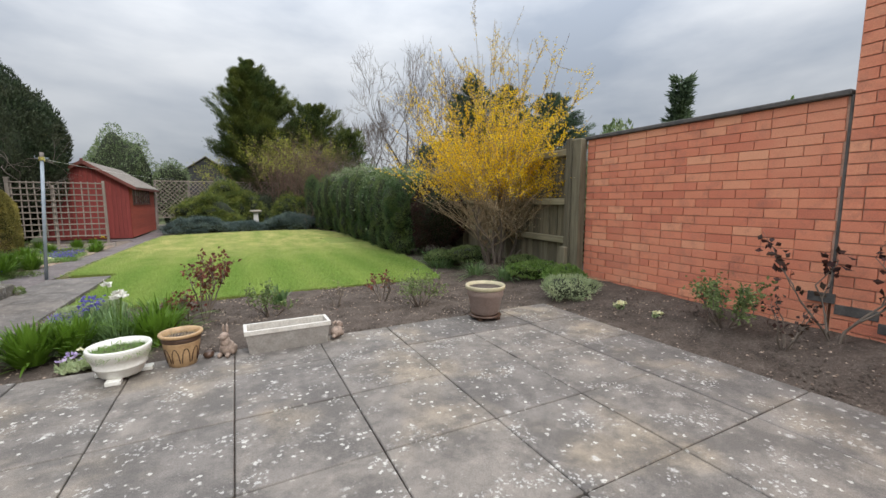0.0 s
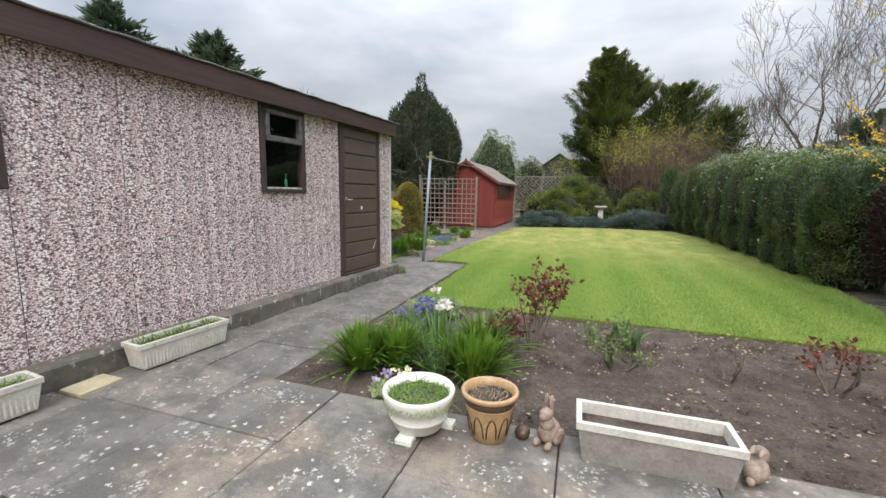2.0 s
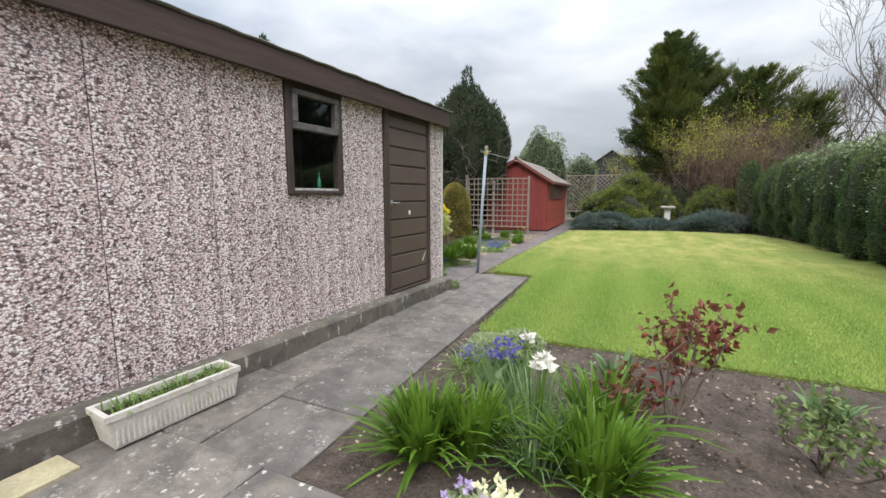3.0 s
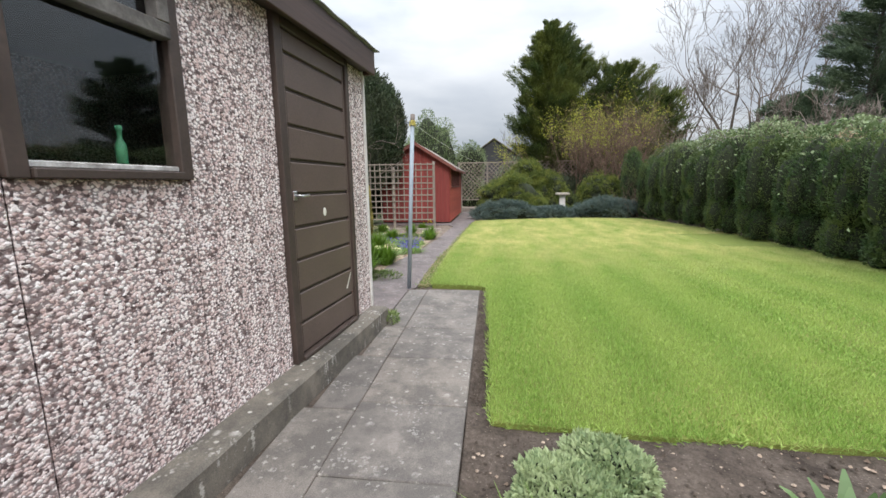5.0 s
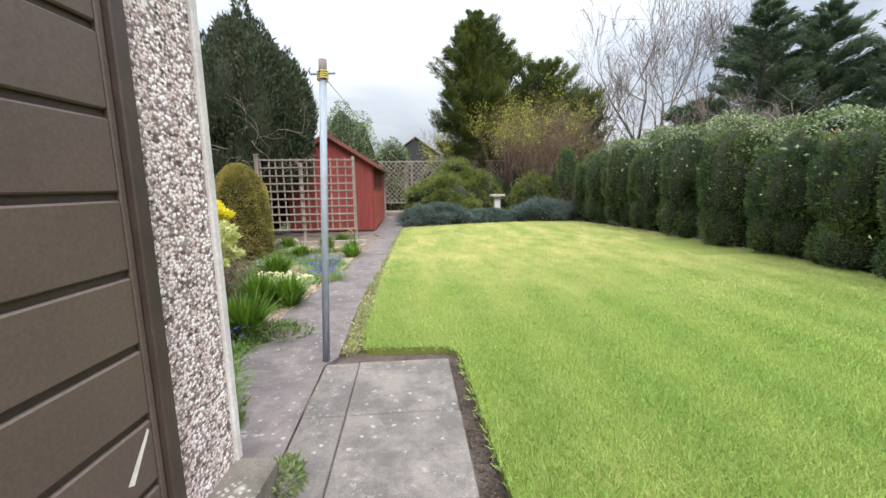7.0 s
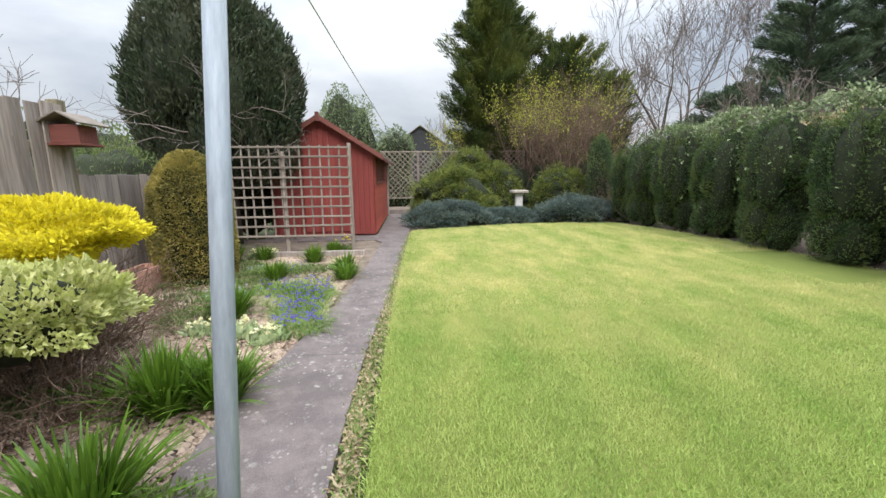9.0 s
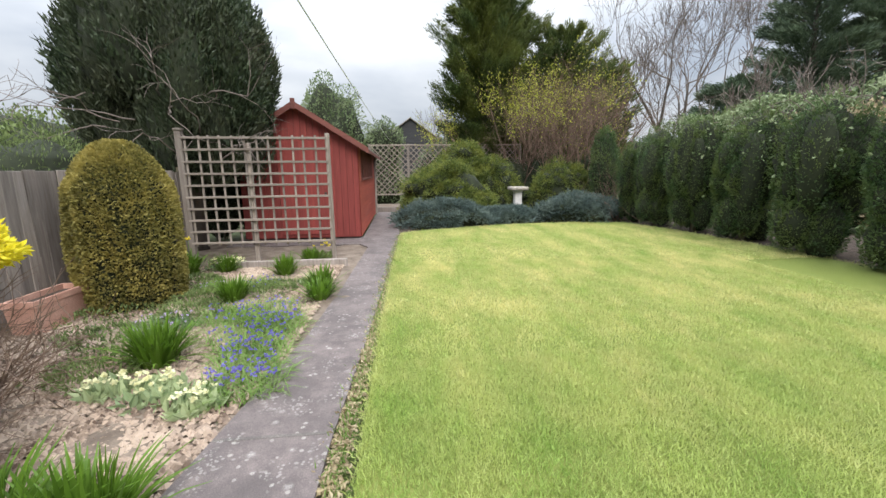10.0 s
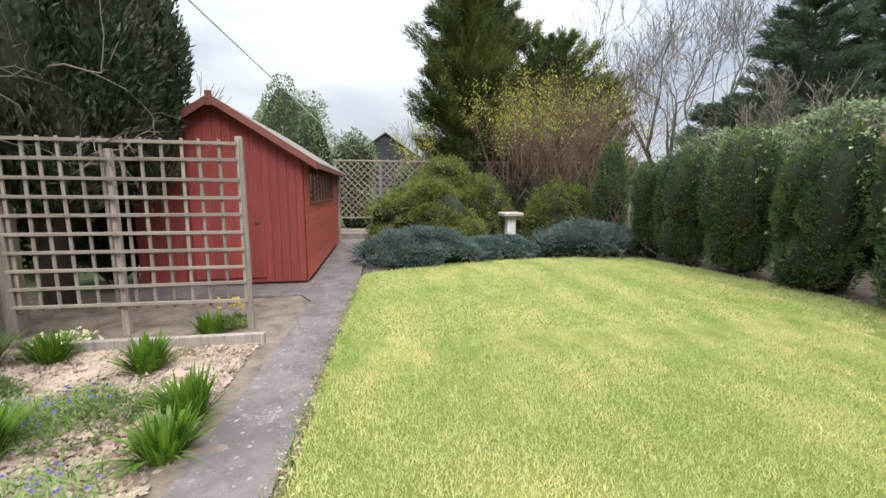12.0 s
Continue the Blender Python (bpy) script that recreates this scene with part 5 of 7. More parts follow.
def strap_clump(name, x, y, z, n, length, width, spread, leaf, label, seed, bend=0.55, r0=0.06, category="plant", flowers=None, group=""):
    """A clump of arching strap leaves from one crown, with flowers on stalks."""
    g = np.random.default_rng(seed)
    ob = base(name, x, y, z, label, category, group)
    a, q = g.uniform(0, 6.283, n), r0 * np.sqrt(g.random(n))
    P = np.stack([q * np.cos(a), q * np.sin(a), np.full(n, -0.01)], 1)
    tilt = np.abs(g.normal(size=n)) * spread
    D = np.stack([np.cos(a) * np.sin(tilt), np.sin(a) * np.sin(tilt), np.cos(tilt)], 1)
    part("leaves", strap_mesh("leaves", P, D, length * g.uniform(0.6, 1.1, n), width * g.uniform(0.7, 1.2, n), M[leaf], bend * g.uniform(0.3, 1.4, n), 5), None, ob)
    if flowers:
        count, petal, size, hgt = flowers
        for k in range(count):
            aa, rr = g.uniform(0, 6.28), g.uniform(0.0, spread * 0.35)
            top = Vector((rr * math.cos(aa), rr * math.sin(aa), hgt * g.uniform(0.85, 1.1)))
            st = part("stalk", tube_mesh("stalk", [(0.3 * top.x, 0.3 * top.y, 0), tuple(top)], [0.004, 0.003], M["strap"], 5), None, ob)
            m = 14
            PP = np.tile(np.array(top), (m, 1))
            DD = sphere_dirs(m, -0.3)
            part("flower", leaf_mesh("flower", PP, DD, size * g.uniform(0.8, 1.1, m), size * 0.6, M[petal], 0.1), None, st)
    return ob


strap_clump("iris_clump", -1.40, 4.22, 0.0, 380, 0.37, 0.026, 0.42, "strap", "dense clump of arching green strap leaves", 11, 0.34, 0.10, group="strap-leaved clumps")
strap_clump("iris_clump", -1.17, 4.34, 0.0, 300, 0.36, 0.026, 0.42, "strap", "dense clump of arching green strap leaves", 12, 0.34, 0.09, group="strap-leaved clumps")
strap_clump("iris_clump", -0.60, 4.34, 0.0, 380, 0.36, 0.026, 0.42, "strap", "dense clump of arching green strap leaves", 13, 0.32, 0.12, group="strap-leaved clumps")
strap_clump("iris_clump", -0.62, 4.72, 0.0, 120, 0.46, 0.028, 0.45, "strap", "upright clump of broad green strap leaves", 14, 0.4, 0.12, group="strap-leaved clumps")
strap_clump("daffodils", -0.92, 4.55, 0.0, 150, 0.42, 0.012, 0.35, "daff", "white flowering daffodils with thin blue-green leaves", 15, 0.35, 0.16, flowers=(6, "white_petal", 0.058, 0.46))
strap_clump("daffodils", -0.86, 4.30, 0.0, 110, 0.34, 0.012, 0.5, "daff", "thin blue-green daffodil leaves", 16, 0.5, 0.12)


def flower_heads(name, x, y, z, n, spread, petal, size, height, leaf, label, seed, leaves=120, leaf_len=0.08, group="", stalk=True):
    """Low plants with many small flowers over leaves."""
    g = np.random.default_rng(seed)
    ob = base(name, x, y, z, label, "flowers", group)
    a, q = g.uniform(0, 6.283, leaves), spread * np.sqrt(g.random(leaves))
    P = np.stack([q * np.cos(a), q * np.sin(a), np.zeros(leaves)], 1)
    D = g.normal(size=(leaves, 3)) * 0.6 + np.array([0, 0, 0.7])
    D[:, 2] = np.abs(D[:, 2]) + 0.05
    if name == "grape_hyacinths":
        part("leaves", strap_mesh("leaves", P, D, leaf_len * 1.25 * g.uniform(0.5, 1.3, leaves), 0.007, M[leaf], 0.5, 3), None, ob)
    else:
        part("leaves", leaf_mesh("leaves", P, D, leaf_len * g.uniform(0.6, 1.3, leaves), leaf_len * 0.42, M[leaf]), None, ob)
    a, q = g.uniform(0, 6.283, n), spread * 0.9 * np.sqrt(g.random(n))
    C = np.stack([q * np.cos(a), q * np.sin(a), height * g.uniform(0.7, 1.15, n)], 1)
    k = 7
    PP = np.repeat(C, k, 0)
    DD = sphere_dirs(n * k, -0.2)
    part("blossom", leaf_mesh("blossom", PP, DD, size * g.uniform(0.7, 1.1, n * k), size * 0.75, M[petal], 0.1), None, ob)
    return ob


flower_heads("primroses", -0.93, 3.93, 0.0, 14, 0.10, "primrose", 0.028, 0.13, "pale_herb", "pale cream primroses with crinkled green leaves", 21, 90, 0.09)
flower_heads("pansies", -1.06, 3.90, 0.0, 12, 0.10, "lilac_petal", 0.026, 0.10, "pale_herb", "lilac and white pansies in the bed corner", 22, 70, 0.08)
flower_heads("hyacinths", -1.18, 4.95, 0.0, 40, 0.12, "blue_petal", 0.024, 0.30, "daff", "blue hyacinths in flower", 23, 80, 0.22)
flower_heads("grape_hyacinths", -1.47, 5.24, 0.0, 150, 0.18, "blue_petal", 0.010, 0.12, "herb", "blue grape hyacinths beside the path", 24, 220, 0.17)
bush("stonecrop", -1.44, 5.50, 0.0, 0.21, 0.18, 0.075, "pale_herb", 4200, 0.034, 0.020, "pale silvery green mound of stonecrop", "plant", 31, amp=0.25)
bush("stonecrop", -1.24, 5.66, 0.0, 0.17, 0.16, 0.07, "pale_herb", 3000, 0.034, 0.020, "pale silvery green mound of stonecrop", "plant", 32, amp=0.25)
strap_clump("tulips", -0.54, 5.40, 0.0, 26, 0.26, 0.055, 0.35, "daff", "broad grey-green tulip leaves", 17, 0.35, 0.08)
strap_clump("tulips", 0.52, 5.30, 0.0, 26, 0.26, 0.055, 0.35, "daff", "broad grey-green tulip leaves", 18, 0.35, 0.08)


def rose(name, x, y, height, spread, leaf, n, label, seed, stems=6, L=0.05, woody="bark", group=""):
    """A shrub rose: forked stems with leaves towards their ends."""
    g = np.random.default_rng(seed)
    ob = base(name, x, y, bank(x, y), label, "rose bush", group)
    out = []
    for k in range(stems):
        a = g.uniform(0, 6.28)
        branches((0.02 * math.cos(a), 0.02 * math.sin(a), -0.03), (math.cos(a) * spread, math.sin(a) * spread, 1.0), height * g.uniform(0.55, 0.8), 0.011, 2, 0.45, g, out, 0.35, 2, 0.55)
    part("branchwork", limbs_mesh("branchwork", out, M[woody]), None, ob)
    tips = np.array([p for pts, rad, d in out if d < 2 for p in pts[1:]])
    tips = tips[tips[:, 2] > height * 0.3]
    if n:
        P = tips[g.integers(0, len(tips), n)] + g.normal(size=(n, 3)) * 0.025
        part("foliage", leaf_mesh("foliage", P, g.normal(size=(n, 3)) + np.array([0, 0, 0.2]), L * g.uniform(0.6, 1.2, n), L * 0.6, M[leaf]), None, ob)
    return ob


rose("rose_bush", -0.27, 4.99, 0.62, 0.25, "red_leaf", 330, "rose bush with dark red young leaves", 41, 6, 0.055)
rose("rose_bush", -0.42, 4.90, 0.30, 0.5, "red_leaf", 130, "low red-leaved shoots in the bed", 42, 5, 0.05)
rose("rose_bush", 0.37, 4.86, 0.34, 0.5, "scrub", 300, "small green leafed rose bush", 43, 6, 0.045)
rose("rose_bush", 1.12, 4.92, 0.26, 0.6, "dry", 20, "bare brown stubby rose stems", 44, 5, 0.03)
rose("rose_bush", 1.70, 4.90, 0.36, 0.8, "red_leaf", 110, "sparse rose with reddish shoots", 45, 5, 0.05)
rose("shrub", 2.02, 4.45, 0.36, 0.9, "scrub", 700, "low grey-green shrub in the bed", 46, 12, 0.035)
rose("shrub", 3.95, 2.05, 0.38, 0.9, "scrub", 800, "low green shrub below the brick wall", 47, 12, 0.04)
rose("rose_bush", 4.13, 1.35, 0.75, 0.35, "dark_red", 120, "tall bare rose with dark purple leaves", 48, 4, 0.07)
rose("shrub", 3.85, 1.55, 0.35, 0.7, "dark_red", 60, "sparse dark leaved stems beside the wall", 49, 4, 0.05)
bush("lavender", 3.85, 3.80, 0.05, 0.36, 0.30, 0.11, "pale_herb", 2600, 0.06, 0.008, "sprawling silvery green plant at the patio edge", "plant", 33, amp=0.3)
flower_heads("primroses", 3.83, 3.06, 0.06, 12, 0.07, "primrose", 0.03, 0.06, "pale_herb", "cream primroses in the bare soil", 25, 40, 0.06)
flower_heads("primroses", 3.86, 2.63, 0.06, 8, 0.06, "primrose", 0.03, 0.05, "pale_herb", "cream primroses in the bare soil", 26, 40, 0.06)
for x, y, r, h, lf, sd in ((4.0, 4.75, 0.32, 0.10, "herb", 34), (4.08, 4.2, 0.26, 0.09, "herb", 35), (4.25, 5.3, 0.22, 0.08, "scrub", 39), (3.95, 6.5, 0.38, 0.13, "scrub", 37), (3.65, 7.1, 0.32, 0.11, "scrub", 38)):
    bush("ground_cover", x, y, bank(x, y), r, r, h, lf, 2200, 0.045, 0.02, "green low leafy ground cover", "plant", sd, amp=0.3, group="ground cover below the fence")
strap_clump("bluebell_leaves", 3.55, 5.65, 0.05, 90, 0.32, 0.02, 0.6, "daff", "green bulb leaves below the yellow shrub", 51, 0.5, 0.12)
strap_clump("bluebell_leaves", 3.72, 5.05, 0.05, 90, 0.32, 0.02, 0.6, "daff", "green bulb leaves below the yellow shrub", 54, 0.5, 0.14)
strap_clump("bluebell_leaves", 3.55, 6.9, 0.0, 140, 0.34, 0.02, 0.7, "daff", "green bulb leaves below the fence", 53, 0.5, 0.26)
strap_clump("bluebell_leaves", 3.75, 7.6, 0.0, 110, 0.36, 0.02, 0.7, "daff", "green bulb leaves below the fence", 52, 0.5, 0.2)

# crumbs of soil and pale stones over the bare bed
n = 5200
cx = np.concatenate([rng.uniform(-1.8, 4.3, n), rng.uniform(3.42, 4.3, n // 4)])
cy = np.concatenate([rng.uniform(3.85, 5.95, n), rng.uniform(0.5, 3.8, n // 4)])
cz = np.array([bank(a, b) for a, b in zip(cx, cy)])
cc = np.stack([cx, cy, cz], 1)


def pebbles(name, C, sizes, material, label):
    """Small angular stones, joined."""
    m = len(C)
    o = np.array([(1, 0, 0), (0, 1, 0), (-1, 0, 0), (0, -1, 0), (0, 0, 0.7), (0, 0, -0.5)], float)
    R = rng.uniform(0.6, 1.4, (m, 6, 1))
    ang = rng.uniform(0, 6.28, m)
    c, s = np.cos(ang), np.sin(ang)
    oo = np.stack([o[None, :, 0] * c[:, None] - o[None, :, 1] * s[:, None], o[None, :, 0] * s[:, None] + o[None, :, 1] * c[:, None], np.broadcast_to(o[None, :, 2], (m, 6))], -1)
    V = C[:, None, :] + oo * R * sizes[:, None, None]
    T = np.array([(0, 1, 4), (1, 2, 4), (2, 3, 4), (3, 0, 4), (1, 0, 5), (2, 1, 5), (3, 2, 5), (0, 3, 5)])
    F = (np.arange(m)[:, None, None] * 6 + T[None]).reshape(-1, 3)
    return tagged(new(name, mesh_fast(name, V.reshape(-1, 3), F, M[material])), label, "stones", kind="stuff")


k = rng.random(len(cc)) < 0.38
pebbles("pale_stones", cc[k], rng.uniform(0.004, 0.014, k.sum()), "chip", "small pale stones scattered over the soil")
pebbles("soil_crumbs", cc[~k], rng.uniform(0.005, 0.018, (~k).sum()), "soil", "crumbs and clods of dark soil")

# ---- forsythia ----
g = np.random.default_rng(61)
fo = base("forsythia", 4.15, 5.95, 0.08, "yellow flowering forsythia with many upright arching stems", "shrub")
limbs = []
for k in range(13):
    a = k * 0.4833 + g.normal() * 0.2
    branches((0.13 * math.cos(a), 0.13 * math.sin(a), -0.1), (0.20 * math.cos(a), 0.20 * math.sin(a), 1.0), g.uniform(1.0, 1.6), 0.024, 0, 0.3, g, limbs, 0.2, 2, 0.6, 0.22)
starts = [np.array(l[0][i]) for l in limbs for i in (-1, -2, -2, -3)]
shoots, side = [], []


def wand(p, d, L, r, steps, wob, lift):
    """One slender shoot that wavers and turns upwards; clear of the fence behind it."""
    pts = [tuple(p)]
    for j in range(steps):
        d = d + g.normal(size=3) * wob + np.array([0, 0, lift])
        d /= np.linalg.norm(d)
        p = p + d * L / steps
        if p[0] > 0.28 and p[2] < 2.1:
            p[0] = 0.28
        pts.append(tuple(p))
    return pts, [r * (1 - 0.75 * j / steps) for j in range(steps + 1)], 1


for k in range(215):
    s0 = starts[int(g.integers(len(starts)))]
    a, tilt = g.uniform(0, 6.283), 1.18 * g.random() ** 0.6
    L = (4.0 - 1.6 * tilt) * g.uniform(0.42, 1.0) - 0.5 * max(0.0, s0[2] - 1.0)
    shoots.append(wand(s0, np.array([math.cos(a) * math.sin(tilt), math.sin(a) * math.sin(tilt), math.cos(tilt)]), L, 0.008, 7, 0.09, 0.03))
    q = np.array(shoots[-1][0])
    for j in range(6):
        i = int(g.integers(2, 7))
        d = unit((q[i] - q[i - 1])[None])[0] + g.normal(size=3) * 0.45 + np.array([0, 0, 0.15])
        side.append(wand(q[i], d, g.uniform(0.2, 0.6), 0.0035, 4, 0.12, 0.05))
part("branchwork", limbs_mesh("branchwork", limbs, M["bark"], (7, 7, 7, 7)), None, fo)
part("branchwork", limbs_mesh("branchwork", shoots + side, M["bark_tan"]), None, fo)
FP, GP = [], []
for k, (pts, rad, d) in enumerate(shoots + side):
    q = np.array(pts)
    m = 110 if k < len(shoots) else 34
    t = g.random(m) * (len(q) - 1.01)
    i = t.astype(int)
    c = q[i] + (q[i + 1] - q[i]) * (t - i)[:, None] + g.normal(size=(m, 3)) * 0.016
    low = g.random(m) < np.clip((4.5 - c[:, 2]) / 2.4, 0.10, 0.85)
    FP.append(c[low])
    GP.append(c[~low])
FP, GP = np.concatenate(FP), np.concatenate(GP)
FP = FP[FP[:, 2] > 1.15 + 0.35 * g.random(len(FP))]
part("blossom", leaf_mesh("blossom", FP, g.normal(size=(len(FP), 3)), g.uniform(0.018, 0.038, len(FP)), 0.020, M["forsythia"]), None, fo, "golden yellow blossom")
part("bud_mass", leaf_mesh("bud_mass", GP, g.normal(size=(len(GP), 3)) + np.array([0, 0, 0.8]), g.uniform(0.015, 0.035, len(GP)), 0.013, M["dry"]), None, fo, "pale unopened buds")

# ---- hedge of clipped thuja columns ----


def thuja(x, y, r, h, seed, n=27000):
    """One clipped conifer: flame-like bulging lobes of small sprays down to a dark foot."""
    g = np.random.default_rng(seed)
    ob = base("hedge_conifer", x, y, -0.02, "clipped dense green conifer of the boundary hedge", "hedge conifer", "conifers of the hedge")
    lobes = [((0.0, 0.0, h * 0.56), (r * 0.74, r * 0.74, h * 0.43))]
    for k in range(8):
        a = k * 0.785 + g.normal() * 0.22
        q = g.uniform(0.40, 0.62)
        lobes.append(((q * r * math.cos(a), q * r * math.sin(a), h * g.uniform(0.50, 0.64)), (r * g.uniform(0.30, 0.46), r * g.uniform(0.30, 0.46), h * g.uniform(0.27, 0.37))))
    for k in range(7):
        a = g.uniform(0, 6.283)
        lobes.append(((0.62 * r * math.cos(a), 0.62 * r * math.sin(a), h * g.uniform(0.35, 0.72)), (r * g.uniform(0.22, 0.34), r * g.uniform(0.22, 0.34), h * g.uniform(0.10, 0.17))))
    for k in range(6):
        a = k * 1.05 + g.normal() * 0.4
        lobes.append(((0.42 * r * math.cos(a), 0.42 * r * math.sin(a), h * g.uniform(0.13, 0.24)), (r * 0.38, r * 0.38, h * 0.17)))
    Ps, Ds = [], []
    for j, (c, rr) in enumerate(lobes):
        m = n // len(lobes) * (2 if j == 0 else 1)
        P, D = blob_leaves(c, rr, m, seed * 10 + j, 3.4, 0.16, -0.95, 0.10, 0.7)
        Ps.append(P)
        Ds.append(D)
        # core coloured near-black for the shade between the sprays
        part("inner_mass", blob_core("inner_mass", c, tuple(q * 0.84 for q in rr), M["inner_shade"], seed * 10 + j, 3.4, 0.16, 10, 12), None, ob)
    P, D = np.concatenate(Ps), np.concatenate(Ds)
    k = (P[:, 2] > 0.06) & (P[:, 2] < h * 1.05)
    P, D = P[k], D[k]
    part("foliage", leaf_mesh("foliage", P, D, g.uniform(0.028, 0.07, len(P)), g.uniform(0.012, 0.024, len(P)), M["hedge"]), None, ob)
    part("trunk", tube_mesh("trunk", [(0, 0, -0.1), (0, 0, 0.6)], [0.06, 0.04], M["bark"], 8), None, ob)
    return ob


HEDGE = [(3.62, 9.15, 0.58, 1.85), (3.72, 10.0, 0.60, 1.92), (3.76, 10.9, 0.64, 2.0), (3.78, 11.85, 0.66, 2.06), (3.82, 13.05, 0.72, 2.26), (3.84, 14.3, 0.72, 2.32), (3.82, 15.5, 0.70, 2.34), (3.75, 16.65, 0.68, 2.32), (3.62, 17.75, 0.64, 2.25), (3.55, 18.6, 0.5, 2.05)]
for k, (hx, hy, hr, hhh) in enumerate(HEDGE):
    thuja(hx, hy, hr * (0.86 + 0.04 * math.sin(k * 2.7)), hhh * (1 + 0.03 * math.sin(k * 1.9)), 100 + k)
bush("purple_shrub", 4.15, 8.35, 0.0, 0.62, 0.62, 0.88, "dark_red", 7000, 0.06, 0.03, "dark purple leaved shrub beside the fence", seed=71, amp=0.3)
bush("trailing_shrub", 4.05, 8.95, 0.0, 0.5, 0.45, 0.95, "hedge", 5000, 0.09, 0.02, "green trailing conifer at the hedge end", seed=72, amp=0.25, up=-0.5)
bush("small_shrub", 3.58, 8.95, 0.0, 0.22, 0.22, 0.2, "scrub", 1800, 0.035, 0.02, "small rounded grey-green shrub at the lawn edge", seed=73)

# ivy and bramble over the hedge top
iv = base("ivy", 4.15, 13.0, 0.0, "pale green ivy and bramble trailing over the hedge", "climber")
n = 5200
iy = rng.uniform(-3.6, 5.6, n)
ix = rng.normal(size=n) * 0.28 - 0.10
top = np.interp(iy + 13.0, [h[1] for h in HEDGE], [h[3] for h in HEDGE])
iz = top * (1.0 - np.clip(np.abs(ix + 0.1) - 0.25, 0, 1) ** 1.2 * 0.9) + 0.10 * np.sin(iy * 3.1) + rng.normal(size=n) * 0.05 - 0.02
part("leaves", leaf_mesh("leaves", np.stack([ix, iy, iz], 1), rng.normal(size=(n, 3)) + np.array([-0.4, 0, 0.3]), rng.uniform(0.04, 0.085, n), 0.045, M["ivy"]), None, iv)
tw = []
for k in range(90):
    yy = rng.uniform(-1.0, 5.6)
    branches((rng.normal() * 0.3, yy, 2.0 + rng.uniform(0, 0.2)), (rng.normal(), rng.normal(), 0.5), rng.uniform(0.4, 0.9), 0.008, 1, 0.6, rng, tw, -0.05, 2, 0.6, 0.35)
part("branchwork", limbs_mesh("branchwork", tw, M["twig_grey"]), None, iv)

# ---- shrubs behind the lawn ----


def juniper(x, y, rx, ry, rz, leaf, n, label, seed, L=0.20, Wd=0.022, up=0.1, lobes=22, name="juniper", flat=0.20):
    """A spreading juniper: overlapping shelves of short feathery sprays over an inside coloured dark for shade."""
    g = np.random.default_rng(seed)
    ob = base(name, x, y, -0.03, label, "shrub")
    part("inner_mass", blob_core("inner_mass", (0, 0, rz * 0.30), (rx * 0.74, ry * 0.74, rz * 0.50), M["inner_shade"], seed, 3.0, 0.15, 12, 18), None, ob)
    Ps, Ds = [], []
    for k in range(lobes):
        a, u = g.uniform(0, 6.283), g.random() ** 0.8
        q = math.sqrt(1 - u * u) * g.uniform(0.66, 0.80)
        c = (rx * q * math.cos(a), ry * q * math.sin(a), rz * (0.10 + 0.70 * u * g.uniform(0.85, 1.05)))
        rr = (rx * g.uniform(0.20, 0.36), ry * g.uniform(0.24, 0.42), rz * g.uniform(0.7, 1.2) * flat)
        part("inner_mass", blob_core("inner_mass", c, tuple(qq * 0.60 for qq in rr), M["inner_shade"], seed + k, 3.0, 0.3, 8, 12), None, ob)
        P, D = blob_leaves(c, rr, n // lobes, seed + k, 4.0, 0.4, -0.35, 0.3, up)
        Ps.append(P)
        Ds.append(D * np.array([1.0, 1.0, 0.7]))
    P, D = np.concatenate(Ps), np.concatenate(Ds)
    k = P[:, 2] > 0.02
    P, D = P[k], D[k]
    part("foliage", leaf_mesh("foliage", P, D, L * g.uniform(0.6, 1.3, len(P)), Wd, M[leaf], 0.1), None, ob)
    return ob


juniper(-1.25, 18.55, 1.25, 0.66, 0.60, "blue_juniper", 30000, "low blue-green spreading juniper at the lawn end", 81, 0.09, 0.018, 0.15, 44, name="blue_juniper", flat=0.26)
juniper(0.25, 18.95, 1.05, 0.58, 0.40, "blue_juniper", 24000, "low blue-green spreading juniper at the lawn end", 82, 0.09, 0.018, 0.15, 44, name="blue_juniper", flat=0.26)
juniper(2.35, 18.95, 1.25, 0.65, 0.70, "blue_juniper", 30000, "low blue-green spreading juniper at the lawn end", 83, 0.09, 0.018, 0.15, 44, name="blue_juniper", flat=0.26)
juniper(-0.95, 20.1, 1.40, 0.98, 1.72, "juniper", 46000, "large mounded green juniper", 84, 0.075, 0.024, 0.3, 64, flat=0.15)
juniper(-0.35, 21.6, 1.1, 0.8, 2.45, "juniper", 24000, "tall yellow-green juniper behind the mound", 85, 0.08, 0.026, 0.3, 40, flat=0.15)
juniper(0.6, 21.2, 0.85, 0.7, 1.95, "juniper", 16000, "green conifer mound beside the bird bath", 88, 0.075, 0.024, 0.3, 34, flat=0.16)
juniper(2.45, 20.6, 0.95, 0.72, 1.75, "juniper", 20000, "rounded clipped green conifer", 86, 0.07, 0.022, 0.3, 40, flat=0.16)
bush("slim_conifer", 3.4, 19.8, 0.0, 0.36, 0.36, 1.28, "hedge", 6000, 0.08, 0.02, "slim upright dark green conifer", "conifer", 87, amp=0.15, up=0.9)
for k, (ux, uy, ur, uz) in enumerate(((0.5, 22.9, 0.9, 0.85), (1.5, 22.6, 0.9, 0.75), (2.9, 22.8, 0.9, 0.95), (3.9, 22.2, 0.7, 0.9))):
    bush("dark_shrub", ux, uy, -0.05, ur, ur * 0.7, uz, "conifer", 5000, 0.08, 0.03, "dark evergreen undergrowth behind the bird bath", seed=800 + k, amp=0.3)
lo = []
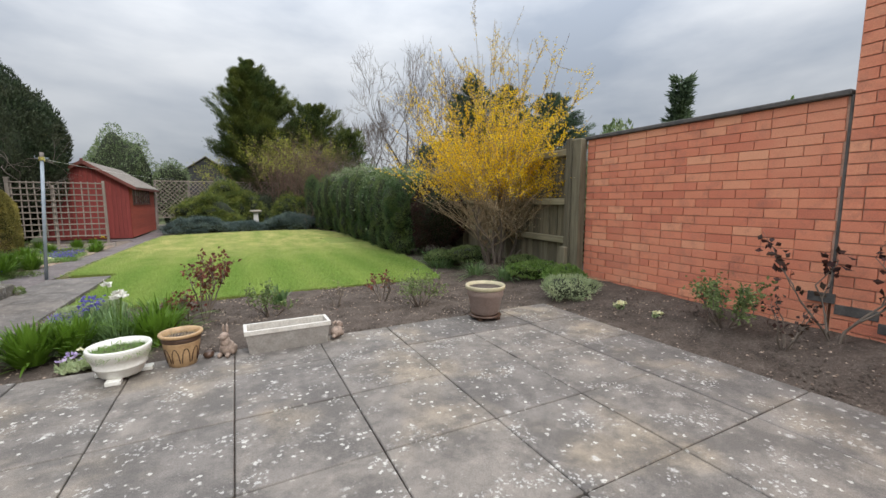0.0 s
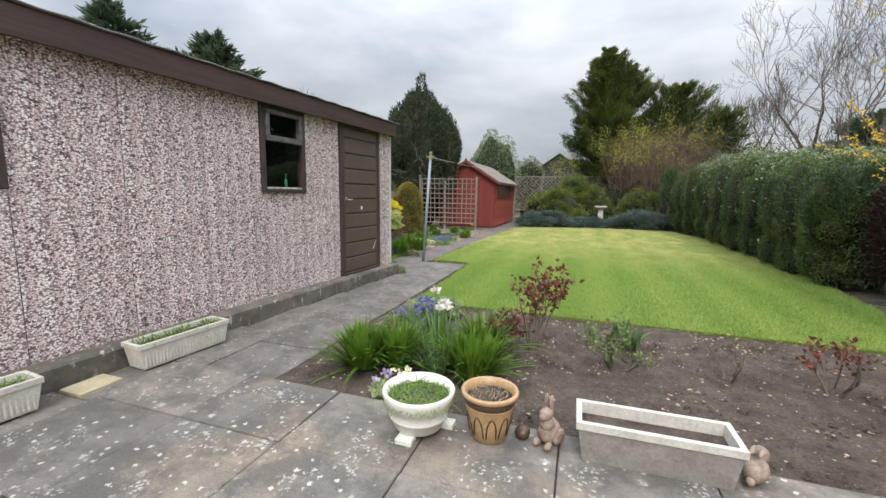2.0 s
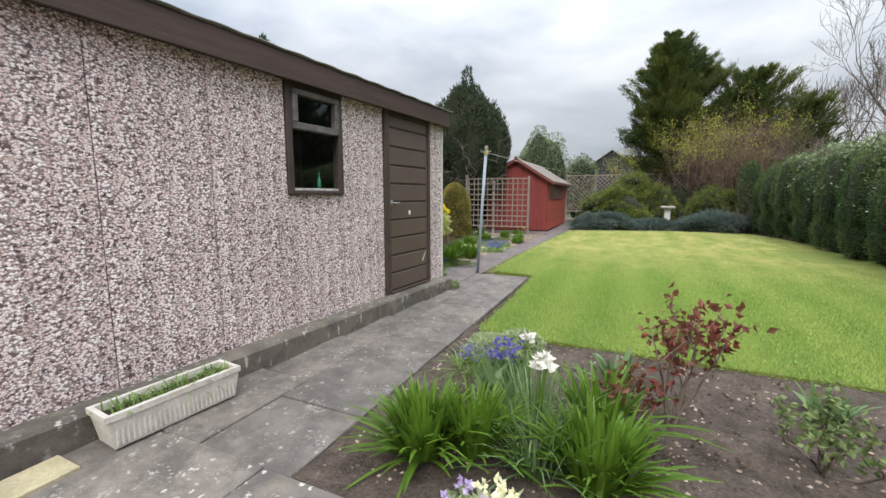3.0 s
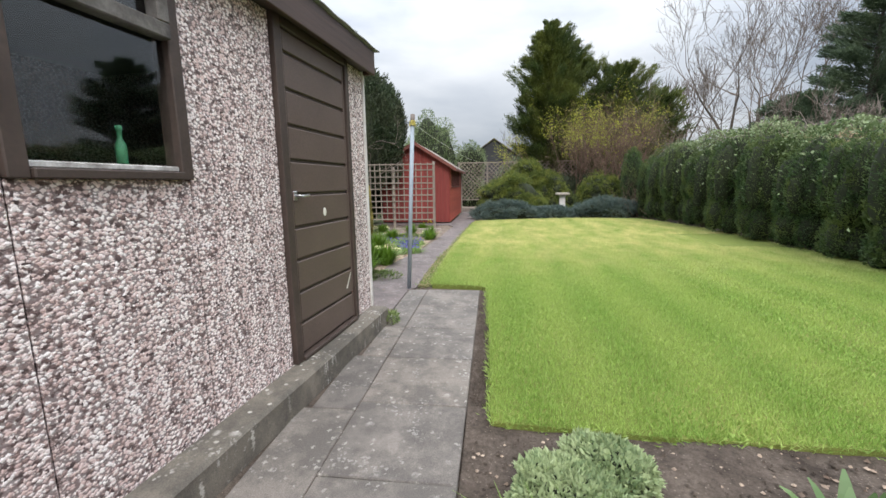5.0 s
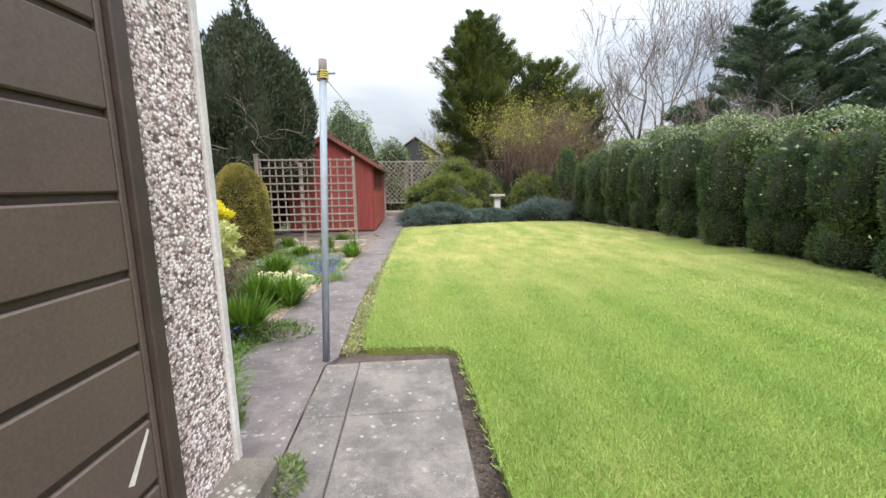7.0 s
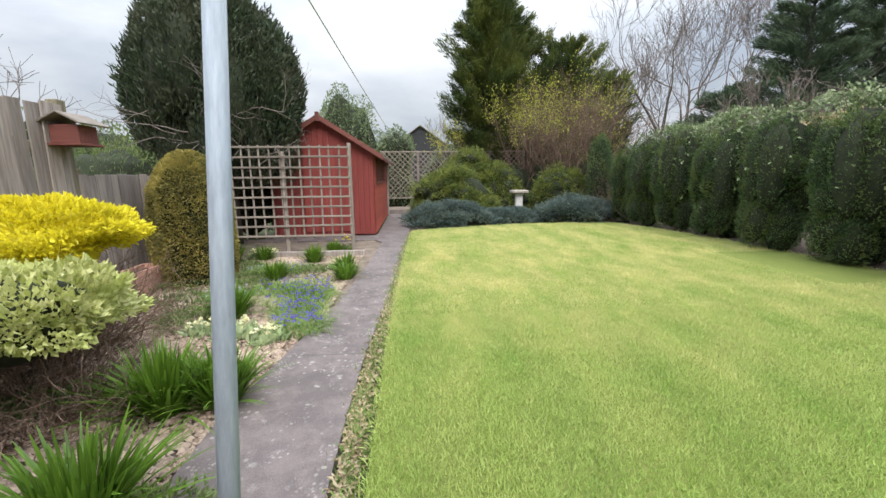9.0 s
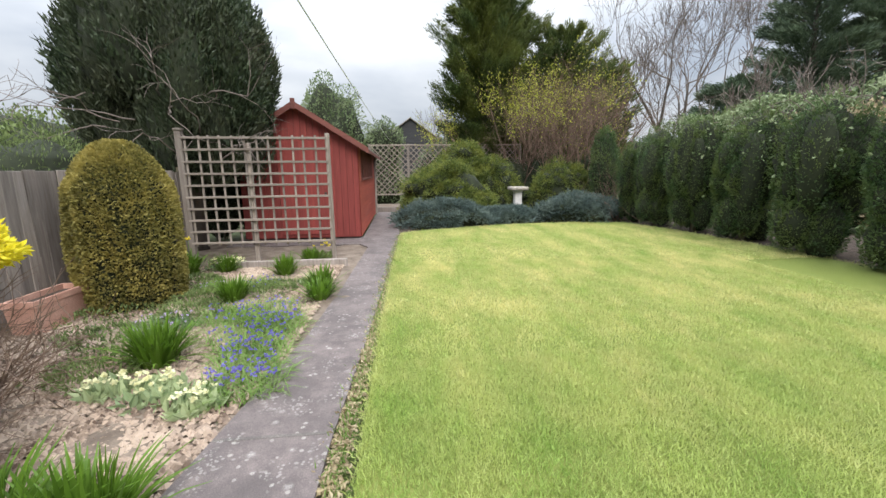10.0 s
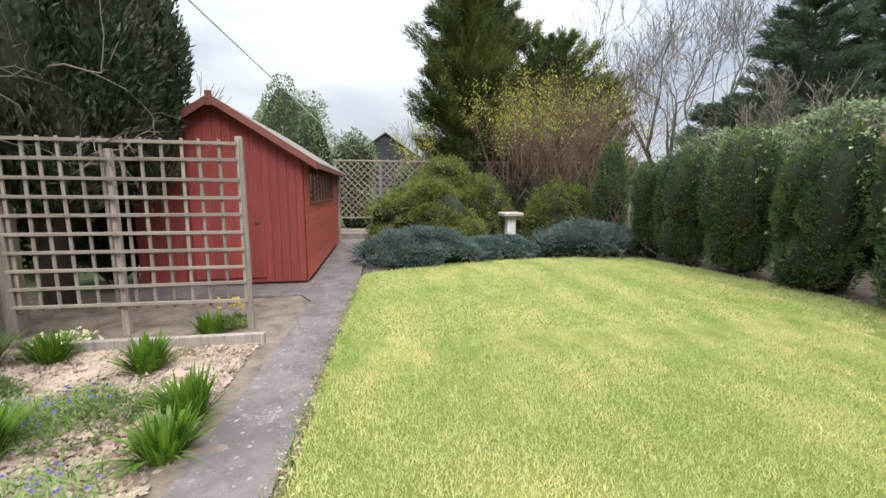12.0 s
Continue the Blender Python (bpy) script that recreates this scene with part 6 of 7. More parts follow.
g = np.random.default_rng(89)
sc = base("bare_scrub", 3.6, 19.0, 0.0, "leafless brown scrubby twigs beside the hedge", "shrub")
for k in range(60):
    a = g.uniform(0, 6.28)
    branches((g.normal() * 0.35, g.normal() * 0.5, -0.03), (math.cos(a) * 0.7, math.sin(a) * 0.7, 1), g.uniform(0.5, 1.0), 0.009, 2, 0.5, g, lo, 0.1, 2, 0.65, 0.25)
part("branchwork", limbs_mesh("branchwork", lo, M["twig_brown"]), None, sc)

# ---- left border ----
def clipped_box(x, y, r, h, n=34000):
    """A clipped bush: upright sides with shallow vertical folds, a domed uneven top."""
    ob = base("clipped_box", x, y, -0.04, "clipped golden-green box bush with upright sides", "shrub")
    g = np.random.default_rng(91)

    def shell(a, u):
        side = np.minimum(1.0, ((1 - u) / 0.26)) ** 0.42 * (0.86 + 0.14 * np.sin(np.pi * np.clip(u / 0.8, 0, 1)))
        fold = 1 + 0.035 * np.sin(7 * a + 1.0) + 0.03 * np.sin(11 * a + 4 * u) + 0.03 * np.sin(9 * u + 3 * a)
        return r * side * fold
    a, u = g.uniform(0, 6.283, n), g.random(n) ** 0.8
    q = shell(a, u) * (1 - 0.10 * g.random(n) ** 2)
    P = np.stack([q * np.cos(a), q * np.sin(a), u * h + 0.03 * np.sin(5 * a)], 1)
    D = np.stack([np.cos(a), np.sin(a), 0.2 + 1.5 * u ** 4], 1) + g.normal(size=(n, 3)) * 0.6
    part("foliage", leaf_mesh("foliage", P, D, g.uniform(0.018, 0.042, n), 0.020, M["box"]), None, ob)
    rings = [(float(shell(np.array(0.4), np.array(t / 12))) * 0.88 + 0.005, t / 12 * h * 0.97) for t in range(13)]
    v, f = lathe(rings, 20)
    # inner body in near-black, the bush's inside shade put into its colour
    part("inner_mass", mesh_of("inner_mass", v, f, M["inner_shade"], True), None, ob)
    return ob


clipped_box(-5.0, 13.25, 0.47, 1.60)
bush("golden_shrub", -4.92, 11.0, 0.62, 0.58, 0.50, 0.27, "gold", 11000, 0.045, 0.026, "bright golden yellow leaved shrub", seed=92, amp=0.3, low=-0.4, coremat="gold", squash=0.80)
bush("variegated_shrub", -4.40, 10.12, 0.32, 0.60, 0.46, 0.27, "cream", 7500, 0.045, 0.028, "cream and green variegated shrub over bare twigs", seed=93, amp=0.35, low=-0.4, coremat="inner_shade", squash=0.7)
for nm, x, y, r, h, cnt, sd in (("bare_twigs", -4.40, 10.10, 0.60, 0.42, 260, 94), ("bare_twigs", -4.92, 11.0, 0.55, 0.72, 200, 95)):
    g = np.random.default_rng(sd)
    lo = []
    ob = base(nm, x, y, -0.04, "tangle of bare brown stems under the shrub", "shrub")
    for k in range(cnt):
        a, q = g.uniform(0, 6.28), r * math.sqrt(g.random())
        branches((q * math.cos(a) * 0.6, q * math.sin(a) * 0.6, -0.02), (math.cos(a) * 0.8, math.sin(a) * 0.8, 0.8), h * g.uniform(0.6, 1.0), 0.006, 1, 0.6, g, lo, 0.1, 3, 0.6, 0.3)
    part("branchwork", limbs_mesh("branchwork", lo, M["twig_brown"]), None, ob)
pl = trough_body("terracotta_trough", -5.36, 12.68, -0.04, 90, 0.62, 0.26, 0.30, M["terracotta"], M["terracotta"], "pink terracotta trough planter beside the fence", 0, 0.85)
CL = [(-3.66, 10.15, 0.42, 150), (-3.38, 10.22, 0.36, 120), (-3.97, 11.72, 0.36, 110), (-4.02, 13.15, 0.30, 80), (-3.78, 14.22, 0.30, 80), (-3.13, 13.1, 0.26, 70), (-3.18, 13.5, 0.30, 70), (-4.62, 14.5, 0.28, 60), (-5.05, 14.4, 0.36, 70), (-3.62, 15.0, 0.26, 50), (-3.50, 9.35, 0.40, 130)]
for k, (x, y, L, n) in enumerate(CL):
    strap_clump("daffodil_clump", x, y, -0.04, int(n * 3.0), L * 1.08, 0.022, 0.40, "strap", "clump of green strap leaves in the gravel border", 200 + k, 0.34, 0.09, group="leaf clumps of the border")
strap_clump("daffodils", -5.1, 14.55, -0.04, 40, 0.34, 0.016, 0.4, "daff", "yellow daffodil with green leaves", 221, 0.4, 0.08, flowers=(1, "yellow_petal", 0.05, 0.5))
for k, (x, y, n, sp, pet, hgt, lf) in enumerate(((-3.25, 11.35, 90, 0.24, "blue_petal", 0.15, "herb"), (-3.45, 12.1, 45, 0.35, "blue_petal", 0.12, "herb"), (-3.55, 12.7, 35, 0.35, "blue_petal", 0.12, "herb"), (-3.35, 11.75, 70, 0.25, "blue_petal", 0.14, "herb"), (-4.3, 12.4, 30, 0.25, "lilac_petal", 0.10, "daff"), (-3.8, 12.6, 40, 0.3, "blue_petal", 0.12, "herb"), (-3.35, 8.25, 40, 0.22, "blue_petal", 0.15, "herb"), (-3.55, 9.25, 40, 0.2, "blue_petal", 0.15, "herb"), (-4.4, 13.6, 20, 0.2, "lilac_petal", 0.08, "herb"), (-3.50, 8.55, 60, 0.28, "blue_petal", 0.15, "herb"), (-3.62, 8.95, 50, 0.28, "blue_petal", 0.15, "herb"), (-3.36, 12.35, 50, 0.25, "blue_petal", 0.12, "herb"), (-3.95, 13.6, 30, 0.3, "blue_petal", 0.10, "herb"))):
    flower_heads("grape_hyacinths", x, y, -0.04, n, sp, pet, 0.016, hgt, lf, "blue spring bulbs and fine leaves in the gravel border", 230 + k, 700, 0.13, "spring bulbs of the border")
for k, (x, y, n, r) in enumerate(((-3.75, 11.3, 20, 0.16), (-4.05, 11.35, 12, 0.12), (-4.7, 14.75, 40, 0.26), (-3.45, 11.15, 14, 0.14), (-3.35, 13.7, 10, 0.1))):
    flower_heads("primroses", x, y, -0.04, n, r, "primrose", 0.03, 0.12, "pale_herb", "pale yellow primroses with light green leaves", 250 + k, 160, 0.10, "primroses of the border")
flower_heads("yellow_flowers", -3.5, 15.2, -0.02, 16, 0.18, "yellow_petal", 0.03, 0.24, "scrub", "small yellow flowering plant by the trellis", 258, 200, 0.09)
flower_heads("crocus", -3.62, 10.5, -0.04, 6, 0.06, "lilac_petal", 0.035, 0.08, "daff", "lilac crocus in the bark chips", 259, 20, 0.1)
for k, (x, y, r) in enumerate(((-4.6, 12.2, 0.35), (-4.3, 11.6, 0.3), (-5.0, 12.9, 0.4), (-3.3, 9.3, 0.25), (-3.25, 7.95, 0.3), (-4.3, 10.3, 0.25), (-3.7, 13.5, 0.3), (-4.35, 13.2, 0.3), (-4.7, 13.9, 0.3), (-4.25, 12.75, 0.28))):
    bush("creeping_plant", x, y, -0.05, r, r * 0.8, 0.05, "scrub", 1100, 0.045, 0.014, "low creeping green plant in the gravel", "plant", 270 + k, amp=0.4, core=False, group="creeping plants of the border")
part("edging", boxed(-4.9, 14.66, -0.06, -3.05, 14.72, 0.06, 0.006), M["greyboard"], base("timber_edging", 0, 0, 0, "low weathered timber edging in the border", "edging"))
bush("loose_shrub", -6.9, 14.6, -0.05, 0.95, 1.1, 0.95, "scrub", 9000, 0.06, 0.012, "loose grey-green twiggy shrub behind the low fence", seed=297, amp=0.35, up=0.7)
# added bush: stands in for the dark shade in the gap beside the shed
bush("dark_shrub", -6.0, 17.7, -0.05, 0.75, 0.7, 0.95, "conifer", 5000, 0.10, 0.03, "dark bush added to close the gap beside the shed", seed=296, amp=0.25)
# weeds at the plinth end and between path and lawn
bush("weed", -2.63, 7.55, -0.03, 0.05, 0.10, 0.045, "scrub", 260, 0.05, 0.012, "green weed at the end of the plinth", "plant", 290, core=False)
n = 5500
ty = rng.uniform(8.9, 17.2, n)
tx = np.interp(ty, [8.9, 10.7, 12, 14.4, 17.3], [-2.58, -2.58, -2.52, -2.44, -2.30]) + rng.normal(size=n) * 0.035
tagged(new("verge_grass", leaf_mesh("verge_grass", np.stack([tx, ty, np.full(n, -0.05)], 1), rng.normal(size=(n, 3)) * 0.8 + np.array([0, 0, 0.7]), rng.uniform(0.03, 0.08, n), 0.007, M["herb"])), "weedy grass between path and lawn", "grass", kind="stuff")
n = 7000
ty = rng.uniform(8.9, 17.2, n)
tx = np.interp(ty, [8.9, 10.7, 12, 14.4, 17.3], [-2.58, -2.59, -2.53, -2.45, -2.31]) + rng.normal(size=n) * 0.03
tagged(new("verge_litter", leaf_mesh("verge_litter", np.stack([tx, ty, rng.uniform(-0.06, -0.02, n)], 1), rng.normal(size=(n, 3)) * np.array([1, 1, 0.3]), rng.uniform(0.02, 0.05, n), 0.018, M["dry"])), "dry brown leaf litter beside the path", "leaf litter", kind="stuff")
n = 36000
C = np.stack([rng.uniform(-5.6, -3.1, n), rng.uniform(9.3, 14.8, n), np.full(n, -0.03)], 1)
C = C[C[:, 0] < np.interp(C[:, 1], [9, 10.06, 11.17, 12.07, 13.53, 16], [-3.34, -3.32, -3.18, -3.06, -2.97, -2.9])]
pebbles("bark_chips", C, rng.uniform(0.008, 0.026, len(C)), "chip", "pale gravel and bark chips over the border")
n = 2500
ty = rng.uniform(4.0, 8.8, n)
C = np.stack([rng.uniform(-1.84, -1.74, n), ty, np.full(n, -0.05)], 1)
pebbles("gap_stones", C, rng.uniform(0.004, 0.012, n), "soil", "grit in the gap beside the path")

# ---- trees ----


def conifer_tree(name, x, y, h, r, leaf, n, label, seed, crown0=0.0, shape=0.8, L=0.35, Wd=0.10, up=0.25, tops=1, core=0.78, steps=26, droop=0.0):
    """A conifer: tiers of spreading boughs with feathery sprays round a trunk, uneven outline."""
    g = np.random.default_rng(seed)
    ob = base(name, x, y, -0.1, label, "tree")
    part("trunk", tube_mesh("trunk", [(0, 0, 0), (0.03, 0, h * 0.5), (0, 0, h * 0.96)], [r * 0.13, r * 0.09, 0.02], M["bark_dark"], 9), None, ob)
    Ps, Ds, lim = [], [], []
    nb_ = steps * 8
    for k in range(nb_):
        t = crown0 + (1 - crown0) * (k + g.random()) / nb_
        z = t * h
        u = (t - crown0) / (1 - crown0)
        rad = r * (math.sin(math.pi * min(1, 0.18 + 0.82 * u)) ** shape if shape < 1.5 else (1 - u) ** 0.85 + 0.05) * g.uniform(0.65, 1.2)
        a = g.uniform(0, 6.283)
        d = np.array([math.cos(a), math.sin(a), up * g.uniform(0.3, 1.6)])
        ln = max(0.25, rad)
        m = max(8, int(n / nb_ * (0.4 + rad / r)))
        s = g.random(m) ** 0.6
        P = np.array([0, 0, z]) + d * (s * ln)[:, None] + g.normal(size=(m, 3)) * (0.04 + 0.08 * ln * (1 - 0.6 * s))[:, None] * np.array([1, 1, 0.7])
        Ps.append(P)
        Ds.append(np.tile(d, (m, 1)) + g.normal(size=(m, 3)) * 0.32 + np.array([0, 0, 0.15 - droop]))
        if k % 2 == 0:
            lim.append(([(0, 0, z), tuple(np.array([0, 0, z]) + d * ln * 0.85)], [0.03, 0.006], 0))
    part("boughs", limbs_mesh("boughs", lim, M["bark_dark"]), None, ob)
    P, D = np.concatenate(Ps), np.concatenate(Ds)
    part("foliage", leaf_mesh("foliage", P, D, L * g.uniform(0.5, 1.2, len(P)), Wd * g.uniform(0.6, 1.2, len(P)), M[leaf], 0.1, droop), None, ob)
    return ob


# the big dark rounded conifer behind the trellis
g = np.random.default_rng(301)
bc = base("dark_conifer", -5.85, 16.4, -0.1, "big dark rounded conifer beside the shed", "tree")
part("trunk", tube_mesh("trunk", [(0, 0, 0), (0, 0, 3.0)], [0.16, 0.10], M["bark_dark"], 10), None, bc)
Ps, Ds = [], []
for k in range(60):
    u = g.random()
    a = g.uniform(0, 6.283)
    zc = 1.9 + 2.25 * u
    rad = 1.50 * (1 - 0.82 * max(0, (u - 0.45) / 0.55) ** 1.6) * (0.78 + 0.22 * min(1, u / 0.3))
    c = (rad * 0.72 * math.cos(a), rad * 0.72 * math.sin(a), zc)
    rr = (0.46, 0.46, 1.0)
    # near-black cores put the crown's inner shade into colour
    part("inner_mass", blob_core("inner_mass", c, tuple(q * 0.76 for q in rr), M["inner_shade"], 310 + k, 3.0, 0.15, 9, 12), None, bc)
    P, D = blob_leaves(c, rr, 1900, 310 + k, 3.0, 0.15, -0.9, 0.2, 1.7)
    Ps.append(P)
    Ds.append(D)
part("inner_mass", blob_core("inner_mass", (0, 0, 3.0), (1.0, 1.0, 1.5), M["inner_shade"], 309, 2, 0.1), None, bc)
P, D = blob_leaves((0, 0, 4.95), (0.2, 0.2, 0.75), 900, 380, 3, 0.3, -0.9, 0.2, 1.2)
Ps.append(P)
Ds.append(D)
P, D = np.concatenate(Ps), np.concatenate(Ds)
part("foliage", leaf_mesh("foliage", P, D, g.uniform(0.07, 0.18, len(P)), g.uniform(0.02, 0.04, len(P)), M["conifer"]), None, bc)
lo = []
for k in range(12):
    a = g.uniform(-2.6, -0.6)
    branches((1.3 * math.cos(a), 1.3 * math.sin(a), g.uniform(1.4, 2.6)), (math.cos(a), math.sin(a), 0.1), g.uniform(0.4, 0.9), 0.012, 2, 0.5, g, lo, -0.02, 3, 0.65, 0.3)
part("branchwork", limbs_mesh("branchwork", lo, M["twig_grey"]), None, bc, "bare grey dead twigs")

conifer_tree("cypress_tree", 1.0, 25.2, 8.7, 1.8, "cypress", 120000, "tall dark green feathery cypress", 401, 0.05, 0.75, 0.20, 0.026, 0.75)
conifer_tree("cypress_tree", 2.2, 26.0, 8.0, 1.7, "cypress", 90000, "tall dark green feathery cypress", 402, 0.05, 0.75, 0.20, 0.026, 0.75)
conifer_tree("golden_cypress", 4.6, 26.2, 6.9, 1.9, "cypress", 70000, "yellow-green feathery cypress behind the shrubs", 403, 0.05, 0.7, 0.20, 0.028, 0.75)
conifer_tree("golden_cypress", 6.6, 26.8, 5.6, 1.4, "cypress", 12000, "olive green feathery cypress behind the shrubs", 404, 0.05, 0.7, 0.36, 0.055, 0.9)
for k, (x, y, h, r) in enumerate(((16.0, 26.3, 10.2, 1.9), (18.4, 25.4, 9.6, 1.9), (13.6, 27.2, 5.4, 2.0), (20.3, 22.6, 8.6, 2.2))):
    conifer_tree("fir_tree", x, y, h, r * 1.1, "fir", 60000, "tall dark fir tree beyond the hedge", 410 + k, 0.08, 0.75, 0.28, 0.04, 0.4)
conifer_tree("fir_tree", 17.2, 11.3, 6.4, 0.8, "fir", 6000, "slim dark fir beyond the brick wall", 420, 0.05, 2.0, 0.4, 0.1, 0.3)
conifer_tree("fir_tree", -18.5, 19.0, 9.3, 2.2, "fir", 12000, "dark conifer beyond the garage", 421, 0.1, 0.75, 0.5, 0.13, 0.4)
conifer_tree("fir_tree", -21.5, 16.0, 9.9, 2.2, "fir", 10000, "dark conifer beyond the garage", 422, 0.1, 0.75, 0.5, 0.13, 0.4)


def bare_tree(name, x, y, h, spread, seed, label, depth=5, material="twig_grey", kids=3, trunks=2, r0=None, up=0.22, shrink=0.72):
    """A leafless tree: trunk, limbs and a haze of fine twigs."""
    g = np.random.default_rng(seed)
    ob = base(name, x, y, -0.1, label, "tree")
    out = []
    r0 = r0 or h * 0.016
    for k in range(trunks):
        a = g.uniform(0, 6.28)
        branches((0, 0, 0), (math.cos(a) * 0.25 * spread, math.sin(a) * 0.25 * spread, 1), h * 0.32, r0, depth, 0.42 * spread, g, out, up, kids, shrink, 0.10)
    big = [o for o in out if o[2] >= depth - 1]
    fine = [o for o in out if o[2] < depth - 1]
    part("trunk", limbs_mesh("trunk", big, M["bark_dark"]), None, ob)
    part("branchwork", limbs_mesh("branchwork", [(p, [max(q * 0.8, 0.009) for q in r], d) for p, r, d in fine], M[material]), None, ob)
    return ob


bare_tree("bare_tree", 14.2, 31.7, 12.0, 1.2, 501, "large leafless tree beyond the hedge", 6, "twig_grey", 3, 3, None, 0.2, 0.74)
bare_tree("bare_tree", 9.5, 30.5, 8.5, 1.0, 502, "leafless tree beyond the hedge", 5, "twig_grey", 3, 2)
bare_tree("bare_tree", 7.5, 28.0, 6.5, 1.0, 507, "leafless tree beyond the hedge", 5, "twig_grey", 3, 2)
bare_tree("bare_tree", -15.5, 21.5, 8.0, 1.2, 503, "bare branched tree beyond the garage", 4, "twig_grey", 3, 1)
bare_tree("bare_tree", -10.5, 25.5, 7.0, 0.8, 504, "slender leafless tree beyond the fence", 4, "twig_grey", 3, 2)
bare_tree("bare_tree", -12.5, 17.5, 6.0, 0.9, 505, "slender leafless tree beyond the fence", 4, "twig_grey", 3, 2)
bare_tree("bare_tree", 0.3, 36.0, 6.5, 0.9, 506, "distant leafless tree beyond the lattice", 4, "twig_grey", 3, 2)
bare_tree("bare_tree", 10.8, 21.0, 4.6, 1.1, 508, "leafless tree behind the yellow shrub", 5, "twig_grey", 3, 3)
bare_tree("blossom_tree", 9.5, 9.8, 3.6, 1.1, 509, "small bare tree with pale pink blossom", 3, "twig_grey", 3, 2)
# brown twiggy shrub and its fresh yellow-green neighbour
g = np.random.default_rng(520)
bsr = base("brown_shrub", 3.5, 22.4, -0.05, "dense brown twiggy shrub just breaking into leaf", "shrub")
lo = []
for k in range(75):
    a, tl = g.uniform(0, 6.28), abs(g.normal()) * 0.5
    branches((0.35 * math.cos(a), 0.35 * math.sin(a), 0), (math.cos(a) * math.sin(tl), math.sin(a) * math.sin(tl), math.cos(tl)), g.uniform(1.5, 2.4), 0.018, 3, 0.38, g, lo, 0.12, 3, 0.6, 0.14)
part("branchwork", limbs_mesh("branchwork", lo, M["twig_brown"]), None, bsr)
tips = np.array([p for pts, rad, d in lo if d < 2 for p in pts[2:]])
P = tips[g.integers(0, len(tips), 14000)] + g.normal(size=(14000, 3)) * 0.10
part("bud_mass", leaf_mesh("bud_mass", P, g.normal(size=(14000, 3)), 0.04, 0.018, M["twig_brown"]), None, bsr, "small brownish buds")
yg = base("spring_tree", 1.9, 23.4, -0.05, "shrubby tree with fresh yellow-green young leaves", "tree")
lo = []
for k in range(26):
    a, tl = g.uniform(0, 6.28), abs(g.normal()) * 0.4
    branches((0.2 * math.cos(a), 0.2 * math.sin(a), 0), (math.cos(a) * math.sin(tl), math.sin(a) * math.sin(tl), math.cos(tl)), g.uniform(2.0, 2.8), 0.03, 3, 0.38, g, lo, 0.12, 3, 0.6, 0.14)
part("branchwork", limbs_mesh("branchwork", lo, M["twig_brown"]), None, yg)
tips = np.array([p for pts, rad, d in lo if d < 2 for p in pts[2:]])
tips = tips[tips[:, 2] > 1.8]
P = tips[g.integers(0, len(tips), 8000)] + g.normal(size=(8000, 3)) * 0.08
part("foliage", leaf_mesh("foliage", P, g.normal(size=(8000, 3)), 0.06, 0.035, M["spring"]), None, yg)

for nm, x, y, rx, rz, lf, cnt, lab, sd in (
        ("ivy_tree", -5.2, 25.8, 1.5, 2.3, "ivy", 9000, "ivy-covered tree behind the shed", 601), ("ivy_tree", -3.0, 26.8, 1.0, 1.75, "ivy", 5000, "ivy-covered stump beyond the lattice", 602),
        ("garden_shrub", -9.2, 18.6, 2.0, 1.15, "scrub", 8000, "loose green shrub beyond the board fence", 603), ("garden_shrub", -12.5, 21.0, 2.6, 1.5, "scrub", 7000, "loose green shrub beyond the board fence", 604),
        ("garden_shrub", 6.3, 5.2, 0.9, 1.25, "ivy", 4000, "leafy shrub beyond the brick wall", 605), ("garden_shrub", 7.0, 3.4, 0.9, 1.2, "herb", 4000, "leafy shrub beyond the brick wall", 606), ("garden_shrub", 6.4, 7.6, 1.2, 1.2, "scrub", 5000, "leafy shrub beyond the fence", 607),
        ("garden_shrub", 6.4, 12.5, 1.3, 1.1, "dry", 6000, "brown winter scrub behind the hedge", 608), ("garden_shrub", 6.8, 16.5, 1.4, 1.25, "dry", 6000, "brown winter scrub behind the hedge", 609), ("garden_shrub", 8.5, 20.5, 2.0, 1.5, "scrub", 7000, "dark shrub behind the hedge", 610),
        ("garden_shrub", 2.0, 36.0, 1.8, 2.2, "scrub", 4000, "distant shrub beyond the garden", 611), ("garden_shrub", -6.5, 34.0, 2.6, 1.7, "scrub", 4500, "distant shrub beyond the garden", 612), ("garden_shrub", -0.2, 29.0, 1.2, 1.3, "ivy", 4000, "shrub beyond the lattice", 613)):
    bush(nm, x, y, -0.05, rx, rx * 0.9, rz, lf, cnt, 0.10 if y < 30 else 0.16, 0.06, lab, "tree" if "tree" in nm else "shrub", sd, amp=0.35, freq=3.0)

# far woods along the horizon, one piece
far = []
for k in range(170):
    a = radians(-80 + 160 * k / 170) + g.normal() * 0.01
    d = g.uniform(60, 95)
    c = (d * math.sin(a), 8 + d * math.cos(a), 1.2)
    P, D = blob_leaves(c, (g.uniform(2.5, 5), 3.0, g.uniform(2.0, 4.6)), 240, 700 + k, 2.5, 0.35, -0.2, 0.5, 0.3)
    far.append((P, D))
P = np.concatenate([q[0] for q in far])
D = np.concatenate([q[1] for q in far])
tagged(new("far_woods", leaf_mesh("far_woods", P, D, rng.uniform(0.8, 1.6, len(P)), 0.7, M["fir"])), "distant belt of trees on the horizon", "trees", kind="stuff")

# ---- paving slabs, one by one ----
pav = bpy.data.objects["patio_bed"]
slab_cache = {}


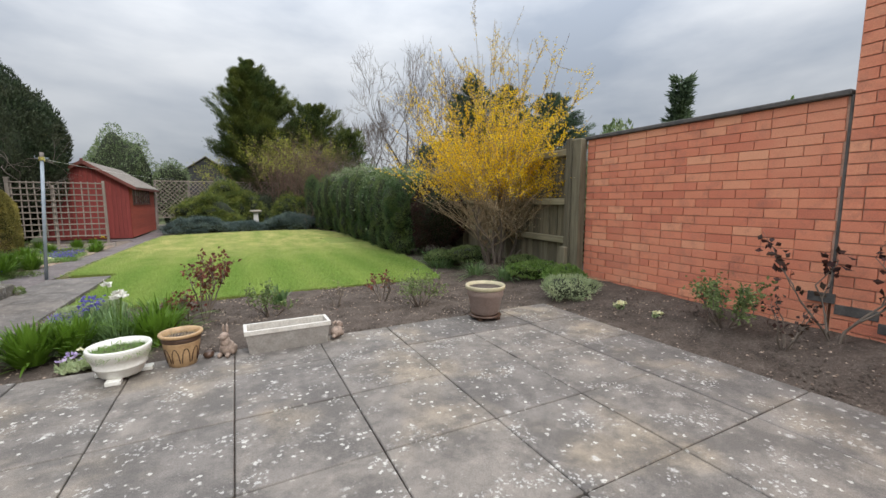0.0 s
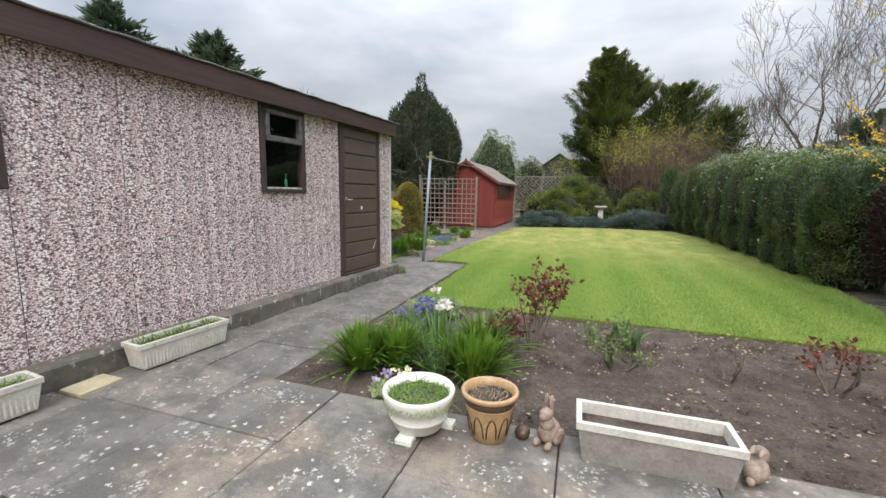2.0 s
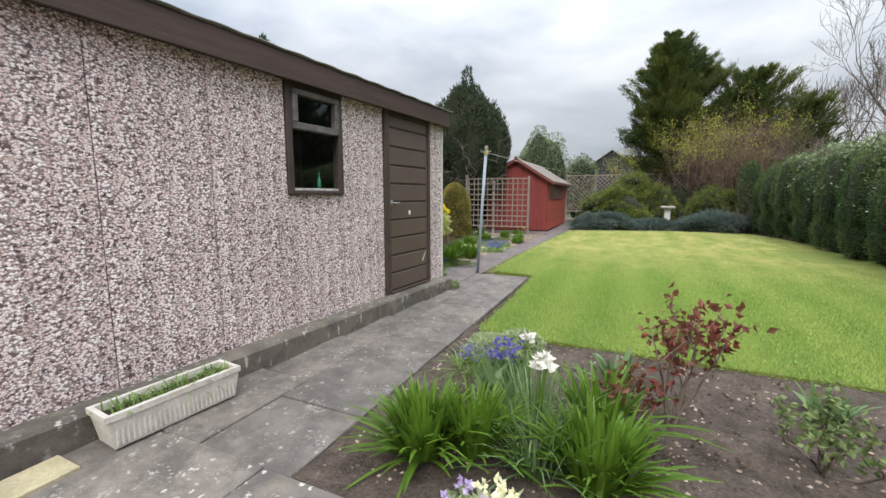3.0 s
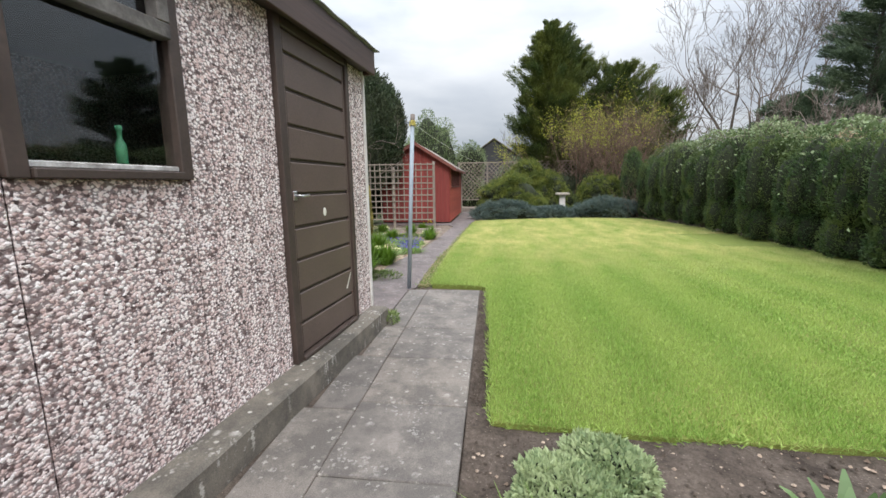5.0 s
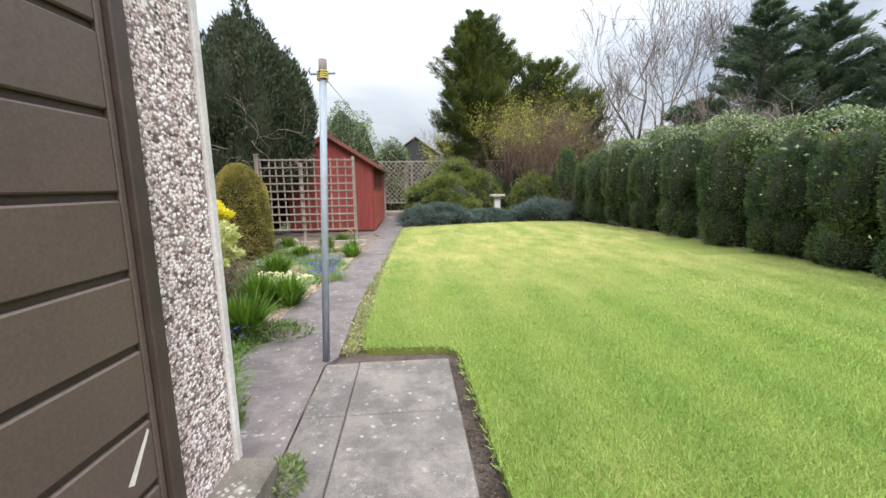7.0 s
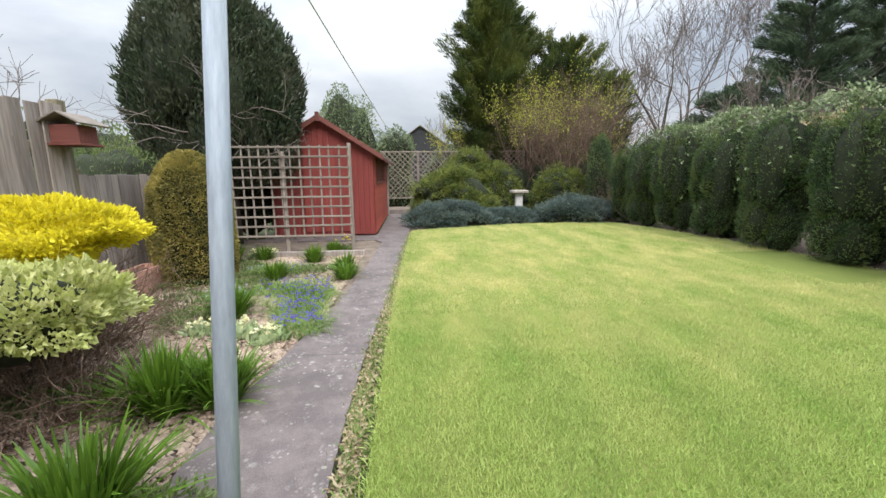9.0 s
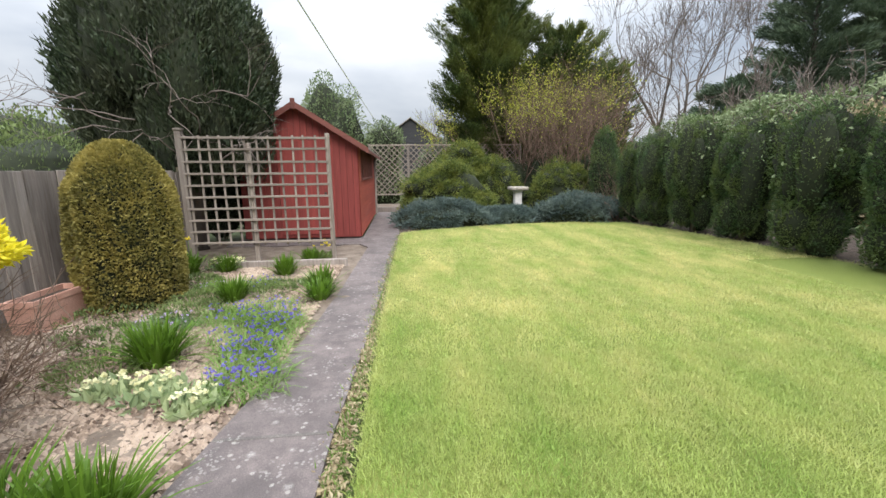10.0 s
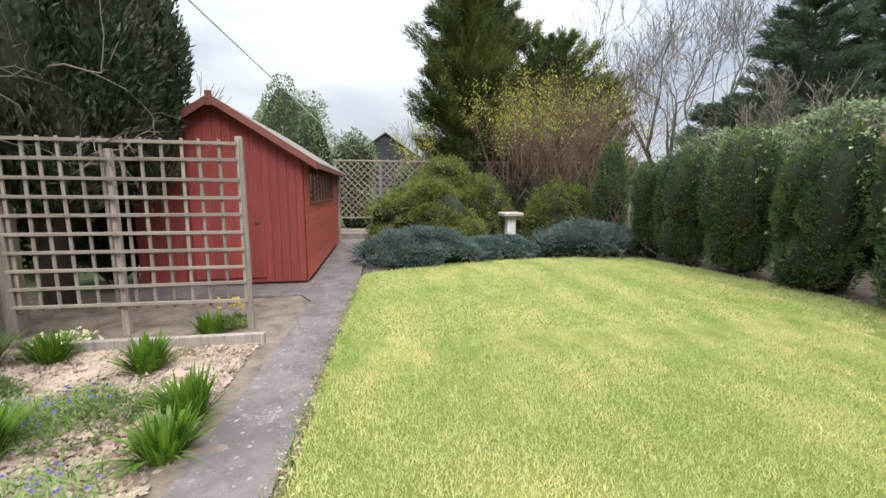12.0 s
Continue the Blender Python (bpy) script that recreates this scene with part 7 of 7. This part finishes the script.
def slab(x0, y0, x1, y1, z, parent, material="slab", joint=0.007):
    key = (round(x1 - x0, 3), round(y1 - y0, 3), material)
    if key not in slab_cache:
        w, d = x1 - x0 - joint, y1 - y0 - joint
        slab_cache[key] = from_bm("slab", boxed(-w / 2, -d / 2, -0.04, w / 2, d / 2, 0.0, 0.005), M[material])
    o = new("slab", slab_cache[key])
    o.parent = parent
    o.matrix_local = pose((x0 + x1) / 2, (y0 + y1) / 2, z + rng.normal() * 0.0015, rng.normal() * 0.14, rng.normal() * 0.14, rng.normal() * 0.12)
    return o


XL = [0.02 + 0.675 * k for k in range(-5, 6)]
YL = [3.80, 3.235] + [2.56 - 0.675 * k for k in range(0, 9)]
for xa, xb in zip(XL, XL[1:]):
    for yb, ya in zip(YL, YL[1:]):
        if xb < -2.6 and yb > 2.6:
            continue
        slab(max(xa, -3.2), ya, xb, yb, 0.0, pav)
YP = [3.80, 4.35, 4.97, 5.58, 6.18, 6.79, 7.40, 8.03, 8.685]
for ya, yb in zip(YP, YP[1:]):
    slab(-2.47, ya, -1.855, yb, -0.012, pav, "slab_path")
YQ = [2.0, 2.65, 3.2, 3.8, 4.6, 5.4, 6.1, 6.8, 7.42, 8.03, 8.685]
for ya, yb in zip(YQ, YQ[1:]):
    xm = -2.79 + 0.09 * ((ya + yb) / 2 - 7.6) + 0.165 if yb < 7.45 else -2.70
    slab(round(xm, 2), ya, -2.47 if ya >= 3.79 else -2.68, yb, -0.014, pav, "slab_path")

po = part("slab", boxed(-2.98, 3.20, -0.02, -2.78, 3.45, 0.004, 0.003), M["pot_rim"], pav, "pale cream offcut of paving")

# ---- bricks ----
brick_meshes = [from_bm("brick", boxed(-0.05, -(ln - 0.006) / 2, -(CH - 0.007) / 2, 0.05, (ln - 0.006) / 2, (CH - 0.007) / 2, 0.003), M["brick"]) for ln in (BL, BL / 2)]
singles = 0
rest_v, rest_f = [], []


def add_brick(y, z, ln, x, single):
    global singles
    if single and singles < 290 and (abs(ln - BL) < 1e-6 or abs(ln - BL / 2) < 1e-6):
        o = new("brick", brick_meshes[0 if ln > BL * 0.7 else 1])
        o.parent = wall
        o.matrix_local = pose(x + 0.05 + rng.normal() * 0.0012, y, z, rng.normal() * 0.15, 0, rng.normal() * 0.2)
        singles += 1
        return
    a, b, c, d = y - (ln - 0.01) / 2, y + (ln - 0.01) / 2, z - (CH - 0.01) / 2, z + (CH - 0.01) / 2
    xx = x + rng.normal() * 0.0012
    n0 = len(rest_v)
    rest_v.extend([(xx, a, c), (xx, b, c), (xx, b, d), (xx, a, d), (xx + 0.09, a, c), (xx + 0.09, b, c), (xx + 0.09, b, d), (xx + 0.09, a, d)])
    rest_f.extend([tuple(n0 + i for i in q) for q in ((0, 3, 2, 1), (0, 1, 5, 4), (1, 2, 6, 5), (2, 3, 7, 6), (3, 0, 4, 7))])


def brickwork(y0, y1, z0, z1, x, near):
    k = 0
    z = z0
    while z + CH <= z1 + 1e-6:
        y = y1
        first = k % 2 == 1
        while y > y0 + 0.03:
            ln = BL / 2 if first or (k % 4 == 2 and rng.random() < 0.25) else BL
            ln = min(ln, y - y0)
            first = False
            add_brick(y - ln / 2, z + CH / 2, ln, x, near(y, z))
            y -= ln
        z += CH
        k += 1


brickwork(BYS + 0.012, BY1, -0.06, BZ1, BX, lambda y, z: y < 3.85)
brickwork(-3.2, BYS - 0.014, -0.06, BZ2, BX - 0.012, lambda y, z: False)
rb = tagged(new("brick_rest", mesh_fast("brick_rest", np.array(rest_v), np.array(rest_f), M["brick_far"])), kind="stuff")
rb.parent = wall
# dark patched bricks low beside the joint
for (ya, yb, za) in ((1.46, 1.64, 0.41), (1.20, 1.46, 0.33), (0.98, 1.2, 0.24)):
    part("patched_brick", boxed(BX - 0.022, ya, za, BX - 0.006, yb, za + 0.08, 0.003), M["coping"], wall, "dark grey replaced brick")
